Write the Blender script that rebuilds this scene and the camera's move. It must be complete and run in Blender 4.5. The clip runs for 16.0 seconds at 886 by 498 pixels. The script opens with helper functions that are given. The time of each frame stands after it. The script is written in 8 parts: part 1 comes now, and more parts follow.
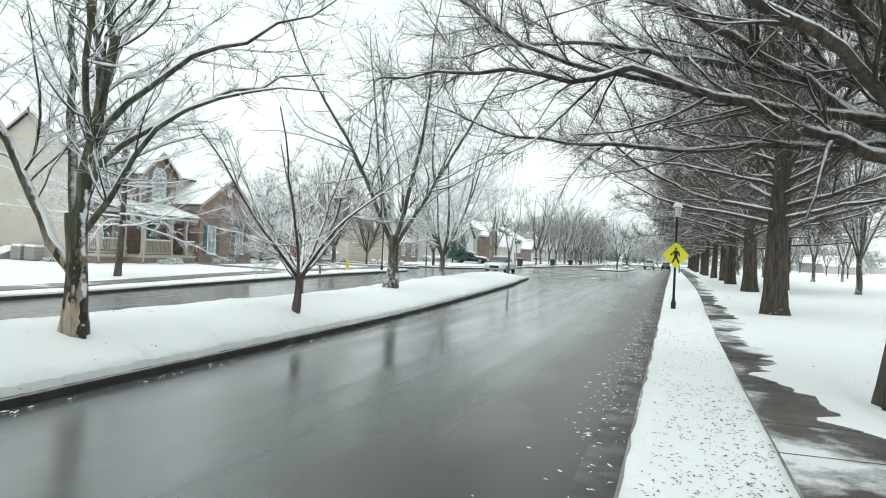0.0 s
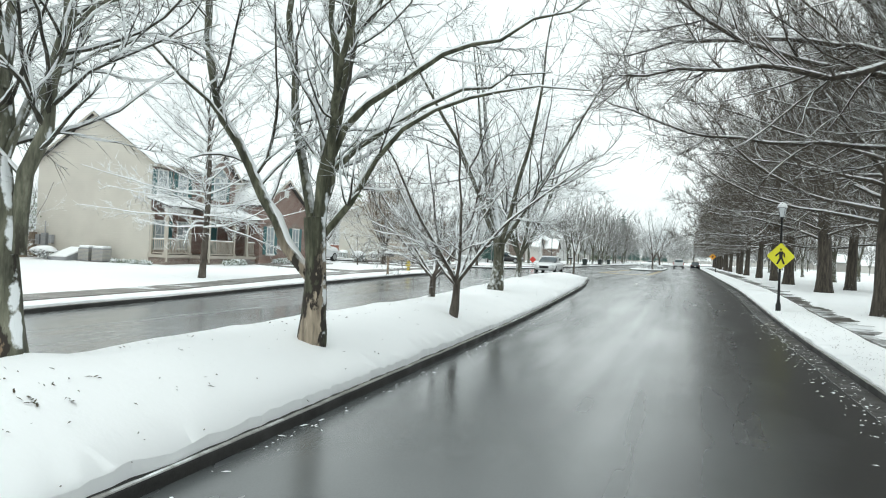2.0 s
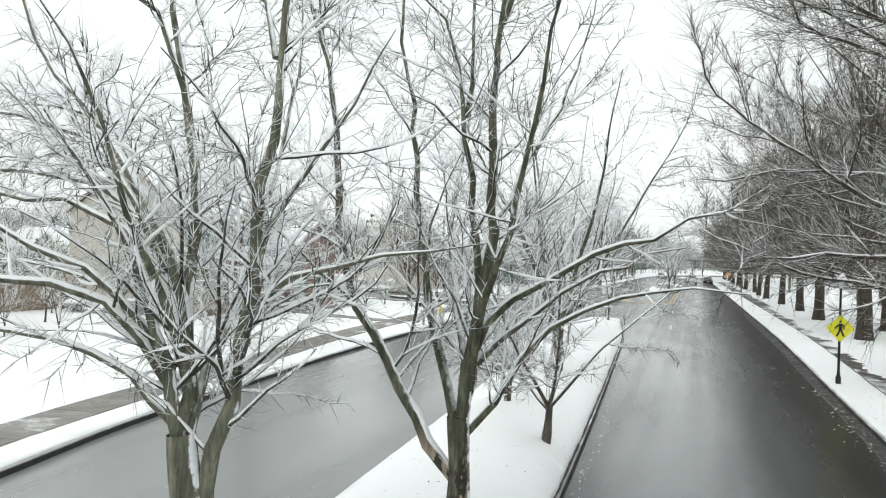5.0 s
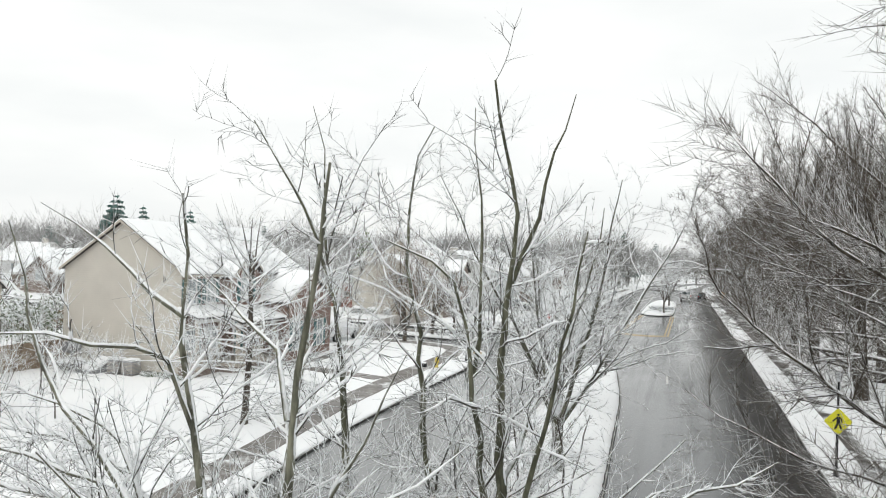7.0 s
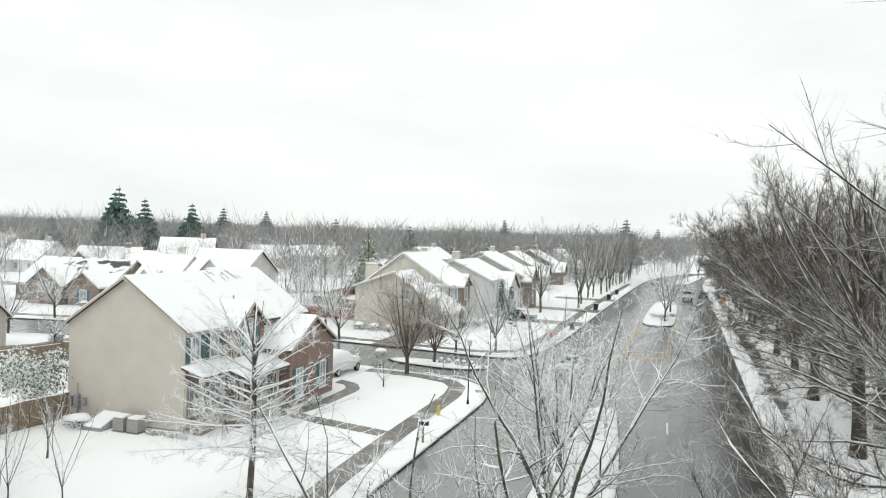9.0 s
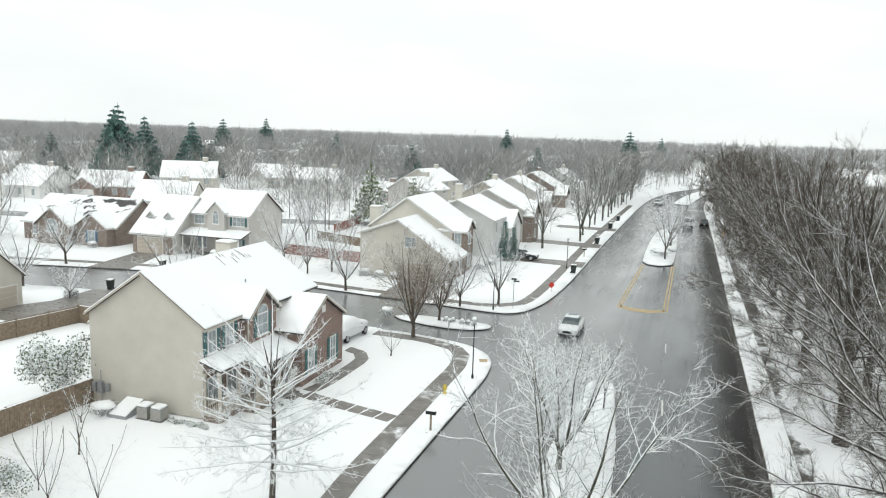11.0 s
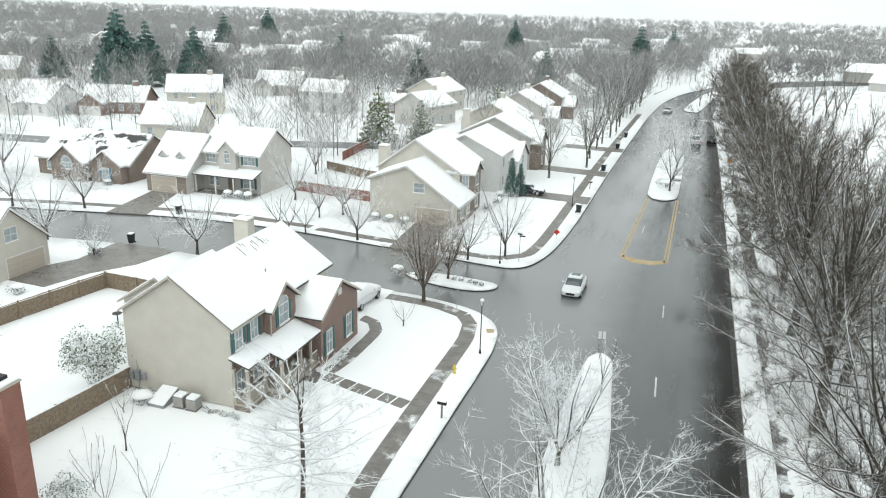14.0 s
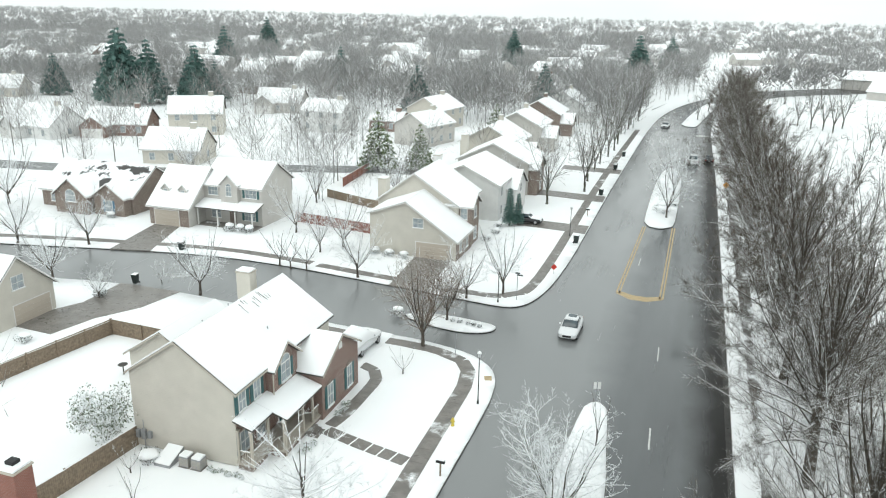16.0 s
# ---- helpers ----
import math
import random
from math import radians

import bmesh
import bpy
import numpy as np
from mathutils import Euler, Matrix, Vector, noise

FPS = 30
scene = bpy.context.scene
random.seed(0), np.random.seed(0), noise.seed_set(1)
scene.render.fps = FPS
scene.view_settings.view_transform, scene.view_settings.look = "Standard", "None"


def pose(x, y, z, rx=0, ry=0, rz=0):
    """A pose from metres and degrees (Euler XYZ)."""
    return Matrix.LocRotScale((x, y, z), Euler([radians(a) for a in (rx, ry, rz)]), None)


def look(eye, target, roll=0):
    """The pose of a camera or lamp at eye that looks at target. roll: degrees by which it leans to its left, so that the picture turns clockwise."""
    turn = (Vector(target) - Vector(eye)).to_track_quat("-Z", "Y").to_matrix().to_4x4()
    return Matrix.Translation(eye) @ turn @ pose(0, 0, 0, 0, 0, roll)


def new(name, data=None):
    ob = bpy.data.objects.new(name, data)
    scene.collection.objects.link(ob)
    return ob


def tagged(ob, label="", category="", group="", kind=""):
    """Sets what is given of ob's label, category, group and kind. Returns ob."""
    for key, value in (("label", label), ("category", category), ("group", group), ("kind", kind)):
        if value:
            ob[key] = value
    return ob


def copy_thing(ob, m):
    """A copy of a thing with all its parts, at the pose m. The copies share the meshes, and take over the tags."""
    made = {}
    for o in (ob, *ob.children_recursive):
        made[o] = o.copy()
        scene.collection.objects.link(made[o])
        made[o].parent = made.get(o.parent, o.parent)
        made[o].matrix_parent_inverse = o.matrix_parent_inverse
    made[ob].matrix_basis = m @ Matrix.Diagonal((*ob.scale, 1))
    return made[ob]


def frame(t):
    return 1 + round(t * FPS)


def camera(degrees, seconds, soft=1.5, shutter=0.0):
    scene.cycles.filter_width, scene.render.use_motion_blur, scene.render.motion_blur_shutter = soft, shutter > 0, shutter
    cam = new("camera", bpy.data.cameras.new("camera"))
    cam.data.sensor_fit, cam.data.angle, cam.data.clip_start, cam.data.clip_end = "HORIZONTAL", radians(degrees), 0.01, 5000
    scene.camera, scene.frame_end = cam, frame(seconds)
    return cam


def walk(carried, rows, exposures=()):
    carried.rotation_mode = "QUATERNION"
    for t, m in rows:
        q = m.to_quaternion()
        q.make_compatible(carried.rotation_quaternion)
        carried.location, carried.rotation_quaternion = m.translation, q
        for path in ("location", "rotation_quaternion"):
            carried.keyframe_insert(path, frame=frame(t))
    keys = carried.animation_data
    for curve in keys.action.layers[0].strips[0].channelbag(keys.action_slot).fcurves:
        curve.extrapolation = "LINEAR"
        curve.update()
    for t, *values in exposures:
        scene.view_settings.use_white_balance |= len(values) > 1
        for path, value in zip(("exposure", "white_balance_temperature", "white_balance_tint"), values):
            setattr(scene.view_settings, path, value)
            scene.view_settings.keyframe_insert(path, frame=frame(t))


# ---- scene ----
cam = camera(61.1, 16.0, soft=1.1)
PATH = [
    (0, (-0.296, 0.985, 1.589), (-0.884, 2.897, 1.596), 2.7),
    (0.5, (-1.085, 0.845, 1.573), (-1.68, 2.754, 1.578), 2.7),
    (1, (-1.927, 0.745, 1.537), (-2.525, 2.653, 1.544), 2.6),
    (1.5, (-2.735, 0.66, 1.52), (-3.338, 2.567, 1.525), 2.8),
    (2, (-3.364, 0.408, 1.516), (-3.983, 2.31, 1.52), 2.6),
    (2.5, (-4.027, 0.259, 1.488), (-4.657, 2.157, 1.492), 2.6),
    (3, (-4.593, 0.048, 1.479), (-5.232, 1.943, 1.484), 2.4),
    (3.5, (-4.819, 0.031, 1.731), (-5.462, 1.925, 1.738), 2.5),
    (4, (-4.88, -0.005, 2.539), (-5.528, 1.887, 2.55), 2.6),
    (4.2, (-4.953, 0.091, 2.794), (-5.598, 1.984, 2.812), 2.5),
    (6.3, (-5.515, 0.032, 5.968), (-6.125, 1.936, 5.982), 2.0),
    (6.5, (-5.517, 0.029, 6.302), (-6.129, 1.933, 6.316), 2.1),
    (7, (-5.534, 0.0, 7.143), (-6.145, 1.904, 7.162), 2.0),
    (7.5, (-5.535, -0.05, 8.052), (-6.148, 1.853, 8.07), 1.9),
    (8, (-5.558, -0.071, 9.082), (-6.17, 1.833, 9.101), 1.9),
    (8.2, (-5.575, -0.085, 9.515), (-6.186, 1.819, 9.53), 1.9),
    (10.3, (-5.904, -0.478, 15.281), (-6.511, 1.417, 15.077), 2.0),
    (10.5, (-6.093, -0.563, 15.766), (-6.693, 1.331, 15.534), 2.0),
    (11, (-5.932, -0.825, 17.268), (-6.534, 1.058, 16.962), 1.9),
    (11.5, (-5.875, -1.101, 18.674), (-6.478, 0.769, 18.299), 1.6),
    (12, (-5.992, -1.282, 20.144), (-6.589, 0.574, 19.698), 1.7),
    (12.5, (-6.071, -1.434, 21.592), (-6.663, 0.406, 21.075), 1.8),
    (13, (-6.059, -1.553, 22.765), (-6.648, 0.27, 22.193), 1.7),
    (13.5, (-6.138, -1.622, 23.945), (-6.723, 0.19, 23.334), 1.6),
    (14, (-6.101, -1.61, 25.062), (-6.689, 0.201, 24.45), 1.6),
    (14.5, (-6.11, -1.534, 26.205), (-6.698, 0.277, 25.593), 1.5),
    (15, (-6.026, -1.542, 27.376), (-6.616, 0.268, 26.762), 1.4),
    (15.5, (-5.929, -1.518, 28.428), (-6.522, 0.291, 27.814), 1.2),
    (16, (-5.914, -1.543, 29.3), (-6.506, 0.267, 28.69), 1.1),
]
walk(cam, [(t, look(eye, target, roll)) for t, eye, target, roll in PATH],
     exposures=[(0.0, 0.16, 6200, 0), (3.5, 0.2, 6280, 2), (7.0, 0.0, 6530, 8), (8.0, 0.0, 6530, 7), (11.0, 0.05, 6410, 4), (16.0, 0.14, 6310, 2)])

from mathutils.geometry import delaunay_2d_cdt

# ---- world, sun ----
world = bpy.data.worlds.new("overcast_sky")
scene.world = world
world.use_nodes = True
wn, wl = world.node_tree.nodes, world.node_tree.links
wn.clear()
sky = wn.new("ShaderNodeTexSky")
sky.sky_type = 'NISHITA'
sky.sun_disc = False
sky.sun_elevation, sky.sun_rotation = radians(38), radians(200)
sky.dust_density = 4.0
grey = wn.new("ShaderNodeHueSaturation")
grey.inputs["Saturation"].default_value = 0.1
cloud_noise = wn.new("ShaderNodeTexNoise")
cloud_noise.inputs["Scale"].default_value = 3.0
cloud_noise.inputs["Detail"].default_value = 5.0
wcoord = wn.new("ShaderNodeTexCoord")
wmap = wn.new("ShaderNodeMapping")
wmap.inputs["Scale"].default_value = (1, 1, 3.5)
wramp = wn.new("ShaderNodeValToRGB")
wramp.color_ramp.elements[0].position, wramp.color_ramp.elements[0].color = 0.3, (9.0, 9.2, 9.3, 1)
wramp.color_ramp.elements[1].position, wramp.color_ramp.elements[1].color = 0.62, (10.2, 10.25, 10.25, 1)
wmix = wn.new("ShaderNodeMix")
wmix.data_type = 'RGBA'
wmix.inputs[0].default_value = 0.85
bg = wn.new("ShaderNodeBackground")
bg.inputs["Strength"].default_value = 0.112
wout = wn.new("ShaderNodeOutputWorld")
wl.new(wcoord.outputs["Generated"], wmap.inputs["Vector"])
wl.new(wmap.outputs[0], cloud_noise.inputs["Vector"])
wl.new(cloud_noise.outputs["Fac"], wramp.inputs["Fac"])
wl.new(sky.outputs[0], grey.inputs["Color"])
wl.new(grey.outputs[0], wmix.inputs[6])
wl.new(wramp.outputs[0], wmix.inputs[7])
wl.new(wmix.outputs[2], bg.inputs["Color"])
wl.new(bg.outputs[0], wout.inputs[0])

sun_data = bpy.data.lights.new("sun", 'SUN')
sun_data.energy, sun_data.angle, sun_data.color = 0.5, radians(40), (1.0, 0.98, 0.95)
sun = new("sun", sun_data)
sun.matrix_world = look((0, 0, 60), (14, 30, 0))


# ---- materials ----
class Mat:
    """A Principled material with small helpers for procedural inputs."""

    def __init__(self, name, color=(0.5, 0.5, 0.5), rough=0.8, metal=0.0, spec=0.5):
        self.m = bpy.data.materials.new(name)
        self.m.use_nodes = True
        self.n, self.l = self.m.node_tree.nodes, self.m.node_tree.links
        self.b = self.n["Principled BSDF"]
        self.b.inputs["Base Color"].default_value = (*color, 1)
        self.b.inputs["Roughness"].default_value = rough
        self.b.inputs["Metallic"].default_value = metal
        self.b.inputs["Specular IOR Level"].default_value = spec
        self.geo = self.n.new("ShaderNodeNewGeometry")
        self.co = self.n.new("ShaderNodeTexCoord")

    def noise(self, scale, detail=4.0, rough=0.55, stretch=None, space="Position"):
        node = self.n.new("ShaderNodeTexNoise")
        node.inputs["Scale"].default_value = scale
        node.inputs["Detail"].default_value = detail
        node.inputs["Roughness"].default_value = rough
        src = self.geo.outputs["Position"] if space == "Position" else self.co.outputs["Object"]
        if stretch:
            mp = self.n.new("ShaderNodeMapping")
            mp.inputs["Scale"].default_value = stretch
            self.l.new(src, mp.inputs["Vector"])
            src = mp.outputs[0]
        self.l.new(src, node.inputs["Vector"])
        return node.outputs["Fac"]

    def ramp(self, fac, stops):
        node = self.n.new("ShaderNodeValToRGB")
        els = node.color_ramp.elements
        while len(els) < len(stops):
            els.new(0.5)
        for e, (p, c) in zip(els, stops):
            e.position = p
            e.color = (*c, 1) if not isinstance(c, (int, float)) else (c, c, c, 1)
        self.l.new(fac, node.inputs["Fac"])
        return node.outputs["Color"]

    def mix(self, fac, a, b, blend='MIX'):
        node = self.n.new("ShaderNodeMix")
        node.data_type, node.blend_type = 'RGBA', blend
        for idx, v in ((0, fac), (6, a), (7, b)):
            if isinstance(v, (int, float)):
                node.inputs[idx].default_value = v if idx == 0 else (v, v, v, 1)
            elif isinstance(v, tuple):
                node.inputs[idx].default_value = (*v, 1)
            else:
                self.l.new(v, node.inputs[idx])
        return node.outputs[2]

    def math(self, op, a, b=0.0, c=0.0):
        node = self.n.new("ShaderNodeMath")
        node.operation = op
        for idx, v in enumerate((a, b, c)):
            if isinstance(v, (int, float)):
                node.inputs[idx].default_value = v
            else:
                self.l.new(v, node.inputs[idx])
        return node.outputs[0]

    def up(self):
        """The upward share of the surface normal."""
        node = self.n.new("ShaderNodeSeparateXYZ")
        self.l.new(self.geo.outputs["Normal"], node.inputs[0])
        return node.outputs[2]

    def set(self, socket, value):
        self.l.new(value, self.b.inputs[socket])
        return self

    def bump(self, height, strength=0.3, distance=0.02):
        node = self.n.new("ShaderNodeBump")
        node.inputs["Strength"].default_value = strength
        node.inputs["Distance"].default_value = distance
        self.l.new(height, node.inputs["Height"])
        self.l.new(node.outputs[0], self.b.inputs["Normal"])
        return self


SNOW = (0.9, 0.92, 0.935)


def snow_material():
    k = Mat("snow", SNOW, 0.75)
    col = k.ramp(k.noise(0.35, 5), [(0.3, (0.925, 0.94, 0.95)), (0.7, (0.955, 0.962, 0.968))])
    k.set("Base Color", col)
    mixh = k.math('ADD', k.noise(2.2, 3), k.math('MULTIPLY', k.noise(28, 4), 0.25))
    return k.bump(mixh, 0.22, 0.05).m


def lawn_snow_material():
    """Thin snow with blades of grass and leaf crumbs coming through in places."""
    k = Mat("lawn_snow", SNOW, 0.75)
    base = k.ramp(k.noise(0.35, 5), [(0.3, (0.925, 0.94, 0.95)), (0.7, (0.955, 0.962, 0.968))])
    speck = k.ramp(k.noise(38, 2, 0.7), [(0.70, 0.0), (0.76, 1.0)])
    where = k.ramp(k.noise(0.5, 3), [(0.52, 0.0), (0.66, 0.8)])
    k.set("Base Color", k.mix(k.mix(1.0, speck, where, 'MULTIPLY'), base, (0.16, 0.15, 0.09)))
    mixh = k.math('ADD', k.noise(1.6, 3), k.math('MULTIPLY', k.noise(24, 4), 0.3))
    return k.bump(mixh, 0.22, 0.05).m


def melting_snow_material():
    """Roof snow worn through to dark shingles in streaks."""
    k = Mat("melting_snow", SNOW, 0.75)
    worn = k.math('ADD', k.noise(0.28, 3), k.math('MULTIPLY', k.math('SUBTRACT', k.noise(1.1, 6, 0.7), 0.5), 0.4))
    k.set("Base Color", k.mix(k.ramp(worn, [(0.56, 0.0), (0.6, 1.0)]), SNOW, (0.07, 0.068, 0.066)))
    return k.bump(k.noise(4, 3), 0.3, 0.03).m


def asphalt_material():
    k = Mat("wet_asphalt", (0.08, 0.083, 0.085), 0.3, spec=0.65)
    big = k.noise(0.12, 4, stretch=(1.6, 0.25, 1))
    fine = k.noise(60, 3)
    col = k.ramp(big, [(0.3, (0.095, 0.103, 0.107)), (0.7, (0.15, 0.161, 0.165))])
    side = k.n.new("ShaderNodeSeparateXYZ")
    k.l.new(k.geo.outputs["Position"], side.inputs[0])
    # Right lane: browner asphalt by the kerb, with the oaks' dark reflection painted in.
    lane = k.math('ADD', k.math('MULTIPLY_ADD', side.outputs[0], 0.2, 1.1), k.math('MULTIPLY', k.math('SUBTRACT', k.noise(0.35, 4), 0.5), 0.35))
    browned = k.ramp(lane, [(0.28, 0.0), (0.72, 0.95)])
    col = k.mix(browned, col, (0.016, 0.0138, 0.012))
    # Left carriageway paled: the bright sky's reflection is put into the base colour.
    sky_pale = k.math('ADD', k.math('MULTIPLY_ADD', side.outputs[0], -0.25, -2.2), k.math('MULTIPLY', k.math('SUBTRACT', k.noise(0.2, 4), 0.5), 0.6))
    col = k.mix(k.ramp(sky_pale, [(0.0, 0.0), (0.9, 0.9)]), col, (0.31, 0.32, 0.32))
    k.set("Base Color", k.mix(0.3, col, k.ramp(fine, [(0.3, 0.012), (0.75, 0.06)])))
    wet = k.noise(0.22, 5, stretch=(1.4, 0.35, 1))
    tracks = k.math('MULTIPLY', k.math('SUBTRACT', k.noise(0.8, 3, stretch=(2.6, 0.05, 1)), 0.5), 0.5)
    k.set("Roughness", k.mix(browned, k.ramp(k.math('ADD', wet, tracks), [(0.32, 0.09), (0.66, 0.28)]), 0.3))
    k.set("Specular IOR Level", k.mix(browned, 0.75, 0.2))
    return k.bump(fine, 0.1, 0.004).m


def concrete_material(name, c0, c1, rough=0.55, snowy=0.0, grit=0.25):
    k = Mat(name, c0, rough)
    col = k.ramp(k.noise(1.1, 6), [(0.3, c0), (0.7, c1)])
    col = k.mix(grit, col, k.ramp(k.noise(45, 3), [(0.3, 0.05), (0.7, 0.5)]))
    if snowy:
        mask = k.ramp(k.noise(0.33, 8, 0.68), [(0.61 - snowy * 0.3, 0.0), (0.70 - snowy * 0.3, 1.0)])
        up = k.ramp(k.up(), [(0.4, 0.0), (0.7, 1.0)])
        col = k.mix(k.mix(1.0, mask, up, 'MULTIPLY'), col, SNOW)
    k.set("Base Color", col)
    k.set("Roughness", k.ramp(k.noise(2, 4), [(0.3, rough - 0.25), (0.7, rough + 0.1)]))
    return k.bump(k.noise(50, 3), 0.2, 0.004).m


def bark_material(name, c0, c1, low=0.30, high=0.62, peel=0.0, wood=(0.30, 0.20, 0.12), wind=False):
    """Bark in furrows along the stem, with snow lying on what faces up."""
    k = Mat(name, c0, 0.85)
    furrow = k.noise(11, 5, 0.65, stretch=(1, 1, 0.16), space="Object")
    col = k.ramp(furrow, [(0.36, tuple(c * 0.45 for c in c0)), (0.5, c0), (0.68, c1)])
    if peel:
        z = k.n.new("ShaderNodeSeparateXYZ")
        k.l.new(k.co.outputs["Object"], z.inputs[0])
        torn = k.noise(2.6, 6, 0.62, stretch=(1, 1, 0.4), space="Object")
        low_part = k.ramp(k.math('MULTIPLY', z.outputs[2], 0.5), [(0.45, 1.0), (0.72, 0.0)])
        tone = k.ramp(k.noise(16, 4, stretch=(1, 1, 0.15), space="Object"), [(0.35, tuple(c * 0.6 for c in wood)), (0.65, tuple(min(1, c * 1.5) for c in wood))])
        col = k.mix(k.mix(1.0, k.ramp(torn, [(peel - 0.07, 0.0), (peel - 0.045, 1.0)]), low_part, 'MULTIPLY'), col, (0.035, 0.028, 0.022))
        col = k.mix(k.mix(1.0, k.ramp(torn, [(peel, 0.0), (peel + 0.02, 1.0)]), low_part, 'MULTIPLY'), col, tone)
    jit = k.math('MULTIPLY', k.math('SUBTRACT', k.noise(9, 3), 0.5), 0.7)
    mask = k.ramp(k.math('MULTIPLY_ADD', k.math('ADD', k.up(), jit), 0.5, 0.5), [((low + 1) / 2, 0.0), ((high + 1) / 2, 1.0)])
    col = k.mix(mask, col, SNOW)
    if wind:
        dot = k.n.new("ShaderNodeVectorMath")
        dot.operation = 'DOT_PRODUCT'
        dot.inputs[1].default_value = (0.9, -0.12, 0.42)
        k.l.new(k.geo.outputs["Normal"], dot.inputs[0])
        blown = k.math('ADD', dot.outputs["Value"], k.math('MULTIPLY', k.math('SUBTRACT', k.noise(2.2, 5), 0.5), 1.1))
        col = k.mix(k.ramp(blown, [(0.93, 0.0), (0.98, 1.0)]), col, SNOW)
    k.set("Base Color", col)
    return k.bump(furrow, 0.6, 0.03).m


def plain(name, color, rough=0.6, metal=0.0, var=0.12, scale=6.0, spec=0.5):
    k = Mat(name, color, rough, metal, spec)
    lo, hi = tuple(c * (1 - var) for c in color), tuple(min(1.0, c * (1 + var)) for c in color)
    k.set("Base Color", k.ramp(k.noise(scale, 5), [(0.3, lo), (0.7, hi)]))
    return k.m


def siding_material(name, color, board=0.13):
    k = Mat(name, color, 0.6)
    z = k.n.new("ShaderNodeSeparateXYZ")
    k.l.new(k.geo.outputs["Position"], z.inputs[0])
    saw = k.math('FRACT', k.math('DIVIDE', z.outputs[2], board))
    lo, hi = tuple(c * 0.93 for c in color), tuple(min(1, c * 1.04) for c in color)
    col = k.ramp(k.noise(0.8, 5), [(0.3, lo), (0.7, hi)])
    k.set("Base Color", k.mix(k.ramp(saw, [(0.0, 0.28), (0.1, 0.0)]), col, tuple(c * 0.5 for c in color)))
    return k.bump(saw, 0.5, 0.015).m


def brick_material(name, c0, c1, mortar=(0.42, 0.39, 0.36)):
    k = Mat(name, c0, 0.8)
    br = k.n.new("ShaderNodeTexBrick")
    br.inputs["Scale"].default_value = 1.0
    br.inputs["Brick Width"].default_value, br.inputs["Row Height"].default_value = 0.21, 0.075
    br.inputs["Mortar Size"].default_value = 0.009
    br.inputs["Color1"].default_value, br.inputs["Color2"].default_value = (*c0, 1), (*c1, 1)
    br.inputs["Mortar"].default_value = (*mortar, 1)
    sx = k.n.new("ShaderNodeSeparateXYZ")
    k.l.new(k.geo.outputs["Position"], sx.inputs[0])
    cx = k.n.new("ShaderNodeCombineXYZ")
    k.l.new(k.math('ADD', sx.outputs[0], sx.outputs[1]), cx.inputs[0])
    k.l.new(sx.outputs[2], cx.inputs[1])
    k.l.new(cx.outputs[0], br.inputs["Vector"])
    k.set("Base Color", k.mix(k.ramp(k.noise(1.2, 4), [(0.3, 0.0), (0.7, 0.35)]), br.outputs["Color"], tuple(c * 0.6 for c in c0)))
    return k.bump(br.outputs["Fac"], -0.3, 0.008).m


def glass_material(name, tint=(0.02, 0.03, 0.035)):
    k = Mat(name, tint, 0.06, 0.0, 0.8)
    k.set("Base Color", k.ramp(k.noise(0.7, 2), [(0.35, tint), (0.7, tuple(c * 3 for c in tint))]))
    return k.m


def frosted_leaf_material(name, c0, c1, snow=0.5):
    k = Mat(name, c0, 0.7)
    col = k.ramp(k.noise(3, 4), [(0.35, c0), (0.65, c1)])
    mask = k.ramp(k.math('ADD', k.math('ABSOLUTE', k.up()), k.math('MULTIPLY', k.noise(6, 3), 0.9)), [(1.15 - snow * 0.6, 0.0), (1.35 - snow * 0.6, 1.0)])
    k.set("Base Color", k.mix(mask, col, SNOW))
    return k.m


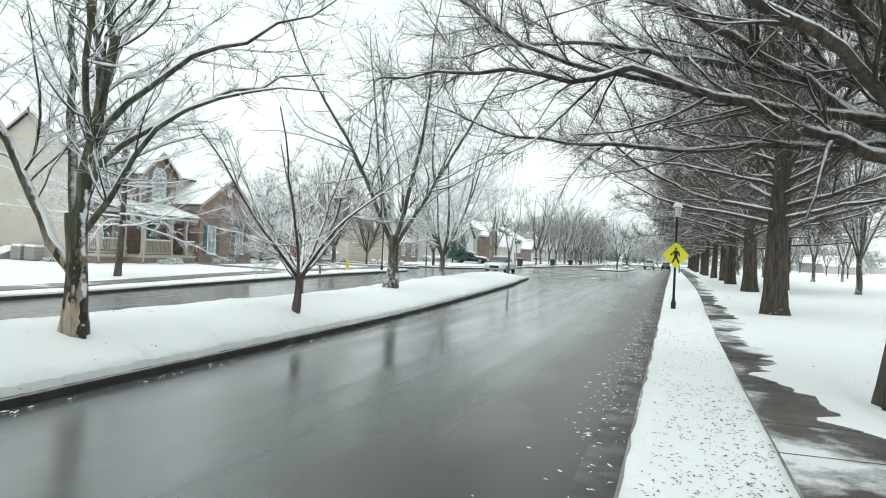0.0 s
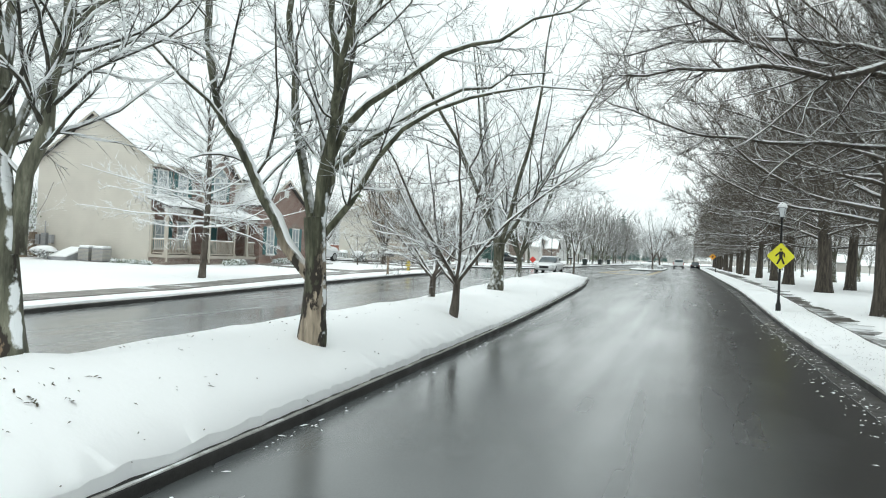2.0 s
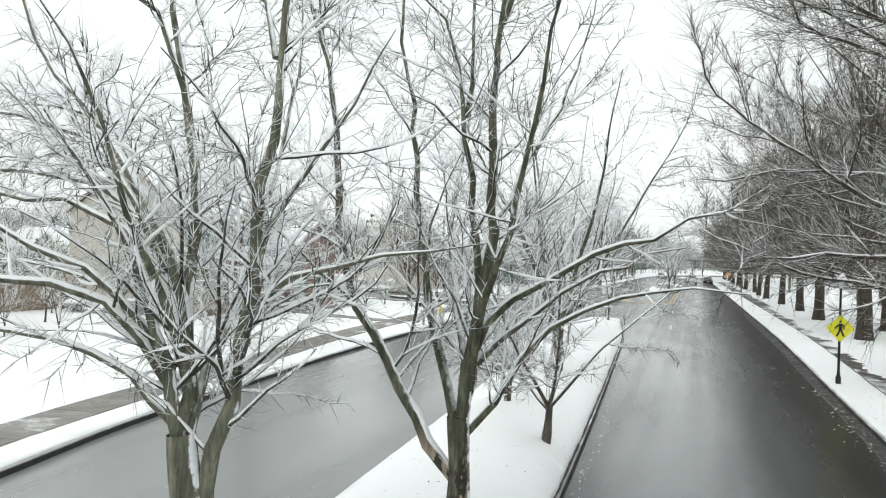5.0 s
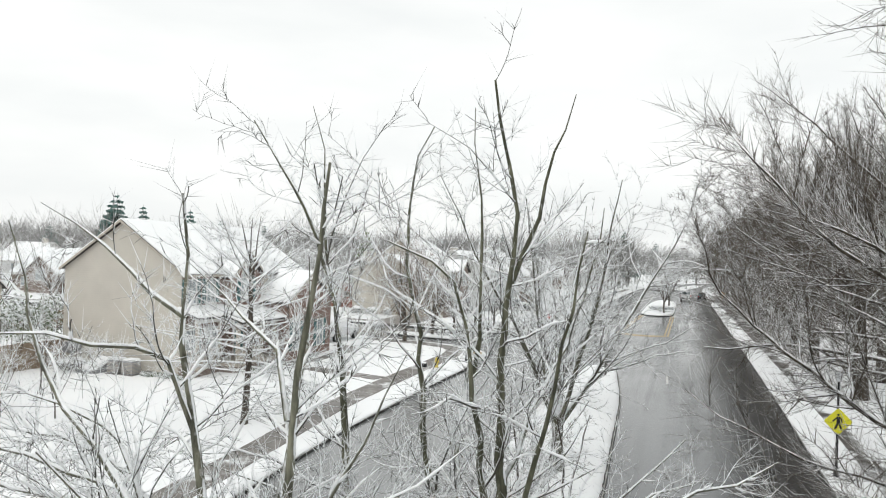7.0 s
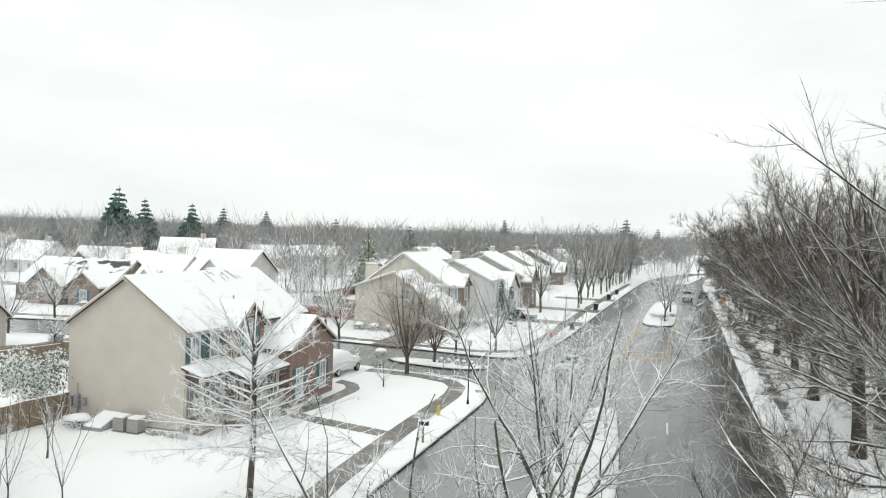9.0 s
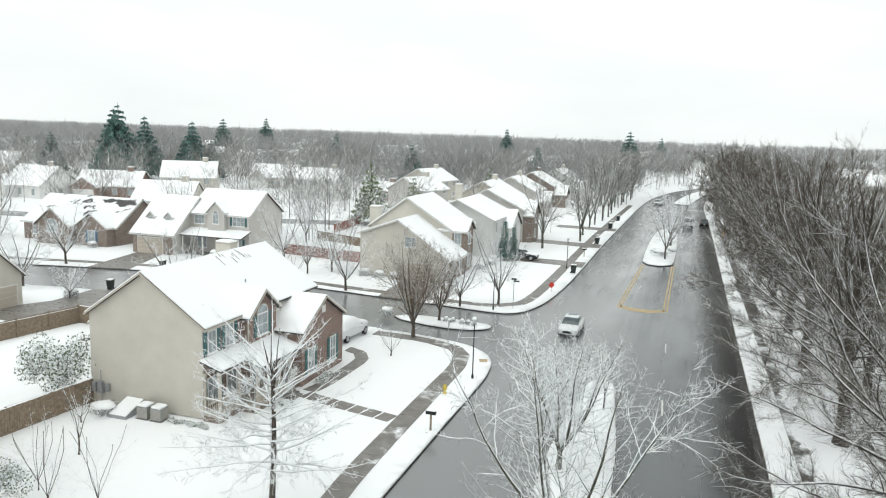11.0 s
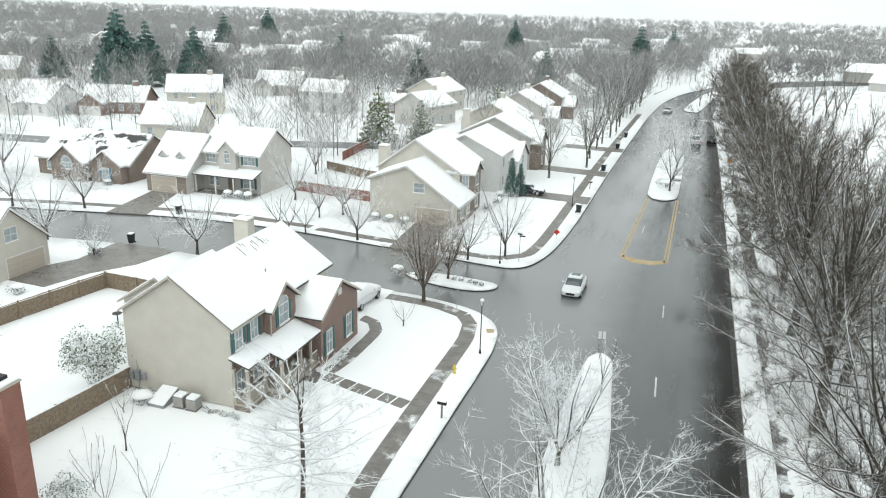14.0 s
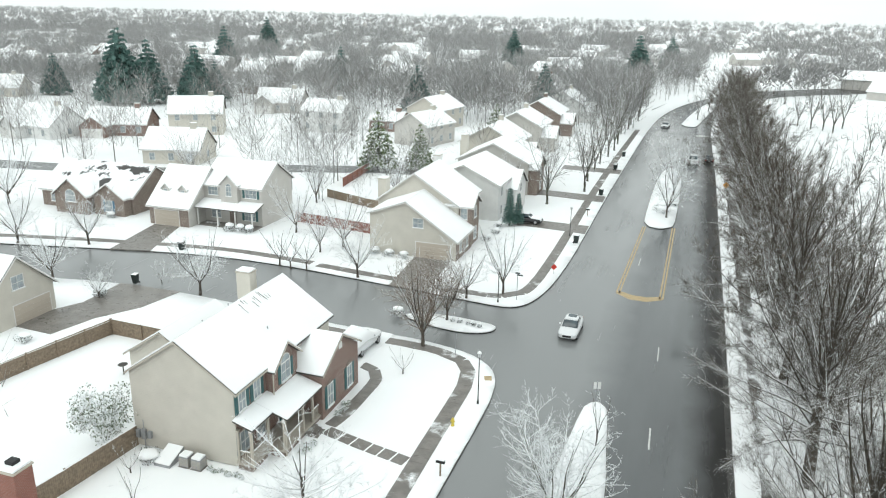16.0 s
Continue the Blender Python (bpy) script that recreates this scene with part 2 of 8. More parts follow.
M = dict(
    snow=snow_material(), lawn=lawn_snow_material(), asphalt=asphalt_material(),
    melting=melting_snow_material(),
    drive_dark=concrete_material("wet_back_street", (0.1, 0.103, 0.103), (0.16, 0.165, 0.165), 0.45, 0.05),
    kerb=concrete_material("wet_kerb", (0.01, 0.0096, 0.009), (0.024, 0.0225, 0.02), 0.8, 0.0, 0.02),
    kerb_edge=concrete_material("worn_kerb_edge", (0.2, 0.19, 0.175), (0.42, 0.41, 0.39), 0.7, 0.25, 0.2),
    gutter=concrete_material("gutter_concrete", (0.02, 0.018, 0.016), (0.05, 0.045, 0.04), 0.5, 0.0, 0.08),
    walk=concrete_material("wet_walk", (0.11, 0.095, 0.08), (0.22, 0.195, 0.17), 0.5, 0.12),
    walk_snowy=concrete_material("snowy_walk", (0.045, 0.038, 0.031), (0.1, 0.084, 0.069), 0.5, 0.38, 0.1),
    drive=concrete_material("wet_drive", (0.13, 0.115, 0.1), (0.24, 0.215, 0.19), 0.45, 0.0),
    bark=bark_material("maple_bark", (0.075, 0.073, 0.05), (0.14, 0.136, 0.098), 0.05, 0.35, wind=True),
    bark_peel=bark_material("peeling_bark", (0.08, 0.081, 0.052), (0.175, 0.174, 0.118), peel=0.5, wood=(0.32, 0.265, 0.2), wind=True),
    bark_scar=bark_material("scarred_bark", (0.12, 0.12, 0.086), (0.25, 0.246, 0.185), peel=0.6, wood=(0.25, 0.18, 0.12), wind=True),
    bark_twig=bark_material("maple_twig", (0.05, 0.046, 0.035), (0.1, 0.093, 0.07), -0.1, 0.2),
    twig_oak=bark_material("oak_twig", (0.09, 0.075, 0.057), (0.155, 0.132, 0.102), 0.5, 1.0),
    # Bark of the distant woods lightened and greyed, haze put into its colour.
    bark_wood=bark_material("hazed_woods", (0.31, 0.308, 0.303), (0.42, 0.417, 0.412), 0.55, 1.1),
    bark_oak=bark_material("oak_bark", (0.05, 0.041, 0.031), (0.095, 0.079, 0.06), 0.25, 0.6),
    bark_small=bark_material("ornamental_bark", (0.085, 0.07, 0.056), (0.15, 0.128, 0.105), 0.15, 0.45),
    bark_frost=bark_material("frosted_bark", (0.16, 0.14, 0.12), (0.27, 0.25, 0.22), -0.75, -0.15),
    # Paler than near bark: some of the distance haze is mixed into this colour.
    bark_far=bark_material("hazed_bark", (0.18, 0.166, 0.152), (0.28, 0.262, 0.245), 0.3, 0.9),
    bark_brown=bark_material("brown_twig", (0.17, 0.115, 0.075), (0.27, 0.2, 0.14), 0.5, 0.85),
    siding=siding_material("beige_siding", (0.58, 0.55, 0.49)),
    siding_grey=siding_material("grey_siding", (0.55, 0.53, 0.5)),
    siding_white=siding_material("white_siding", (0.74, 0.74, 0.73)),
    brick_red=brick_material("chimney_brick", (0.23, 0.085, 0.06), (0.29, 0.115, 0.085), (0.3, 0.2, 0.17)),
    brick=brick_material("red_brick", (0.19, 0.105, 0.08), (0.255, 0.15, 0.118)),
    brick_brown=brick_material("brown_brick", (0.165, 0.118, 0.093), (0.24, 0.18, 0.145)),
    trim=plain("white_trim", (0.72, 0.71, 0.69), 0.5, var=0.05),
    trim_tan=plain("tan_trim", (0.46, 0.42, 0.36), 0.55, var=0.06),
    teal=plain("teal_shutter", (0.045, 0.13, 0.135), 0.5),
    blue=plain("blue_shutter", (0.08, 0.17, 0.26), 0.5),
    glass=glass_material("window_glass"), blind=plain("pane_with_blind", (0.34, 0.38, 0.4), 0.12, var=0.25, scale=2.0),
    shingle=plain("dark_shingle", (0.07, 0.065, 0.06), 0.85, var=0.3, scale=20),
    wood=plain("weathered_fence", (0.24, 0.188, 0.136), 0.8, var=0.3, scale=5),
    wood_red=plain("red_stained_fence", (0.26, 0.115, 0.085), 0.8, var=0.25, scale=5),
    garage=plain("garage_panel", (0.5, 0.44, 0.37), 0.55, var=0.05),
    black=plain("black_metal", (0.012, 0.012, 0.013), 0.4, 0.3),
    yellow=plain("sign_yellow", (0.74, 0.7, 0.025), 0.45, var=0.05),
    orange=plain("sign_orange", (0.8, 0.36, 0.03), 0.45, var=0.05),
    red=plain("sign_red", (0.6, 0.05, 0.035), 0.5, var=0.05),
    white=plain("white_plate", (0.78, 0.78, 0.77), 0.5, var=0.04),
    grey=plain("grey_metal", (0.33, 0.34, 0.35), 0.5, 0.3),
    car_white=plain("white_car_paint", (0.72, 0.73, 0.74), 0.22, 0.0, 0.03, spec=0.6),
    car_dark=plain("dark_car_paint", (0.02, 0.021, 0.024), 0.22, 0.0, 0.05, spec=0.6),
    tyre=plain("tyre_rubber", (0.018, 0.018, 0.018), 0.85),
    rim=plain("alloy_rim", (0.42, 0.42, 0.43), 0.35, 0.8),
    tail=plain("tail_lamp_red", (0.4, 0.01, 0.008), 0.25),
    head=plain("headlamp_clear", (0.7, 0.72, 0.74), 0.15),
    line_yellow=plain("road_paint_yellow", (0.46, 0.355, 0.2), 0.6, var=0.25, scale=3),
    line_white=plain("road_paint_white", (0.62, 0.62, 0.6), 0.6, var=0.2, scale=9),
    bin=plain("dark_green_bin", (0.02, 0.03, 0.028), 0.55),
    conifer=frosted_leaf_material("conifer_needles", (0.065, 0.135, 0.118), (0.12, 0.21, 0.188), 0.14),
    pine=frosted_leaf_material("pine_needles", (0.09, 0.14, 0.05), (0.17, 0.21, 0.085), 0.3),
    frost_leaf=frosted_leaf_material("frosted_evergreen_leaf", (0.1, 0.13, 0.075), (0.2, 0.24, 0.15), 0.8),
    shrub=frosted_leaf_material("dark_shrub_leaf", (0.03, 0.035, 0.028), (0.07, 0.07, 0.055), 0.8),
    leaf=plain("dry_leaf", (0.17, 0.075, 0.035), 0.8, var=0.4, scale=30),
    crumb=plain("leaf_crumb", (0.06, 0.045, 0.03), 0.85, var=0.5, scale=40),
    hydrant=plain("hydrant_yellow", (0.6, 0.46, 0.07), 0.5),
)


# ---- mesh helpers ----
def gz(y):
    """Height of the street: it dips a little towards the near end."""
    s = min(1.0, max(0.0, (y - 18.0) / 30.0))
    return -0.33 * (1 - s * s * (3 - 2 * s))


def link(name, bm, material, parent=None, smooth=False):
    me = bpy.data.meshes.new(name)
    bm.normal_update()
    bm.to_mesh(me)
    bm.free()
    for m in (material if isinstance(material, (list, tuple)) else [material]):
        me.materials.append(m)
    if smooth:
        me.shade_smooth()
    ob = new(name, me)
    if parent:
        ob.parent = parent
    return ob


def part(name, bm, material, parent, label="", smooth=False):
    ob = link(name, bm, material, parent, smooth)
    if label:
        ob["label"] = label
    return ob


def from_arrays(name, verts, faces, material, parent=None, smooth=True):
    me = bpy.data.meshes.new(name)
    me.from_pydata(verts, [], faces)
    me.materials.append(material)
    if smooth:
        me.shade_smooth()
    ob = new(name, me)
    if parent:
        ob.parent = parent
    return ob


def thing(name, m, label, category, group="", kind=""):
    ob = new(name)
    ob.empty_display_size = 0.2
    ob.matrix_basis = m
    return tagged(ob, label, category, group, kind)


def box(bm, x0, x1, y0, y1, z0, z1, bevel=0.0):
    """An axis-aligned block, added to bm."""
    r = bmesh.ops.create_cube(bm, size=1.0)
    vs = r["verts"]
    bmesh.ops.scale(bm, vec=(x1 - x0, y1 - y0, z1 - z0), verts=vs)
    bmesh.ops.translate(bm, vec=((x0 + x1) / 2, (y0 + y1) / 2, (z0 + z1) / 2), verts=vs)
    if bevel:
        es = list({e for v in vs for e in v.link_edges})
        bmesh.ops.bevel(bm, geom=es, offset=bevel, segments=2, affect='EDGES', profile=0.6)
    return vs


def boxed(x0, x1, y0, y1, z0, z1, bevel=0.0):
    bm = bmesh.new()
    box(bm, x0, x1, y0, y1, z0, z1, bevel)
    return bm


def prism(bm, poly, axis, a, b):
    """Extrude a polygon of (u, v) between a and b along axis: 'x' gives (y, z) polygons, 'y' (x, z), 'z' (x, y)."""
    def at(u, v, w):
        return {'x': (w, u, v), 'y': (u, w, v), 'z': (u, v, w)}[axis]
    lo = [bm.verts.new(at(u, v, a)) for u, v in poly]
    hi = [bm.verts.new(at(u, v, b)) for u, v in poly]
    n = len(poly)
    fs = [bm.faces.new(lo), bm.faces.new(hi[::-1])]
    for i in range(n):
        fs.append(bm.faces.new((lo[i], hi[i], hi[(i + 1) % n], lo[(i + 1) % n])))
    bmesh.ops.recalc_face_normals(bm, faces=fs)
    return lo + hi


def rod(bm, p, q, r0, r1=None, sides=8):
    """A tapered round rod from p to q."""
    r1 = r0 if r1 is None else r1
    p, q = Vector(p), Vector(q)
    d = q - p
    m = Matrix.Translation((p + q) / 2) @ d.to_track_quat('Z', 'Y').to_matrix().to_4x4()
    bmesh.ops.create_cone(bm, cap_ends=True, segments=sides, radius1=r0, radius2=r1, depth=d.length, matrix=m)


def turned(bm, profile, sides=14, at=(0, 0, 0)):
    """A lathe-turned body from (radius, height) pairs."""
    rings = []
    for r, z in profile:
        rings.append([bm.verts.new((at[0] + r * math.cos(2 * math.pi * i / sides), at[1] + r * math.sin(2 * math.pi * i / sides), at[2] + z)) for i in range(sides)])
    for a, b in zip(rings, rings[1:]):
        for i in range(sides):
            bm.faces.new((a[i], a[(i + 1) % sides], b[(i + 1) % sides], b[i]))
    bm.faces.new(rings[0][::-1])
    bm.faces.new(rings[-1])


def smooth_line(pts, step):
    """A polyline resampled along a Catmull-Rom curve."""
    P = [np.array(p, float) for p in pts]
    P = [2 * P[0] - P[1]] + P + [2 * P[-1] - P[-2]]
    out = []
    for i in range(1, len(P) - 2):
        a, b, c, d = P[i - 1:i + 3]
        n = max(1, int(np.linalg.norm(c - b) / step))
        for k in range(n):
            t = k / n
            out.append(0.5 * ((2 * b) + (c - a) * t + (2 * a - 5 * b + 4 * c - d) * t * t + (3 * b - 3 * c + d - a) * t ** 3))
    out.append(P[-2])
    return [tuple(p) for p in out]


# ---- streets, kerbs, snow-covered ground ----
KERB_RIGHT = [(-0.66, -60), (-0.66, -20), (-0.66, 10), (-0.66, 40), (-0.66, 80), (-0.66, 120), (-0.7, 150), (-1.0, 180), (-0.8, 215), (3, 262), (14, 292), (32, 316), (60, 340)]
KERB_LEFT = [(-12.4, -60), (-13.9, -20), (-15.4, 0), (-16.5, 9), (-17.5, 14.5), (-18.1, 21), (-18.55, 28), (-18.5, 37), (-18.4, 47.5), (-18.6, 51), (-18.95, 53), (-19.6, 54.5),
             (-20.6, 55.7), (-22.0, 56.7), (-24.4, 57.6), (-28, 58.2), (-34, 58.5), (-44, 59.4), (-54, 60.3), (-62, 60.3), (-70, 59.3), (-90, 55.5), (-125, 45)]
KERB_FAR = [(-125, 56), (-100, 63.5), (-87, 66.6), (-79.6, 68.2), (-68.7, 70.6), (-59, 72), (-50, 72), (-42, 71.2), (-30.7, 69.8), (-25, 69.0), (-22.4, 68.8), (-20.9, 69.4), (-19.7, 71.5),
            (-18.7, 77), (-18.2, 87), (-18.05, 100), (-17.9, 125), (-17.3, 163), (-16.4, 203), (-14, 236), (-8, 268), (3, 298), (20, 326), (46, 354)]
MEDIAN = [(-6.3, -40), (-6.6, -8), (-6.98, 5), (-7.16, 10), (-7.34, 15), (-7.6, 21.6), (-7.95, 30), (-8.4, 40), (-8.95, 45.6), (-9.4, 50), (-9.75, 51.6), (-10.5, 52.3), (-11.2, 51.7),
          (-11.65, 49.5), (-12.1, 40), (-11.95, 30), (-11.55, 24), (-11.15, 18), (-10.8, 12), (-10.45, 7), (-9.85, 0), (-9.4, -8), (-8.5, -40)]
ISLAND_2 = [(-11.0, 108.5), (-10.1, 106.0), (-8.8, 105.4), (-7.3, 106.6), (-6.7, 110), (-6.5, 128), (-6.7, 142), (-7.6, 149), (-8.9, 151), (-10.2, 147), (-10.9, 135), (-11.1, 118)]
ISLAND_3 = [(-8.8, 216), (-7.6, 212.5), (-5.6, 212), (-4.2, 217), (-1.2, 245), (1.0, 268), (0.0, 276), (-3.6, 262), (-7.0, 236)]
DIVIDER = [(-31.0, 63.3), (-29.6, 62.2), (-25.6, 61.2), (-23.0, 61.5), (-21.7, 62.6), (-22.1, 63.9), (-26.0, 64.5), (-29.6, 64.4)]

road_bm = bmesh.new()
ys = [-70, -40, -10, 8, 14, 18, 21, 24, 27, 30, 33, 36, 39, 42, 45, 48, 60, 90, 150, 400]
rows = [[road_bm.verts.new((x, y, gz(y))) for x in (-160, -60, -30, -15, -8, -4, 0, 90)] for y in ys]
for a, b in zip(rows, rows[1:]):
    for i in range(len(a) - 1):
        road_bm.faces.new((a[i], a[i + 1], b[i + 1], b[i]))
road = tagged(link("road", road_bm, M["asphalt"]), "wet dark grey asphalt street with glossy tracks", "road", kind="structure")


def inset(line, dist, closed, seed):
    """The line moved to its left by about dist, a little raggedly."""
    rng = random.Random(seed)
    n = len(line)
    out = []
    for i, (x, y) in enumerate(line):
        a = line[(i - 1) % n] if closed or i else line[0]
        b = line[(i + 1) % n] if closed or i < n - 1 else line[-1]
        dx, dy = b[0] - a[0], b[1] - a[1]
        ln = math.hypot(dx, dy) or 1
        d = dist + (rng.random() - 0.5) * 0.03 + 0.02 * noise.noise((x * 1.7, y * 1.7, 0.5)) if dist else 0
        out.append((x - dy / ln * d, y + dx / ln * d))
    return out


def field(x0, x1, y0, y1, step, rng):
    pts = []
    y = y0
    while y < y1:
        x = x0
        while x < x1:
            pts.append((x + rng.uniform(-.3, .3) * step, y + rng.uniform(-.3, .3) * step))
            x += step
        y += step
    return pts


def inside(p, poly):
    x, y, c = p[0], p[1], False
    for (x0, y0), (x1, y1) in zip(poly, poly[1:] + poly[:1]):
        if (y0 > y) != (y1 > y) and x < (x1 - x0) * (y - y0) / (y1 - y0) + x0:
            c = not c
    return c


def snow_slab(name, outline, extra, height, material, label):
    """A sheet of snow-covered ground inside an outline, with its edge turned down."""
    pts = [Vector(p) for p in outline] + [Vector(p) for p in extra if inside(p, outline)]
    n = len(outline)
    verts, _, faces, *_ = delaunay_2d_cdt(pts, [(i, (i + 1) % n) for i in range(n)], [], 1, 1e-4)
    bm = bmesh.new()
    vs = [bm.verts.new((v.x, v.y, height(v.x, v.y))) for v in verts]
    for f in faces:
        if len(set(f)) > 2:
            bm.faces.new([vs[i] for i in f])
    bm.normal_update()
    if sum(f.normal.z for f in bm.faces) < 0:
        bmesh.ops.reverse_faces(bm, faces=bm.faces[:])
    rim = [e for e in bm.edges if e.is_boundary]
    new_geo = bmesh.ops.extrude_edge_only(bm, edges=rim)["geom"]
    for v in new_geo:
        if isinstance(v, bmesh.types.BMVert):
            v.co.z -= 0.16
    bmesh.ops.recalc_face_normals(bm, faces=bm.faces[:])
    ob = link(name, bm, material, smooth=False)
    for f in ob.data.polygons:
        f.use_smooth = abs(f.normal.z) > 0.5
    return tagged(ob, label, "snowy ground", kind="structure")


def soft(x, y, amp=0.035, s=0.45):
    return amp * noise.noise((x * s, y * s, 3.1)) + amp * 0.5 * noise.noise((x * s * 3.3, y * s * 3.3, 7.7))


def kerb(line, closed, name, label):
    """Kerb stone along a line whose ground lies on its left: an upright face, a rounded edge and a narrow top; a gutter strip below."""
    prof = [(0.0, -0.1), (0.0, 0.085), (0.008, 0.105), (0.02, 0.112), (0.2, 0.112)]
    lip = [(0.008, 0.108), (0.014, 0.118), (0.05, 0.12), (0.056, 0.108)]
    bm, edge = bmesh.new(), bmesh.new()
    n = len(line)
    rings, lips = [], []
    for i, (x, y) in enumerate(line):
        a = line[(i - 1) % n] if closed or i else line[0]
        b = line[(i + 1) % n] if closed or i < n - 1 else line[-1]
        dx, dy = b[0] - a[0], b[1] - a[1]
        ln = math.hypot(dx, dy) or 1
        nx, ny = -dy / ln, dx / ln
        rings.append([bm.verts.new((x + nx * d, y + ny * d, gz(y) + h + 0.006 * noise.noise((x * 2, y * 2, h * 9)))) for d, h in prof])
        worn = 0.014 * noise.noise((x * 1.3, y * 1.3, 4.0)) + 0.012 * noise.noise((x * 6, y * 6, 7.0))
        lips.append([edge.verts.new((x + nx * (d + worn * (d > 0.03)), y + ny * (d + worn * (d > 0.03)), gz(y) + h + 0.006 * noise.noise((x * 2, y * 2, h * 9)))) for d, h in lip])
    for mesh, rows in ((bm, rings), (edge, lips)):
        for i in range(n if closed else n - 1):
            a, b = rows[i], rows[(i + 1) % n]
            for k in range(len(a) - 1):
                mesh.faces.new((a[k], a[k + 1], b[k + 1], b[k]))
        bmesh.ops.recalc_face_normals(mesh, faces=mesh.faces[:])
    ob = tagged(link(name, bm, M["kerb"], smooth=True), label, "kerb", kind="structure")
    part("kerb_edge", edge, M["kerb_edge"], ob, "pale worn concrete edge")
    return ob


def gutter(line, name, w=0.38):
    bm = bmesh.new()
    prev = None
    for i, (x, y) in enumerate(line):
        a, b = line[max(0, i - 1)], line[min(len(line) - 1, i + 1)]
        dx, dy = b[0] - a[0], b[1] - a[1]
        ln = math.hypot(dx, dy) or 1
        nx, ny = dy / ln, -dx / ln
        cur = [bm.verts.new((x + nx * d, y + ny * d, gz(y) + h)) for d, h in ((-0.02, 0.006), (w, 0.009), (w + 0.01, -0.02))]
        if prev:
            for k in range(2):
                bm.faces.new((prev[k], prev[k + 1], cur[k + 1], cur[k]))
        prev = cur
    bmesh.ops.recalc_face_normals(bm, faces=bm.faces[:])
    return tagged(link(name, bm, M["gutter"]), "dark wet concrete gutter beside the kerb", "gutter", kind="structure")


right_line = smooth_line(KERB_RIGHT[::-1], 0.3)
left_line = smooth_line(KERB_LEFT, 0.6)[::1]
far_line = smooth_line(KERB_FAR, 0.7)
median_line = smooth_line(MEDIAN + MEDIAN[:1], 0.16)[:-1]
island2_line = smooth_line(ISLAND_2 + ISLAND_2[:1], 0.8)[:-1]
island3_line = smooth_line(ISLAND_3 + ISLAND_3[:1], 2.0)[:-1]
divider_line = smooth_line(DIVIDER + DIVIDER[:1], 0.4)[:-1]


def area(line):
    return sum(a[0] * b[1] - b[0] * a[1] for a, b in zip(line, line[1:] + line[:1])) / 2


def ccw(line):
    return line if area(line) > 0 else line[::-1]


FAR = 2600
rng = random.Random(5)
# right of the street: park
edge = inset(right_line[::-1], -0.05, False, 11)
outline = edge + [(90, 380), (FAR, FAR), (FAR, -FAR), (-0.56, -FAR)]
extra = field(-0.5, 9, -4, 40, 0.5, rng) + field(-0.5, 45, -30, 120, 3, rng) + field(45, 400, -200, 500, 25, rng)
snow_slab("ground", ccw(outline), extra, lambda x, y: gz(y) + 0.165 + soft(x, y) + 0.25 * soft(x, y, 1, 0.03) * min(1, max(0, (x - 6) / 30)), M["lawn"], "snow-covered park lawn beside the street")
kerb(right_line, False, "kerb", "dark wet concrete kerb with snow on top")
# near left block
edge = inset(left_line, 0.05, False, 12)
outline = edge + [(-200, 30), (-FAR, -60), (-FAR, -FAR), (-12.4, -FAR)]
extra = field(-42, -14, -4, 57, 0.8, rng) + field(-90, -12, -30, 60, 3, rng) + field(-400, -90, -200, 60, 25, rng)
snow_slab("ground", ccw(outline), extra, lambda x, y: gz(y) + 0.165 + soft(x, y), M["snow"], "smooth snow-covered front lawns")
kerb(left_line, False, "kerb", "dark wet concrete kerb with snow on top")
# far left block
edge = inset(far_line, 0.05, False, 13)
outline = edge + [(88, 380.5), (FAR, FAR), (-FAR, FAR), (-FAR, -40), (-200, 38)]
extra = field(-90, -17, 66, 190, 2.0, rng) + field(-400, 60, 60, 500, 22, rng)
snow_slab("ground", ccw(outline), extra, lambda x, y: gz(y) + 0.165 + soft(x, y), M["snow"], "snow-covered lawns of the far side")
kerb(far_line, False, "kerb", "dark wet concrete kerb with snow on top")


def mound(x, y):
    """The median rises softly between its kerbs, nearer the right one at first."""
    right = np.interp(y, (-40, -8, 5, 10, 15, 21.6, 30, 40, 45.6, 50), (-6.3, -6.6, -6.98, -7.16, -7.34, -7.6, -7.95, -8.4, -8.95, -9.4))
    left = np.interp(y, (-40, -8, 0, 7, 12, 18, 24, 30, 40, 49.5), (-8.5, -9.4, -9.85, -10.45, -10.8, -11.15, -11.55, -11.95, -12.1, -11.65))
    k = min(1.0, max(0.0, (y - 14) / 10))
    mid = (1 - k) * (right - 1.55) + k * (right + left) / 2
    u = max(0.0, 1 - abs((x - mid) / (right - mid if x > mid else mid - left)) ** 2.5)
    fade = min(1.0, max(0.0, (52 - y) / 8))
    edge = min(1.0, min(right - x, x - left) / 0.5)
    return gz(y) + 0.13 + (0.56 - 0.1 * k) * u * fade + soft(x, y, 0.045, 0.6) * max(0.2, edge) + 0.15 * math.exp(-((x + 9.44) ** 2 + (y - 5.85) ** 2) / 0.14)


outline = inset(ccw(median_line), 0.1, True, 14)
snow_slab("ground", outline, field(-13, -6, -8, 53, 0.35, rng), mound, M["lawn"], "snow-covered mounded median with leaf crumbs")
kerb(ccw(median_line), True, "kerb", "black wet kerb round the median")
for line, label in ((island2_line, "snowy traffic island with shrubs"), (island3_line, "snowy traffic island far down the street"), (divider_line, "narrow snowy divider in the side street")):
    c = ccw(line)
    snow_slab("ground", inset(c, 0.05, True, 15), field(-32, 2, 60, 280, 1.5, rng), lambda x, y: gz(y) + 0.17 + soft(x, y), M["snow"], label)
    kerb(c, True, "kerb", "concrete kerb of a traffic island")
gutter(right_line, "gutter")


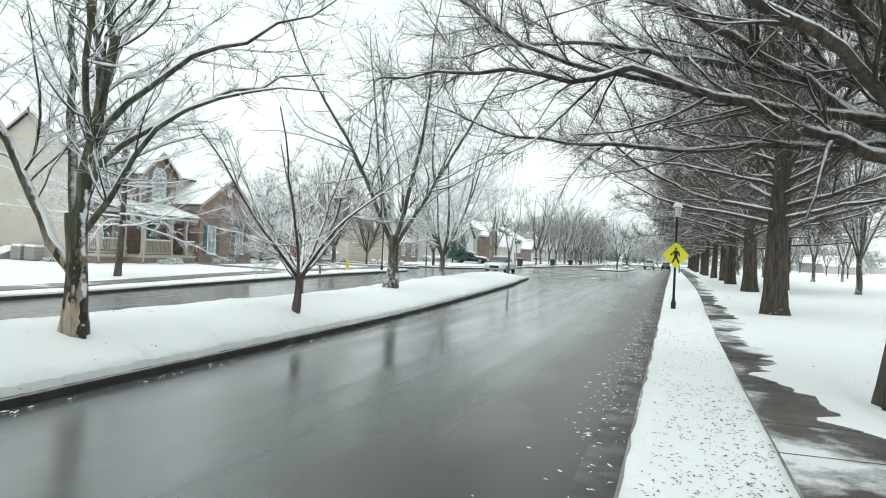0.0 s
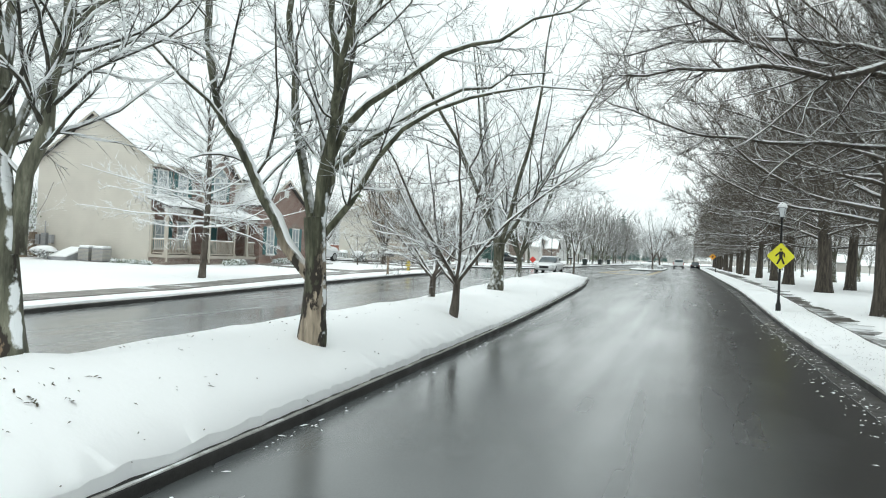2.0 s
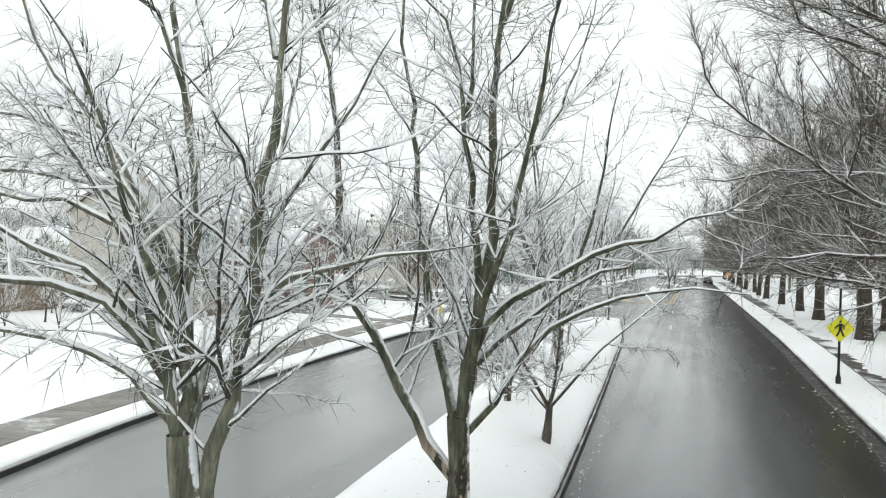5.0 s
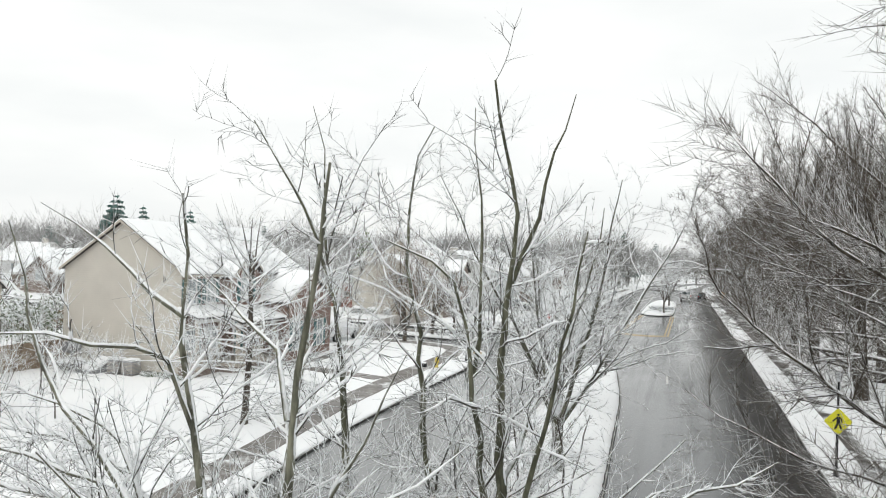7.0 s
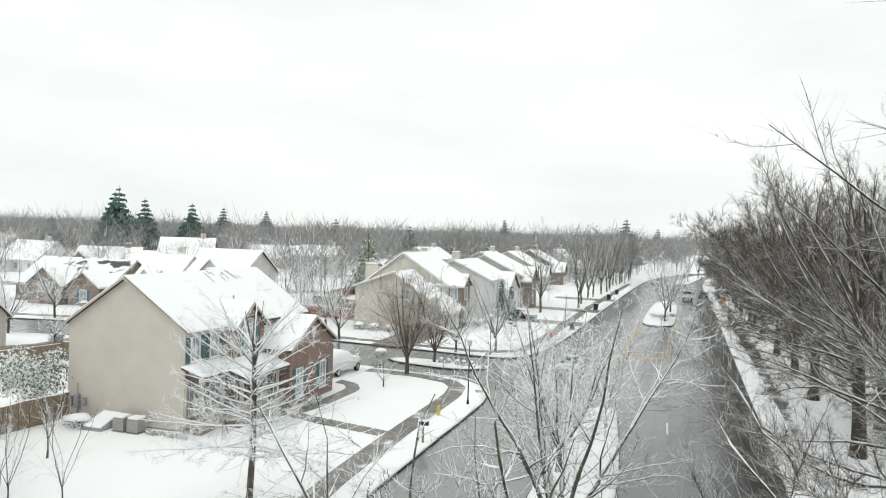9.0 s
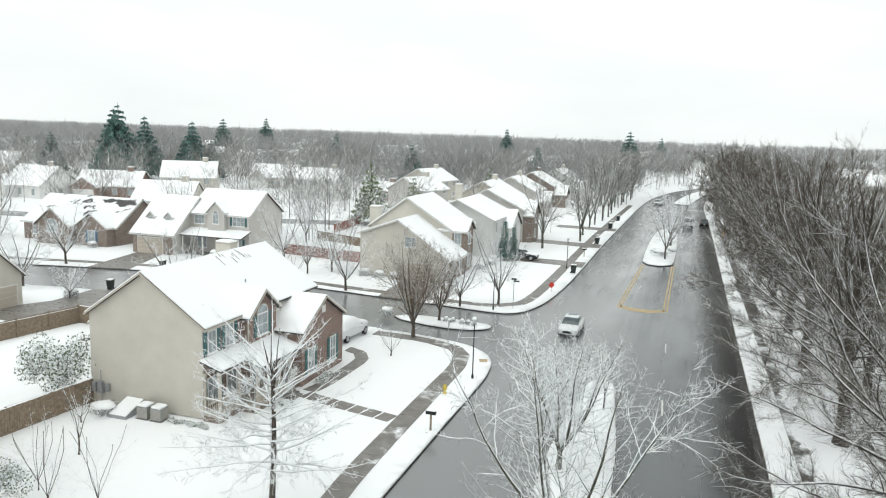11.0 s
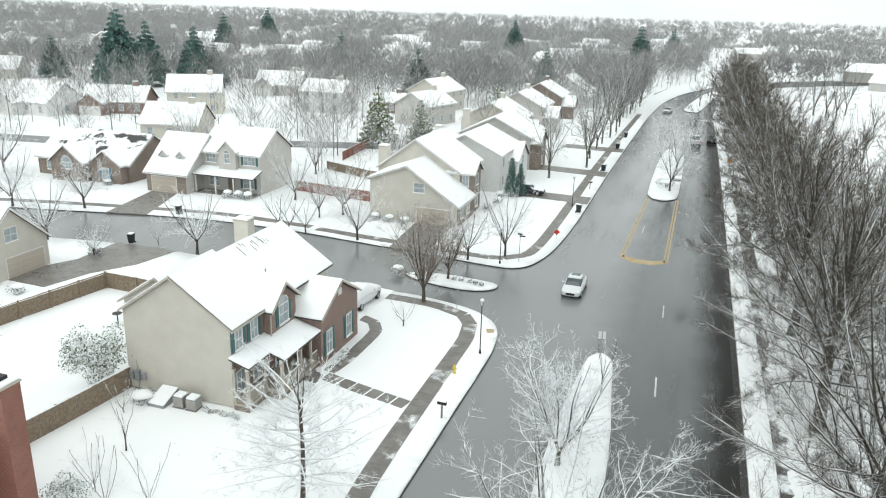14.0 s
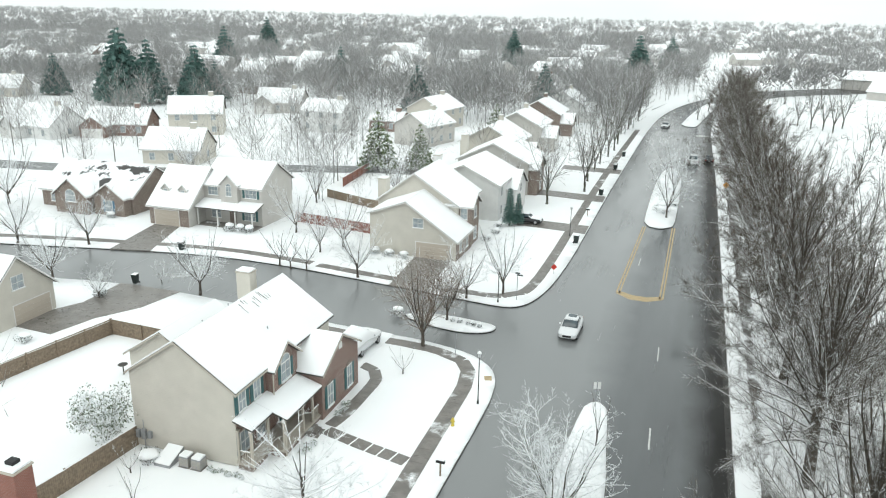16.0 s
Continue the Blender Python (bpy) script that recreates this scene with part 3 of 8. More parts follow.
# ---- trees ----
def tubes(branches, sides):
    """One mesh of tapered tubes. branches: (points, radii)."""
    verts, faces = [], []
    ang = np.arange(sides) * 2 * np.pi / sides
    ca, sa = np.cos(ang)[None, :, None], np.sin(ang)[None, :, None]
    base = 0
    ring = [(k, (k + 1) % sides) for k in range(sides)]
    for P, R in branches:
        n = len(P)
        T = np.gradient(P, axis=0)
        T /= np.linalg.norm(T, axis=1)[:, None] + 1e-9
        ref = np.array([0.0, 0.0, 1.0]) if abs(T[:, 2]).mean() < 0.8 else np.array([1.0, 0.0, 0.0])
        U = np.cross(T, ref)
        U /= np.linalg.norm(U, axis=1)[:, None] + 1e-9
        V = np.cross(T, U)
        ringv = P[:, None, :] + R[:, None, None] * (ca * U[:, None, :] + sa * V[:, None, :])
        verts.append(ringv.reshape(-1, 3))
        for i in range(n - 1):
            a, b = base + i * sides, base + (i + 1) * sides
            for k, j in ring:
                faces.append((a + k, a + j, b + j, b + k))
        base += n * sides
    return (np.concatenate(verts) if verts else np.zeros((0, 3))), faces


def limb(rng, p0, d, length, r0, r1, nseg, wig, trop, droop=0.0):
    """A wandering limb. trop: how it turns up (or down) along the way."""
    d = np.array(d, float)
    d /= np.linalg.norm(d)
    P = [np.array(p0, float)]
    step = length / nseg
    for i in range(nseg):
        d = d + rng.normal(0, wig, 3) + np.array([0, 0, trop / nseg - droop * (i / nseg) / nseg])
        d /= np.linalg.norm(d)
        P.append(P[-1] + d * step)
    P = np.array(P)
    t = np.linspace(0, 1, nseg + 1)
    R = r0 + (r1 - r0) * t ** 0.8
    return P, R


def spawn(rng, parents, per_m, angle, ratio, start, trop, wig, nseg, rr, minlen, maxlen=99, flat=0.0, taper=0.65, rmin=0.004):
    """Side shoots along each parent limb."""
    out = []
    for P, R in parents:
        seg = np.linalg.norm(np.diff(P, axis=0), axis=1)
        L = seg.sum()
        n = rng.poisson(per_m * L * (1 - start)) if per_m * L < 40 else int(per_m * L)
        for _ in range(n):
            t = start + (1 - start) * rng.random()
            x = t * (len(P) - 1)
            i = min(int(x), len(P) - 2)
            p = P[i] + (P[i + 1] - P[i]) * (x - i)
            r = R[i] + (R[i + 1] - R[i]) * (x - i)
            T = P[i + 1] - P[i]
            T = T / (np.linalg.norm(T) + 1e-9)
            s = rng.normal(0, 1, 3)
            s[2] *= 1 - flat
            s -= T * (s @ T)
            s /= np.linalg.norm(s) + 1e-9
            a = math.radians(rng.normal(angle, 9))
            d = T * math.cos(a) + s * math.sin(a)
            ln = min(maxlen, ratio * L * (1 - taper * t) * rng.uniform(0.6, 1.25))
            if ln < minlen:
                continue
            r0 = max(rmin, min(r * rr, r * 0.9))
            out.append(limb(rng, p, d, ln, r0, max(rmin * 0.6, r0 * 0.25), nseg, wig, trop))
    return out


def snow_ridges(branches, rmin=0.006, steep=0.87):
    """Ridges of snow lying along the upper side of limbs that are not too steep."""
    out = []
    for P, R in branches:
        T = np.gradient(P, axis=0)
        T /= np.linalg.norm(T, axis=1)[:, None] + 1e-9
        ok = (np.abs(T[:, 2]) < steep) & (R > rmin)
        i = 0
        while i < len(P):
            j = i
            while j < len(P) and ok[j]:
                j += 1
            if j - i >= 2:
                Q, r = P[i:j].copy(), R[i:j]
                Q[:, 2] += r * 0.7
                S = np.clip(r * 0.92, 0.016, 0.09)
                S[0] *= 0.5
                S[-1] *= 0.4
                out.append((Q, S))
            i = max(j, i + 1)
    return out


def twigs(rng, parents, per_m, angle, lo, hi, r, lift=0.15, total=0, thin=False):
    """The finest shoots: short tapering spikes, all at once; thin: as single blades, for trees further off."""
    A, B, L = [], [], []
    for P, _ in parents:
        A.append(P[:-1])
        B.append(P[1:])
    A, B = np.concatenate(A), np.concatenate(B)
    D = B - A
    ln = np.linalg.norm(D, axis=1)
    n = total or int(ln.sum() * per_m)
    pick = rng.choice(len(A), n, p=ln / ln.sum())
    p = A[pick] + D[pick] * rng.random(n)[:, None]
    T = D[pick] / (ln[pick][:, None] + 1e-9)
    s = rng.normal(0, 1, (n, 3))
    s -= T * (s * T).sum(1)[:, None]
    s /= np.linalg.norm(s, axis=1)[:, None] + 1e-9
    a = np.radians(rng.normal(angle, 10, n))[:, None]
    d = T * np.cos(a) + s * np.sin(a)
    d[:, 2] += lift
    d /= np.linalg.norm(d, axis=1)[:, None]
    q = p + d * rng.uniform(lo, hi, n)[:, None]
    ref = np.where(np.abs(d[:, 2:3]) < 0.9, np.array([[0, 0, 1.0]]), np.array([[1.0, 0, 0]]))
    u = np.cross(d, ref)
    u /= np.linalg.norm(u, axis=1)[:, None] + 1e-9
    v = np.cross(d, u)
    if thin:
        turn = rng.uniform(0, math.pi, n)[:, None]
        w = r * (u * np.cos(turn) + v * np.sin(turn))
        return np.stack([p - w, p + w, q], 1).reshape(-1, 3), [(3 * j, 3 * j + 1, 3 * j + 2) for j in range(n)]
    rings = [p + r * (u * math.cos(t) + v * math.sin(t)) for t in (0.5, 2.594, 4.689)]
    verts = np.stack(rings + [q], 1).reshape(-1, 3)
    i = 4 * np.arange(n)
    faces = np.concatenate([np.stack([i, i + 1, i + 3], 1), np.stack([i + 1, i + 2, i + 3], 1), np.stack([i + 2, i, i + 3], 1)])
    return verts, [tuple(t) for t in faces.tolist()]


def tree_object(name, m, stems, levels, material, label, category="tree", trunk_sides=12, group="", flare=0.0, extra_parts=(), ridge=()):
    root = thing(name, m, label, category, group)
    v, f = tubes(stems, trunk_sides)
    if flare:
        low = np.clip(1 - v[:, 2] / flare, 0, 1) ** 2
        lump = 1 + low * (0.3 + 0.22 * np.sin(np.arctan2(v[:, 1], v[:, 0]) * 5 + 1.3))
        v[:, :2] *= lump[:, None]
    from_arrays("trunk", v, f, material[0], root)
    vs, fs, base = [], [], 0
    for br, sides in levels:
        v, f = (br, sides) if isinstance(br, np.ndarray) else tubes(br, sides)
        vs.append(v)
        fs += [tuple(i + base for i in q) for q in f]
        base += len(v)
    from_arrays("crown", np.concatenate(vs), fs, material[1], root)
    if ridge:
        v, f = tubes(snow_ridges(ridge), 5)
        from_arrays("snow_cover", v, f, M["snow"], root)["kind"] = "stuff"
    for nm, v, f, mm in extra_parts:
        from_arrays(nm, v, f, mm, root, False)
    return root


def vase_tree(name, m, seed, height, trunk_h, r, n_limbs, spread, label, material, detail=1.0, limbs=(), group="", fine=True, twig_r=0.006, lean=(0, 0), ridge=True, sides=12, count=0, side=3.6):
    """A short trunk that forks into sweeping limbs, branching finer and finer. limbs: main limbs given by points of their own."""
    rng = np.random.default_rng(seed)
    top = np.array([lean[0], lean[1], trunk_h])
    z = np.linspace(-0.25, trunk_h * 1.02, 12)
    P = np.stack([lean[0] * np.maximum(z, 0) / trunk_h + 0.03 * np.sin(z * 2.1), lean[1] * np.maximum(z, 0) / trunk_h + 0.03 * np.cos(z * 1.7), z], 1)
    R = r * (1.0 - 0.12 * np.clip(z / trunk_h, 0, 1)) * (1 + 0.06 * np.sin(z * 5.3))
    stems = [(P, R)]
    mains = []
    for pts, r0 in limbs:
        Q = np.array(smooth_line(pts, 0.35))
        Q += rng.normal(0, 0.025, Q.shape)
        t = np.linspace(0, 1, len(Q))
        mains.append((Q, r0 * (1 - 0.86 * t ** 0.9)))
    for i in range(n_limbs):
        az = 2 * math.pi * (i + rng.uniform(-0.25, 0.25)) / n_limbs + seed
        el = rng.uniform(0.75, 1.0) * spread
        d = (math.cos(az) * el, math.sin(az) * el, 1.0)
        z0 = trunk_h * rng.uniform(0.72, 1.0)
        mains.append(limb(rng, (lean[0] * z0 / trunk_h, lean[1] * z0 / trunk_h, z0), d, (height - z0) * rng.uniform(0.85, 1.15), r * rng.uniform(0.42, 0.6), 0.012, 14, 0.06, 0.55))
    stems += mains
    l1 = spawn(rng, mains, (2.0 if count else 2.3) * detail, 50, 0.55, 0.1, 0.22, 0.14 if count else 0.1, 8, 0.5 if side > 3 else 0.42, 0.5, maxlen=side, flat=0.25 if count else 0.0, taper=0.65 if side > 3 else 0.8)
    l1 += spawn(rng, mains, 1.8 * detail, 60, 0.2, 0.1, 0.3, 0.1, 6, 0.35, 0.3, rmin=0.008)
    l2 = spawn(rng, l1, (2.6 if count else 3.6) * detail, 44, 0.55, 0.08, 0.2, 0.17, 6 if count else 4, 0.55, 0.2, rmin=twig_r)
    levels = [(l1, 5), (l2, 3)]
    if count:
        levels.append(twigs(rng, l2, 0, 45, 0.12, 0.42, twig_r * 0.8, 0.1, int(count * 0.72)))
        levels.append(twigs(rng, l1, 0, 52, 0.12, 0.45, twig_r, 0.1, int(count * 0.28)))
    elif fine:
        levels.append(twigs(rng, l2, 7 * detail, 48, 0.1, 0.42 if height > 5 else 0.25, twig_r * 0.9))
        levels.append(twigs(rng, l1, 4 * detail, 55, 0.1, 0.35, twig_r))
    return tree_object(name, m, stems, levels, material, label, group=group, flare=0.35, ridge=(mains + l1 + (l2 if side < 3 else [])) if ridge else (), trunk_sides=sides)


def pin_oak(name, m, seed, height, r, label, material, detail=1.0, reach=6.5, group="", low=2.7, leaves=0, twig_r=0.006, flare=0.6, fork=0.5, lead=6):
    """A straight leader with tiers of limbs: the low ones level or drooping, the high ones rising."""
    rng = np.random.default_rng(seed)
    split = height * fork
    z = np.linspace(-0.3, split, 20)
    P = np.stack([0.08 * np.sin(z * 0.55 + seed), 0.08 * np.cos(z * 0.47 + seed), z], 1)
    R = r * (1 - 0.55 * np.clip(z / split, 0, 1) ** 1.1)
    stems = [(P, R)]
    leaders, low_limbs = [], []
    for i in range(lead):
        az = i * 2 * math.pi / lead + rng.uniform(-0.4, 0.4)
        out = rng.uniform(0.12, 0.5) if i else 0.03
        zz = split * rng.uniform(0.72, 0.98)
        leaders.append(limb(rng, (P[-1, 0], P[-1, 1], zz), (math.cos(az) * out, math.sin(az) * out, 1), (height - zz) * rng.uniform(0.85, 1.05), r * 0.36, 0.012, 16, 0.045, 0.25))
    n = int((48 if height < 10 else 34) * detail ** 0.5)
    for i in range(n):
        u = (i + rng.random() * 0.8) / n
        zz = low + (split - low) * u
        az = i * 2.399 + rng.uniform(-0.4, 0.4)
        rise = -0.1 + 0.95 * u + rng.uniform(-0.08, 0.1)
        ln = reach * (1 - 0.22 * u) * rng.uniform(0.75, 1.1)
        low_limbs.append(limb(rng, (P[0, 0], 0, zz), (math.cos(az), math.sin(az), rise), ln, min(r * 0.3, 0.02 + 0.014 * ln), 0.008, 12, 0.06, 0.1 + 0.3 * u))
    stems += leaders
    upper = spawn(rng, leaders, 2.3 * detail ** 0.5, 42, 0.52, 0.08, 0.3, 0.07, 10, 0.55, 0.8, taper=0.6)
    mains = low_limbs + upper
    l1 = spawn(rng, mains, 2.5 * detail, 44, 0.42, 0.08, 0.16, 0.1, 6, 0.5, 0.35, flat=0.3)
    l2 = spawn(rng, l1, 3.2 * detail, 46, 0.46, 0.08, 0.08, 0.12, 3, 0.55, 0.18, flat=0.2, rmin=twig_r)
    levels = [(mains, 6), (l1, 4), (l2, 3), twigs(rng, l2, 8 * detail, 50, 0.1, 0.4, twig_r), twigs(rng, l1 + mains, 5 * detail, 55, 0.1, 0.45, twig_r)]
    extra = []
    if leaves:
        vs, fs = [], []
        for _ in range(leaves):
            P2, _ = l2[rng.integers(len(l2))]
            c = P2[rng.integers(len(P2))]
            for _ in range(3):
                q = c + rng.normal(0, 0.06, 3)
                a, b = rng.normal(0, 0.05, 3), rng.normal(0, 0.035, 3)
                k = len(vs)
                vs += [q - a, q + b, q + a, q - b]
                fs.append((k, k + 1, k + 2, k + 3))
        extra.append(("leaves", np.array(vs), fs, M["leaf"]))
    return tree_object(name, m, stems, levels, material, label, group=group, flare=flare, extra_parts=extra, ridge=(low_limbs + (l1 if detail >= 1 else [])) if detail > 0.5 else ())


def oak(name, m, seed, height, r, label, detail=1.0, reach=7.2, group="", count=30000, twig_r=0.0055, leaves=0, sides=(12, 7, 5, 3), long=0.5, limbs=()):
    """A straight trunk with many slender limbs: the low ones level and long, the high ones rising, all set with fine twigs."""
    rng = np.random.default_rng(seed)
    split = height * 0.7
    z = np.linspace(-0.3, split, 22)
    P = np.stack([0.09 * np.sin(z * 0.55 + seed), 0.09 * np.cos(z * 0.47 + seed), z], 1)
    R = r * (1 - 0.74 * np.clip(z / split, 0, 1) ** 0.95)
    k = detail ** 0.5
    leaders, low_limbs = [], []
    n = int(26 * (0.6 + 0.4 * k))
    for i in range(n):
        u = (i + rng.random() * 0.8) / n
        az = i * 2.399 + rng.uniform(-0.3, 0.3)
        zz = 4.2 + (split - 4.2) * u
        out = (0.95 - 0.75 * u) * rng.uniform(0.75, 1.2)
        ln = (height * rng.uniform(0.78, 0.92) + height * 0.1 * u - zz) * rng.uniform(0.95, 1.05) * (1 + 0.3 * out * out)
        leaders.append(limb(rng, (np.interp(zz, z, P[:, 0]), np.interp(zz, z, P[:, 1]), zz), (math.cos(az) * out, math.sin(az) * out, 1), ln, r * rng.uniform(0.19, 0.29), 0.01, 14, 0.06, 0.2))
    n = int(26 * (0.6 + 0.4 * k))
    for i in range(n):
        u = (i + rng.random() * 0.8) / n
        zz = 2.9 + (height * 0.42 - 2.9) * u
        az = i * 2.399 + rng.uniform(-0.4, 0.4)
        rise = 0.06 + 0.62 * u + rng.uniform(-0.06, 0.14)
        ln = reach * (1 - 0.15 * u) * rng.uniform(0.78, 1.1)
        r0 = min(r * (1 - 0.74 * u) * 0.5, 0.016 + 0.0088 * ln)
        low_limbs.append(limb(rng, (np.interp(zz, z, P[:, 0]), np.interp(zz, z, P[:, 1]), zz), (math.cos(az), math.sin(az), rise), ln, r0, 0.009, 11, 0.085, 0.12 + 0.4 * u))
    low_limbs = [b for b in low_limbs if b[0][:, 2].min() > 2.6 and (not limbs or b[0][-1, 0] > -4.5 or b[0][-1, 2] > 8)]
    for pts, r0 in limbs:
        Q = np.array(smooth_line(pts, 0.35))
        bend = np.cumsum(rng.normal(0, 0.055, (len(Q), 3)), 0)
        Q = Q + bend - np.linspace(0, 0.7, len(Q))[:, None] * bend[-1] + rng.normal(0, 0.018, (len(Q), 3))
        low_limbs.append((Q, r0 * (1 - 0.88 * np.linspace(0, 1, len(Q)) ** 0.85)))
    stems = [(P, R)] + leaders + low_limbs
    upper = spawn(rng, leaders, 1.1 * k, 36, 0.36, 0.12, 0.3, 0.1, 7, 0.55, 0.6, taper=0.55)
    side = spawn(rng, low_limbs, 1.5 * k, 46, 0.3, 0.15, 0.26, 0.13, 6, 0.5, 0.5, maxlen=2.6, flat=0.3)
    mains = upper + side
    l1 = spawn(rng, mains + low_limbs + leaders, 1.5 * detail, 42, 0.36, 0.1, 0.3, 0.15, 4, 0.5, 0.3, maxlen=1.5, flat=0.1)
    l2 = spawn(rng, l1, 2.0 * detail, 46, 0.5, 0.08, 0.2, 0.14, 2, 0.55, 0.16, flat=0.0, rmin=twig_r)
    levels = [(mains, sides[2]), (l1, 3), (l2, 3)]
    root = tree_object(name, m, stems, levels, (M["bark_oak"], M["bark_oak"]), label, group=group, flare=0.7, trunk_sides=sides[0], ridge=[(Q, S * 0.8) for Q, S in low_limbs + (side[::2] if detail > 0.4 else [])])
    va, fa = twigs(rng, l2 + l1, 0, 36, 0.15, long, twig_r, 0.3, int(count * 0.48), not limbs)
    vb, fb = twigs(rng, mains + low_limbs + leaders, 0, 40, 0.15, long * 1.2, twig_r, 0.3, int(count * 0.36), not limbs)
    vc, fc = twigs(rng, low_limbs + side, 0, 44, 0.15, long * 1.2, twig_r, 0.05, int(count * 0.5), not limbs)
    from_arrays("twig", np.concatenate([va, vb, vc]), fa + [tuple(i + len(va) for i in q) for q in fb] + [tuple(i + len(va) + len(vb) for i in q) for q in fc], M["twig_oak"], root)["kind"] = "stuff"
    if leaves:
        vs, fs = [], []
        for _ in range(leaves):
            P2, _ = l2[rng.integers(len(l2))]
            c = P2[rng.integers(len(P2))]
            for _ in range(3):
                q = c + rng.normal(0, 0.06, 3)
                a, b = rng.normal(0, 0.05, 3), rng.normal(0, 0.035, 3)
                n = len(vs)
                vs += [q - a, q + b, q + a, q - b]
                fs.append((n, n + 1, n + 2, n + 3))
        from_arrays("leaf", np.array(vs), fs, M["leaf"], root, False)["kind"] = "stuff"
    return root


def at(x, y, z=None, rz=0.0, s=1.0):
    m = pose(x, y, gz(y) + 0.13 if z is None else z, 0, 0, rz)
    return m @ Matrix.Scale(s, 4)


# the two big median trees; u runs to the right as seen from the street, v away
def uvz(pts):
    c, s = 0.944, 0.33
    return [(u * c - v * s, u * s + v * c, z) for u, v, z in pts]


tree_a = vase_tree("maple_tree", at(-7.97, 9.17, 0.34, 0), 11, 10.6, 1.5, 0.155, 0, 0.3, "bare median maple with snow on limbs and peeling pale bark", (M["bark_peel"], M["bark_twig"]), 0.95, [
    (uvz([(-0.05, 0, 0.72), (-0.37, 0.1, 1.15), (-0.73, 0.2, 1.8), (-1.14, 0.3, 2.5), (-1.37, 0.35, 2.85), (-1.52, 0.45, 3.55), (-1.7, 0.6, 4.4), (-1.85, 0.9, 5.7), (-2.05, 1.05, 6.55), (-2.45, 1.2, 7.4), (-2.8, 1.35, 8.0), (-3.25, 1.5, 8.7)]), 0.085),
    (uvz([(-1.95, 1.0, 6.1), (-2.07, 1.1, 6.7), (-2.17, 1.2, 7.5), (-2.2, 1.3, 8.25), (-2.4, 1.4, 8.9)]), 0.03),
    (uvz([(0.0, 0, 1.3), (-0.17, 0.2, 1.85), (-0.32, 0.4, 2.35), (-0.42, 0.6, 2.9), (-0.5, 0.8, 3.6), (-0.64, 1.0, 4.4), (-0.72, 1.2, 5.3), (-0.83, 1.4, 6.05), (-0.96, 1.55, 6.65), (-0.95, 1.75, 7.45), (-0.88, 1.95, 8.3), (-0.65, 2.1, 8.8)]), 0.07),
    (uvz([(0.05, 0, 1.3), (0.1, 0, 2.05), (0.17, 0, 2.65), (0.29, 0, 3.2), (0.34, 0, 3.8), (0.31, -0.05, 4.7), (0.3, -0.1, 5.5), (0.31, -0.13, 6.2), (0.4, -0.17, 6.8), (0.42, -0.2, 7.4), (0.27, -0.25, 8.0), (0.16, -0.3, 8.5), (0.1, -0.3, 9.0)]), 0.098),
    (uvz([(0.35, -0.1, 6.5), (0.53, -0.15, 6.85), (0.73, -0.2, 7.3), (0.82, -0.3, 8.1), (0.95, -0.35, 8.4), (1.05, -0.4, 8.8)]), 0.036),
    (uvz([(0.05, 0, 1.5), (0.11, 0.04, 2.0), (0.17, 0.1, 2.6), (0.22, 0.1, 3.2), (0.18, 0.1, 3.8), (0.04, 0, 4.5), (-0.1, -0.05, 5.5), (-0.16, -0.1, 5.95), (-0.33, -0.13, 6.5), (-0.66, -0.2, 6.75), (-1.2, -0.2, 6.95)]), 0.07),
    (uvz([(-0.06, 0.1, 5.3), (0.03, 0.2, 6.6), (-0.02, 0.35, 7.6), (-0.08, 0.5, 8.3), (-0.1, 0.6, 8.8)]), 0.034),
    (uvz([(0.08, 0, 1.28), (0.43, -0.1, 1.75), (0.76, -0.17, 2.3), (1.08, -0.25, 2.7), (1.48, -0.33, 2.93), (1.94, -0.42, 3.12), (2.75, -0.5, 3.25), (3.3, -0.6, 3.2)]), 0.05),
    (uvz([(0.07, 0, 1.7), (0.2, 0.04, 2.15), (0.48, 0.15, 2.5), (0.85, 0.28, 2.82), (1.31, 0.42, 3.08), (1.85, 0.56, 3.4), (2.5, 0.7, 3.65), (3.1, 0.8, 3.75)]), 0.056),
    (uvz([(0.15, 0, 2.35), (0.3, -0.02, 2.7), (0.62, -0.12, 3.02), (1.06, -0.24, 3.3), (1.59, -0.36, 3.6), (2.24, -0.48, 3.88), (3.05, -0.6, 4.22), (3.6, -0.7, 4.5)]), 0.056),
    (uvz([(0.06, 0.0, 1.5), (0.05, 0.15, 2.2), (-0.1, 0.8, 3.1), (-0.1, 1.6, 4.3), (0.1, 2.3, 5.7), (0.3, 2.8, 7.0)]), 0.058),
    (uvz([(0.13, 0.0, 2.2), (0.2, -0.15, 2.6), (0.35, -0.7, 3.4), (0.6, -1.3, 4.6), (0.75, -1.7, 5.9), (0.9, -1.9, 7.1)]), 0.052),
    (uvz([(0.33, 0.0, 3.6), (0.42, 0.1, 3.95), (0.8, 0.5, 4.7), (1.3, 0.9, 5.6), (1.7, 1.2, 6.6), (1.9, 1.4, 7.6)]), 0.045),
    (uvz([(-1.1, 0.27, 2.42), (-1.3, 0.25, 2.75), (-1.8, 0.1, 3.3), (-2.5, -0.2, 3.9), (-3.2, -0.4, 4.2)]), 0.034)], count=7000, twig_r=0.0055, side=2.3)
arcs = []
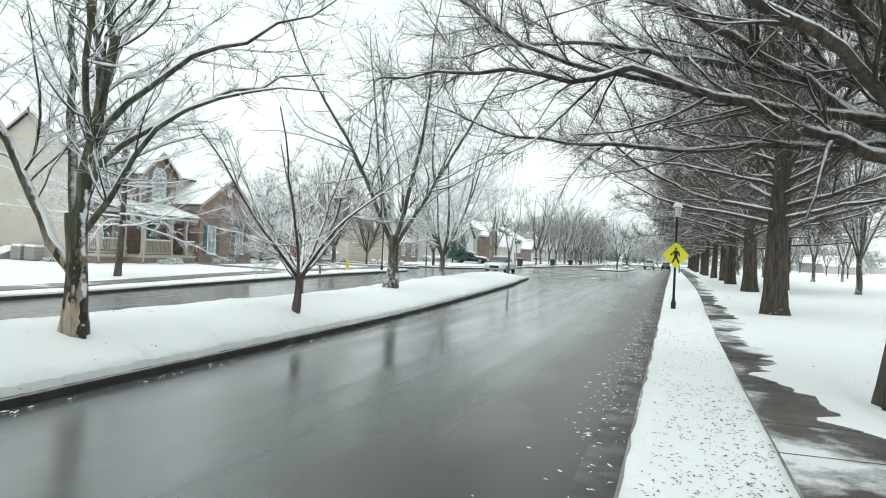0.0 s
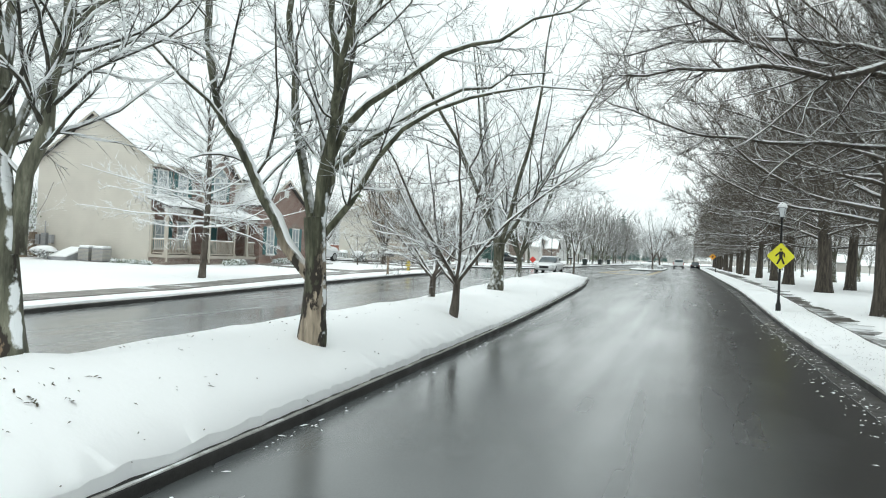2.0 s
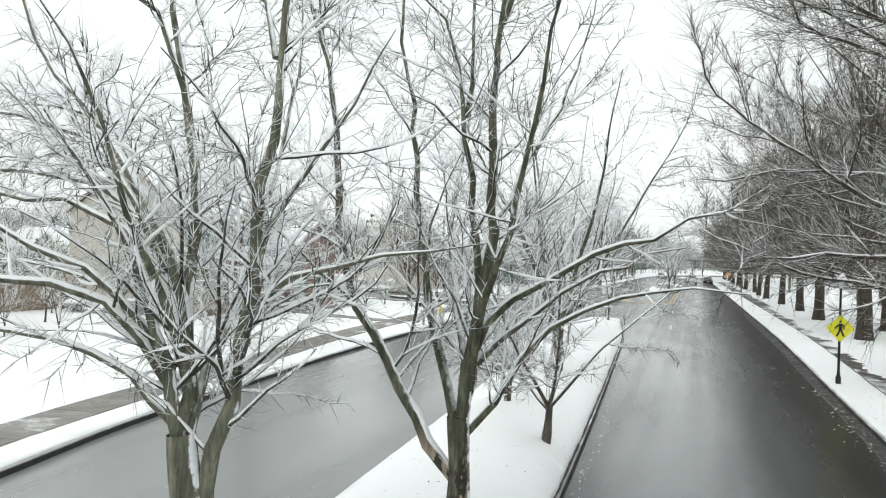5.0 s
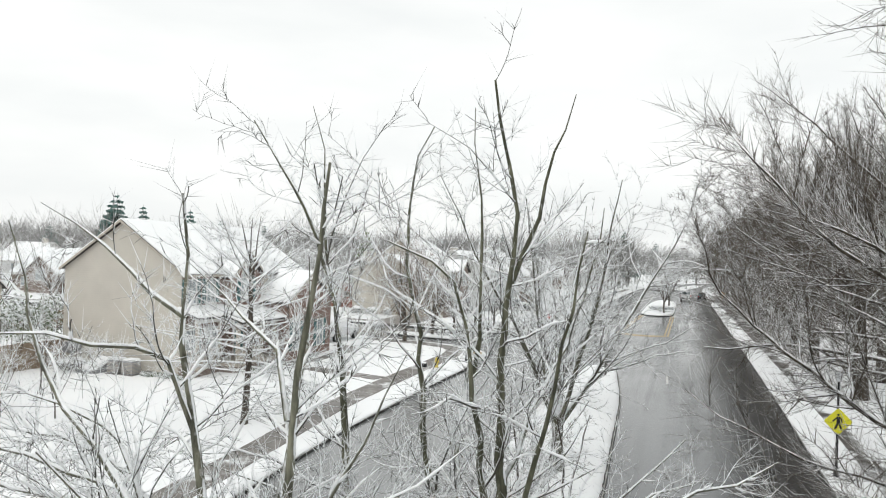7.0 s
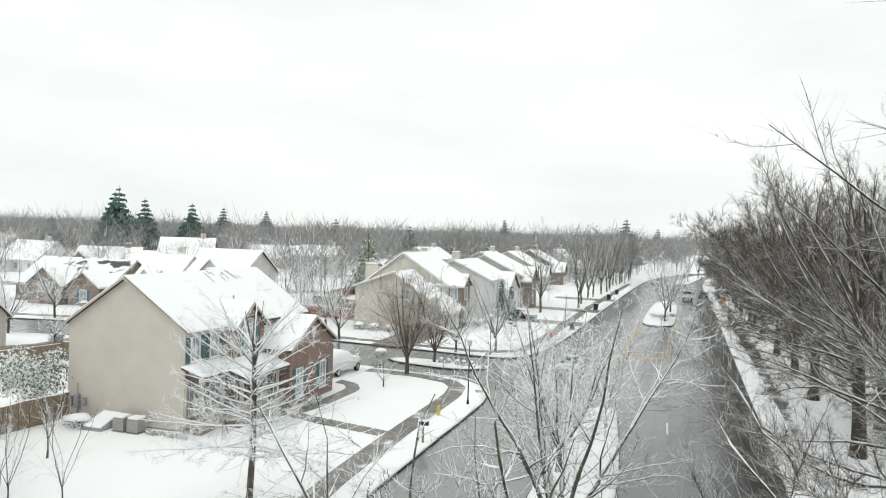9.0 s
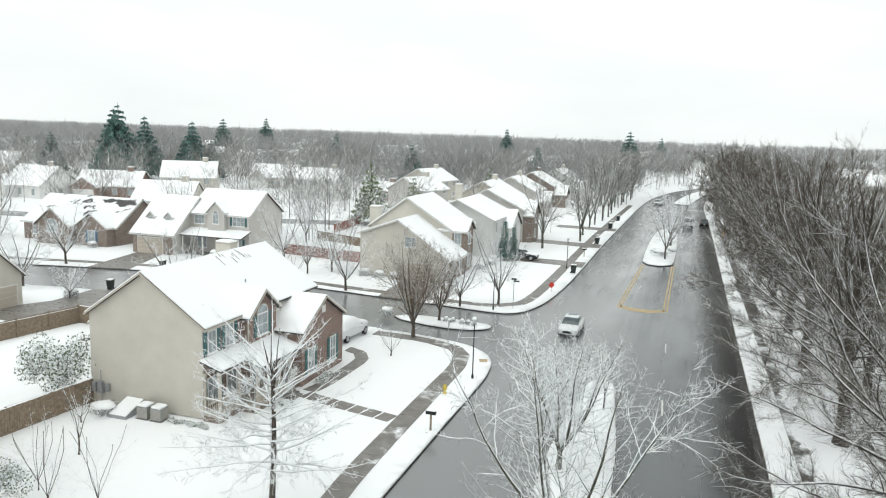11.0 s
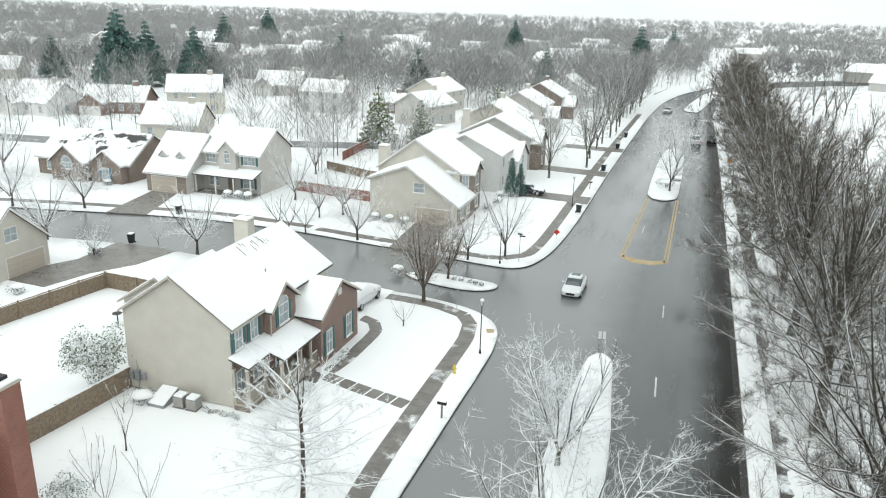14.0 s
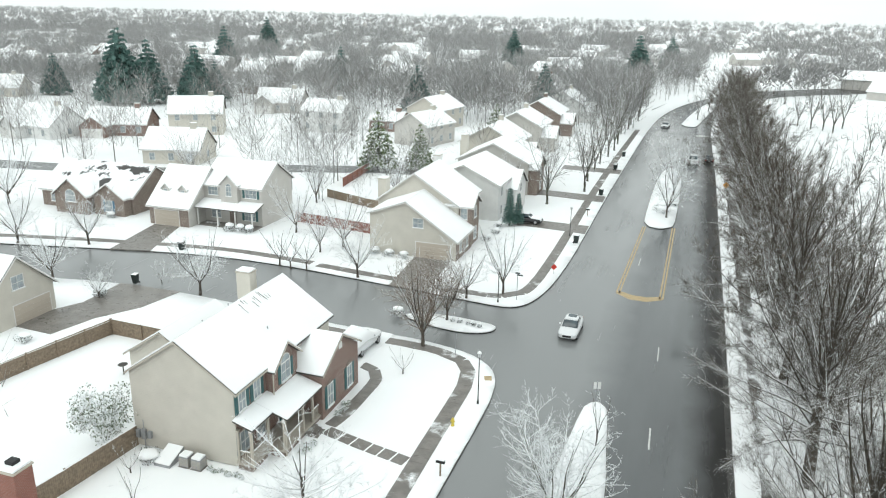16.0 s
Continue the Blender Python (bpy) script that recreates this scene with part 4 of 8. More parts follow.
for i in range(5):
    v, h, w = 0.1 + 0.4 * i, 0.26 * ((i * 3) % 5) - 0.5, 0.35 * ((i * 2) % 5)
    arcs.append((uvz([(-0.38, 0.15 * v, 3.3), (-0.75, 0.4 * v, 3.85 + 0.4 * h), (-1.3, 0.8 * v, 4.3 + 0.8 * h), (-2.1 - 0.3 * w, 1.2 * v, 4.5 + h), (-2.9 - 0.6 * w, 1.5 * v, 4.45 + h), (-3.5 - w, 1.7 * v, 4.1 + h)]), 0.034))
tree_n = vase_tree("maple_tree", at(-9.44, 5.85, 0.36, 0), 23, 8.2, 1.8, 0.15, 0, 1.0, "bare median maple with snow-laden limbs and a scarred foot", (M["bark_scar"], M["bark_twig"]), 0.95, [
    (uvz([(-0.1, 0, 1.5), (-0.17, -0.05, 2.1), (-0.28, -0.1, 2.45), (-0.37, -0.18, 2.78), (-0.45, -0.24, 3.15), (-0.53, -0.3, 3.5), (-0.8, -0.4, 4.0), (-1.2, -0.5, 4.6)]), 0.075),
    (uvz([(-0.1, 0, 1.5), (-0.15, 0.05, 2.2), (-0.17, 0.12, 2.6), (-0.17, 0.18, 3.05), (-0.16, 0.25, 3.6), (-0.2, 0.3, 4.2), (-0.33, 0.4, 4.85), (-0.41, 0.5, 5.3), (-0.53, 0.55, 5.85), (-0.6, 0.65, 6.2), (-0.59, 0.72, 6.7), (-0.68, 0.8, 7.3)]), 0.085),
    (uvz([(-0.6, 0.65, 6.1), (-0.85, 0.75, 6.35), (-1.15, 0.8, 6.58), (-1.46, 0.85, 6.78), (-2.1, 0.9, 7.2)]), 0.03),
    (uvz([(-0.16, 0.1, 2.45), (-0.22, 0.1, 3.0), (-0.37, 0.13, 3.45), (-0.6, 0.2, 3.9), (-0.8, 0.3, 4.25), (-1.05, 0.42, 4.55), (-1.37, 0.54, 4.85), (-1.7, 0.66, 5.15), (-2.0, 0.8, 5.6), (-2.3, 0.9, 6.4), (-2.5, 1.0, 7.0)]), 0.062),
    (uvz([(0.03, 0, 0.95), (0.14, 0, 1.69), (0.27, 0, 2.11), (0.33, 0, 2.55), (0.44, 0, 3.2), (0.5, 0, 3.75), (0.5, 0, 4.1), (0.56, 0, 4.5), (0.63, -0.03, 5.2), (0.67, -0.05, 5.7), (0.75, -0.07, 6.25), (0.82, -0.08, 6.8), (0.92, -0.1, 7.6)]), 0.088),
    (uvz([(0.31, 0, 2.4), (0.38, -0.03, 2.7), (0.52, -0.1, 3.02), (0.86, -0.17, 3.27), (1.22, -0.25, 3.38), (1.63, -0.33, 3.5), (2.07, -0.42, 3.53), (2.6, -0.5, 3.6)]), 0.042),
    (uvz([(0.31, 0.0, 2.35), (0.34, 0.1, 2.6), (0.4, 0.26, 2.78), (0.58, 0.42, 2.96), (0.87, 0.58, 3.15), (1.18, 0.74, 3.25), (1.6, 0.9, 3.47)]), 0.034),
    (uvz([(-0.15, 0, 1.9), (-0.4, 0.06, 2.12), (-0.7, 0.12, 2.3), (-1.04, 0.18, 2.47), (-1.4, 0.24, 2.62), (-1.9, 0.3, 2.66), (-2.7, 0.4, 2.75), (-3.5, 0.5, 3.0)]), 0.045),
    (uvz([(-0.25, -0.05, 2.25), (-0.51, -0.17, 2.67), (-0.77, -0.35, 2.98), (-1.12, -0.52, 3.18), (-1.7, -0.7, 3.22), (-2.5, -0.9, 3.3), (-3.4, -1.0, 3.6)]), 0.046),
    (uvz([(-0.12, 0.05, 1.75), (-0.4, 0.35, 2.2), (-0.9, 0.8, 2.75), (-1.6, 1.25, 3.15), (-2.5, 1.6, 3.3), (-3.5, 1.9, 3.2)]), 0.042),
    (uvz([(-0.16, 0.0, 2.2), (-0.5, -0.1, 2.75), (-1.0, -0.2, 3.3), (-1.8, -0.25, 3.7), (-2.7, -0.2, 3.8), (-3.6, -0.1, 3.7)]), 0.042),
    (uvz([(-0.14, 0.05, 2.0), (-0.35, 0.5, 2.7), (-0.8, 1.1, 3.4), (-1.5, 1.8, 3.9), (-2.4, 2.4, 4.1)]), 0.04),
    (uvz([(0.63, 0, 5.25), (0.42, 0.23, 5.83), (0.1, 0.45, 6.12), (-0.2, 0.68, 6.35), (-0.65, 0.9, 6.6)]), 0.03),
    (uvz([(-0.35, 0.4, 5.0), (-0.57, 0.24, 5.7), (-0.82, 0.08, 5.9), (-1.12, -0.08, 5.93), (-1.5, -0.24, 5.97), (-2.2, -0.4, 6.0)]), 0.032),
    (uvz([(-0.08, 0, 1.4), (-0.04, 0.15, 2.1), (0.15, 0.8, 3.1), (0.3, 1.5, 4.3), (0.4, 2.0, 5.6), (0.4, 2.3, 6.7)]), 0.055),
    (uvz([(-0.15, 0.08, 2.3), (-0.2, -0.1, 2.75), (-0.3, -0.7, 3.5), (-0.5, -1.2, 4.5), (-0.8, -1.6, 5.4)]), 0.048),
    (uvz([(0.47, 0, 3.4), (0.56, 0.06, 3.75), (0.85, 0.3, 4.3), (1.25, 0.5, 5.0), (1.6, 0.7, 5.8)]), 0.036)] + arcs, count=7500, twig_r=0.0055, lean=(-0.1, -0.03), side=2.1)
tree_c = vase_tree("maple_tree", at(-9.31, 24.6, 0.45, 40), 37, 9.8, 1.6, 0.2, 6, 0.5, "tall bare median maple with upright snowy limbs", (M["bark"], M["bark_twig"]), 0.85, twig_r=0.008, count=4800)
tree_d = vase_tree("maple_tree", at(-11.0, 35.8, 0.3, 100, 0.9), 41, 8.4, 1.3, 0.16, 11, 0.72, "bare spreading median tree coated in snow", (M["bark"], M["bark_frost"]), 0.9, twig_r=0.011, count=5500)
tree_e = vase_tree("young_tree", at(-9.75, 45.2, 0.3, 10), 43, 4.4, 1.5, 0.06, 4, 0.5, "slim young bare tree on the median", (M["bark_small"], M["bark_frost"]), 0.6, fine=False, twig_r=0.01)
copy_thing(tree_e, at(-35.1, 28.9, None, 60, 0.8))
tree_b = vase_tree("ornamental_tree", at(-7.92, 15.36, 0.3, 15), 51, 4.1, 0.7, 0.075, 6, 1.25, "small dark multi-limbed bare tree on the median", (M["bark_small"], M["bark_small"]), 0.95, twig_r=0.006, count=2600)
tree_b2 = vase_tree("ornamental_tree", at(-9.45, 18.43, 0.3, 75), 53, 4.2, 0.6, 0.08, 6, 1.2, "small forked bare tree on the median", (M["bark_small"], M["bark_small"]), 0.95, twig_r=0.006, count=2600)

# the row of oaks beside the park walk
oak_hi = [oak("oak_tree", at(2.92, 12.2, None, 0), 61, 16.8, 0.43, "big dark bare oak with level snow-edged limbs", 1.0, 8.6, "oaks along the walk", 38000, 0.0055, long=0.75, limbs=[
    ([(0, 0, 3.3), (-1.5, -0.4, 3.7), (-3.4, -0.9, 4.15), (-5.4, -1.2, 4.3), (-7.2, -1.3, 4.2)], 0.105),
    ([(0, 0, 3.6), (-1.6, 0.2, 4.5), (-3.4, 0.3, 5.6), (-5.2, 0.2, 6.9), (-7.2, 0.4, 8.3)], 0.105),
    ([(0, 0, 4.6), (-1.4, -0.8, 5.4), (-3.2, -1.7, 6.2), (-5.2, -2.2, 7.0), (-7.0, -2.4, 7.9)], 0.1),
    ([(0, 0, 3.5), (-1.2, -1.4, 3.9), (-2.8, -2.9, 4.7), (-4.6, -4.0, 5.4), (-6.4, -4.6, 5.6)], 0.11),
    ([(0, 0, 4.2), (-1.7, 1.0, 4.6), (-3.8, 2.2, 5.3), (-6.0, 3.0, 5.7), (-8.0, 3.3, 5.6)], 0.11),
    ([(0, 0, 5.4), (-1.5, -0.1, 6.9), (-3.2, -0.3, 8.4), (-4.8, -0.6, 10.2)], 0.09),
    ([(0, 0, 3.8), (-2, 0, 4.2), (-4.5, 0, 4.9), (-6.5, 0.1, 5.9), (-7.6, 0.5, 6.8), (-8.3, 0.8, 8.0)], 0.08),
    ([(0, 0, 4.6), (-2, -0.5, 5.3), (-4.5, -1.1, 6.3), (-6.3, -1.4, 7.2), (-7.4, -1.4, 8.2), (-8.0, -1.3, 9.3)], 0.08),
    ([(0, 0, 3.4), (-2, 0.9, 3.6), (-5, 2.0, 3.9), (-7.2, 2.5, 4.4), (-8.2, 2.6, 5.0)], 0.075),
    ([(0, 0, 5.0), (-2, 0.5, 5.9), (-4.5, 0.8, 6.9), (-6.2, 0.9, 7.6), (-7.0, 1.0, 8.3), (-7.8, 1.0, 9.6)], 0.075)]),
          oak("oak_tree", at(3.2, 29.4, None, 30), 67, 17.4, 0.43, "big dark bare oak with tiers of snowy limbs", 1.0, 9.7, "oaks along the walk", 36000, 0.006, long=0.8)]
copy_thing(oak_hi[1], at(3.7, 45.8, None, 160, 0.98))
copy_thing(oak_hi[1], at(2.6, -4.5, None, 200))
oak_lo = [oak("oak_tree", at(3.8, 61.5, None, 70), 71, 17.0, 0.38, "dark bare oak in the row along the walk", 0.62, 8.9, "oaks along the walk", 23000, 0.011, 40, (8, 5, 4, 3), 1.0),
          oak("oak_tree", at(4.1, 73.0, None, 10), 73, 16.6, 0.36, "dark bare oak in the row along the walk", 0.62, 8.9, "oaks along the walk", 23000, 0.011, 60, (8, 5, 4, 3), 1.0)]
oak_far = oak("oak_tree", at(3.9, 84.5, None, 70), 75, 16.6, 0.34, "dark bare oak far along the walk", 0.3, 8.2, "oaks along the walk", 10000, 0.016, 0, (6, 4, 3, 3), 1.2)
rng = random.Random(8)
copy_thing(oak_lo[0], at(6.6, 53.5, None, 200, 0.92))
for i, y in enumerate(range(96, 262, 12)):
    bend = max(0, y - 225) * 0.12
    copy_thing(oak_far, at(3.8 + rng.uniform(-.4, .4) + bend, y + rng.uniform(-1.5, 1.5), None, rng.uniform(0, 360), rng.uniform(0.88, 1.02)))

# front yard tree
yard_tree = pin_oak("yard_tree", at(-22.6, 27.2, None, 20), 81, 8.6, 0.15, "young bare yard tree with level snow-covered limbs", (M["bark_small"], M["bark_frost"]), 0.85, 4.9, low=2.1, twig_r=0.012, flare=0.3, fork=0.8, lead=3)


# ---- houses ----
def fbox(bm, face, plane, a0, a1, o0, o1, z0, z1, bevel=0.0):
    """A block on a facade: a along it, o outwards from the plane."""
    s = -1 if face[0] == '-' else 1
    lo, hi = sorted((plane + s * o0, plane + s * o1))
    if face[1] == 'y':
        return box(bm, a0, a1, lo, hi, z0, z1, bevel)
    return box(bm, lo, hi, a0, a1, z0, z1, bevel)


def window(root, face, plane, a, z, w, h, shutters=None, arch=False, cols=2, rows=2, trim="trim", sill_snow=True, pane="blind"):
    """A sash window: frame, panes, bars, sill, and shutters on request."""
    bm = bmesh.new()
    t = 0.07
    fbox(bm, face, plane, a - w / 2 - t, a - w / 2, -0.02, 0.06, z, z + h)
    fbox(bm, face, plane, a + w / 2, a + w / 2 + t, -0.02, 0.06, z, z + h)
    fbox(bm, face, plane, a - w / 2 - t, a + w / 2 + t, -0.02, 0.065, z + h, z + h + t)
    frame_ob = part("window", bm, M[trim], root)
    bm = bmesh.new()
    fbox(bm, face, plane, a - w / 2 + 0.002, a + w / 2 - 0.002, -0.01, 0.014, z + 0.002, z + h - 0.002)
    part("pane", bm, M[pane], frame_ob)
    bm = bmesh.new()
    for i in range(1, cols):
        x = a - w / 2 + w * i / cols
        fbox(bm, face, plane, x - 0.014, x + 0.014, 0.015, 0.035, z, z + h)
    for i in range(1, rows):
        y = z + h * i / rows
        fbox(bm, face, plane, a - w / 2, a + w / 2, 0.015, 0.04, y - 0.02, y + 0.02)
    if len(bm.verts):
        part("glazing_bar", bm, M[trim], frame_ob)
    bm = bmesh.new()
    fbox(bm, face, plane, a - w / 2 - 0.12, a + w / 2 + 0.12, -0.02, 0.12, z - 0.08, z - 0.004)
    part("sill", bm, M[trim], frame_ob)
    if sill_snow:
        bm = bmesh.new()
        fbox(bm, face, plane, a - w / 2 - 0.1, a + w / 2 + 0.1, 0.02, 0.13, z - 0.002, z + 0.05, 0.015)
        part("sill_snow", bm, M["snow"], frame_ob)
    if arch:
        bm = bmesh.new()
        s = -1 if face[0] == '-' else 1
        n = 12
        outer = [(a + (w / 2 + t) * math.cos(math.pi * i / n), z + h + t + (w / 2) * math.sin(math.pi * i / n)) for i in range(n + 1)]
        p0, p1 = sorted((plane - s * 0.02, plane + s * 0.05))
        prism(bm, outer, face[1], p0, p1)
        part("arch_frame", bm, M[trim], frame_ob)
        bm = bmesh.new()
        inner = [(a + (w / 2 - 0.02) * math.cos(math.pi * i / n), z + h + t + 0.03 + (w / 2 - 0.08) * math.sin(math.pi * i / n)) for i in range(n + 1)]
        p0, p1 = sorted((plane + s * 0.03, plane + s * 0.058))
        prism(bm, inner, face[1], p0, p1)
        part("arch_pane", bm, M[pane], frame_ob)
    if shutters:
        for sgn in (-1, 1):
            bm = bmesh.new()
            c = a + sgn * (w / 2 + t + 0.2)
            fbox(bm, face, plane, c - 0.17, c + 0.17, -0.01, 0.045, z - 0.02, z + h + 0.05)
            for k in range(int(h / 0.14)):
                zz = z + 0.06 + k * 0.14
                fbox(bm, face, plane, c - 0.12, c + 0.12, 0.04, 0.06, zz, zz + 0.07)
            part("shutter", bm, M[shutters], root)
    return frame_ob


def garage_door(root, face, plane, a0, a1, z0, z1, material="garage"):
    door = part("garage_door", (lambda b: (fbox(b, face, plane, a0 - 0.1, a1 + 0.1, -0.03, 0.02, z0, z1 + 0.1), b)[1])(bmesh.new()), M["trim"], root)
    n = 4
    for k in range(n):
        bm = bmesh.new()
        zz = z0 + (z1 - z0) * k / n
        fbox(bm, face, plane, a0, a1, 0.0, 0.045, zz + 0.012, zz + (z1 - z0) / n - 0.012)
        part("panel", bm, M[material], door)


def roof_plane(root, pts, snow=0.13, bare=None, th=0.1):
    """One slope of a roof: a dark boarded slab with a snow blanket over it. pts: the four corners of its top."""
    def slab(dz0, dz1, grow):
        bm = bmesh.new()
        c = sum((Vector(p) for p in pts), Vector()) / len(pts)
        P = [c + (Vector(p) - c) * grow for p in pts]
        nx = 7
        if len(P) == 4:
            grid_hi, grid_lo = [], []
            for i in range(nx + 1):
                for j in range(nx + 1):
                    u, v = i / nx, j / nx
                    q = (P[0] * (1 - u) + P[1] * u) * (1 - v) + (P[3] * (1 - u) + P[2] * u) * v
                    edge = i in (0, nx) or j in (0, nx)
                    w = 0.02 * noise.noise(q * 0.6) - (0.03 if edge and dz1 > 0.05 else 0)
                    grid_hi.append(bm.verts.new(q + Vector((0, 0, dz1 + (w if dz1 > 0.05 else 0)))))
                    grid_lo.append(bm.verts.new(q + Vector((0, 0, dz0))))
            k = nx + 1
            for i in range(nx):
                for j in range(nx):
                    a = i * k + j
                    bm.faces.new((grid_hi[a], grid_hi[a + 1], grid_hi[a + k + 1], grid_hi[a + k]))
                    bm.faces.new((grid_lo[a], grid_lo[a + k], grid_lo[a + k + 1], grid_lo[a + 1]))
            ring = [j for j in range(k)] + [i * k + nx for i in range(1, k)] + [nx * k + j for j in range(nx - 1, -1, -1)] + [i * k for i in range(nx - 1, 0, -1)]
            for a, b in zip(ring, ring[1:] + ring[:1]):
                bm.faces.new((grid_hi[a], grid_lo[a], grid_lo[b], grid_hi[b]))
        else:
            hi = [bm.verts.new(p + Vector((0, 0, dz1))) for p in P]
            lo = [bm.verts.new(p + Vector((0, 0, dz0))) for p in P]
            bm.faces.new(hi)
            bm.faces.new(lo[::-1])
            for i in range(len(P)):
                bm.faces.new((hi[i], lo[i], lo[(i + 1) % len(P)], hi[(i + 1) % len(P)]))
        bmesh.ops.recalc_face_normals(bm, faces=bm.faces[:])
        return bm
    r = part("roof", slab(-th, 0.0, 1.0), M["shingle"], root)
    r.data.materials[0] = M["shingle"]
    if snow:
        part("snow_cover", slab(0.004, snow, 0.992), M["melting" if bare else "snow"], r, smooth=False)
    return r


def fascia(root, p, q, material="trim"):
    bm = bmesh.new()
    p, q = Vector(p), Vector(q)
    d = (q - p)
    flat = Vector((d.x, d.y, 0))
    n = Vector((-d.y, d.x, 0)).normalized() * 0.02 if flat.length > 0.01 else Vector((0.02, 0, 0))
    vs = []
    for c in (p, q):
        for sgn in (-1, 1):
            for dz in (-0.15, -0.015):
                vs.append(bm.verts.new(c + n * sgn + Vector((0, 0, dz))))
    bmesh.ops.convex_hull(bm, input=vs)
    part("fascia", bm, M[material], root)


def gable_block(root, x0, x1, y0, y1, z0, eave, ridge, axis, wall, over=0.35, snow=0.13, ridge_at=None, eave2=None, trim="trim", bare=None):
    """Walls with a gable roof. axis: the ridge's direction. ridge_at: the ridge's place across it; eave2: the other eave's height."""
    eave2 = eave if eave2 is None else eave2
    bm = bmesh.new()
    if axis == 'y':
        mid = (x0 + x1) / 2 if ridge_at is None else ridge_at
        prism(bm, [(x0, z0), (x1, z0), (x1, eave2), (mid, ridge), (x0, eave)], 'y', y0, y1)
    else:
        mid = (y0 + y1) / 2 if ridge_at is None else ridge_at
        prism(bm, [(y0, z0), (y1, z0), (y1, eave2), (mid, ridge), (y0, eave)], 'x', x0, x1)
    part("wall", bm, M[wall], root)
    up = 0.11
    if axis == 'y':
        sa, sb = (ridge - eave) / (mid - x0), (ridge - eave2) / (x1 - mid)
        a0, a1 = y0 - over, y1 + over
        L, R = (x0 - over, eave - sa * over + up), (x1 + over, eave2 - sb * over + up)
        T = (mid, ridge + up)
        roof_plane(root, [(L[0], a0, L[1]), (T[0], a0, T[1]), (T[0], a1, T[1]), (L[0], a1, L[1])], snow, bare)
        roof_plane(root, [(T[0] + 0.004, a0, T[1]), (R[0], a0, R[1]), (R[0], a1, R[1]), (T[0] + 0.004, a1, T[1])], snow, bare)
        for a in (a0 - 0.02, a1 + 0.02):
            fascia(root, (L[0], a, L[1]), (T[0], a, T[1]), trim)
            fascia(root, (T[0], a, T[1]), (R[0], a, R[1]), trim)
        fascia(root, (R[0] + 0.02, a0, R[1]), (R[0] + 0.02, a1, R[1]), trim)
        fascia(root, (L[0] - 0.02, a0, L[1]), (L[0] - 0.02, a1, L[1]), trim)
    else:
        sa, sb = (ridge - eave) / (mid - y0), (ridge - eave2) / (y1 - mid)
        a0, a1 = x0 - over, x1 + over
        L, R = (y0 - over, eave - sa * over + up), (y1 + over, eave2 - sb * over + up)
        T = (mid, ridge + up)
        roof_plane(root, [(a0, L[0], L[1]), (a1, L[0], L[1]), (a1, T[0], T[1]), (a0, T[0], T[1])], snow, bare)
        roof_plane(root, [(a0, T[0] + 0.004, T[1]), (a1, T[0] + 0.004, T[1]), (a1, R[0], R[1]), (a0, R[0], R[1])], snow, bare)
        for a in (a0 - 0.02, a1 + 0.02):
            fascia(root, (a, L[0], L[1]), (a, T[0], T[1]), trim)
            fascia(root, (a, T[0], T[1]), (a, R[0], R[1]), trim)
        fascia(root, (a0, L[0] - 0.02, L[1]), (a1, L[0] - 0.02, L[1]), trim)


def chimney(root, x, y, z0, z1, w=1.1, d=0.8, material="siding", snow=True):
    c = part("chimney", boxed(x - w / 2, x + w / 2, y - d / 2, y + d / 2, z0, z1, 0.02), M[material], root)
    part("chimney_cap", boxed(x - w / 2 - 0.06, x + w / 2 + 0.06, y - d / 2 - 0.06, y + d / 2 + 0.06, z1 + 0.003, z1 + 0.1, 0.02), M["trim_tan"], c)
    if snow:
        part("chimney_snow", boxed(x - w / 2, x + w / 2, y - d / 2, y + d / 2, z1 + 0.104, z1 + 0.25, 0.05), M["snow"], c)


def railing(root, p, q, z0, h=0.85):
    """A baluster railing between two posts: two rails and thin balusters."""
    p, q = Vector((*p, 0)), Vector((*q, 0))
    d = q - p
    n = max(2, int(d.length / 0.12))
    rail = bmesh.new()
    ang = math.atan2(d.y, d.x)
    vs = box(rail, 0, d.length, -0.03, 0.03, z0 + h - 0.03, z0 + h + 0.03)
    bmesh.ops.transform(rail, matrix=Matrix.Translation(p) @ Matrix.Rotation(ang, 4, 'Z'), verts=vs)
    r = part("railing", rail, M["trim_tan"], root)
    low_rail = bmesh.new()
    vs = box(low_rail, 0, d.length, -0.03, 0.03, z0 + 0.07, z0 + 0.13)
    bmesh.ops.transform(low_rail, matrix=Matrix.Translation(p) @ Matrix.Rotation(ang, 4, 'Z'), verts=vs)
    part("bottom_rail", low_rail, M["trim_tan"], r)
    for i in range(1, n):
        b = bmesh.new()
        c = p + d * (i / n)
        box(b, c.x - 0.017, c.x + 0.017, c.y - 0.017, c.y + 0.017, z0 + 0.132, z0 + h - 0.032)
        part("baluster", b, M["trim_tan"], r)
    s = bmesh.new()
    vs = box(s, 0.05, d.length - 0.05, -0.035, 0.035, z0 + h + 0.032, z0 + h + 0.07)
    bmesh.ops.transform(s, matrix=Matrix.Translation(p) @ Matrix.Rotation(ang, 4, 'Z'), verts=vs)
    part("rail_snow", s, M["snow"], r)


G = 0.12
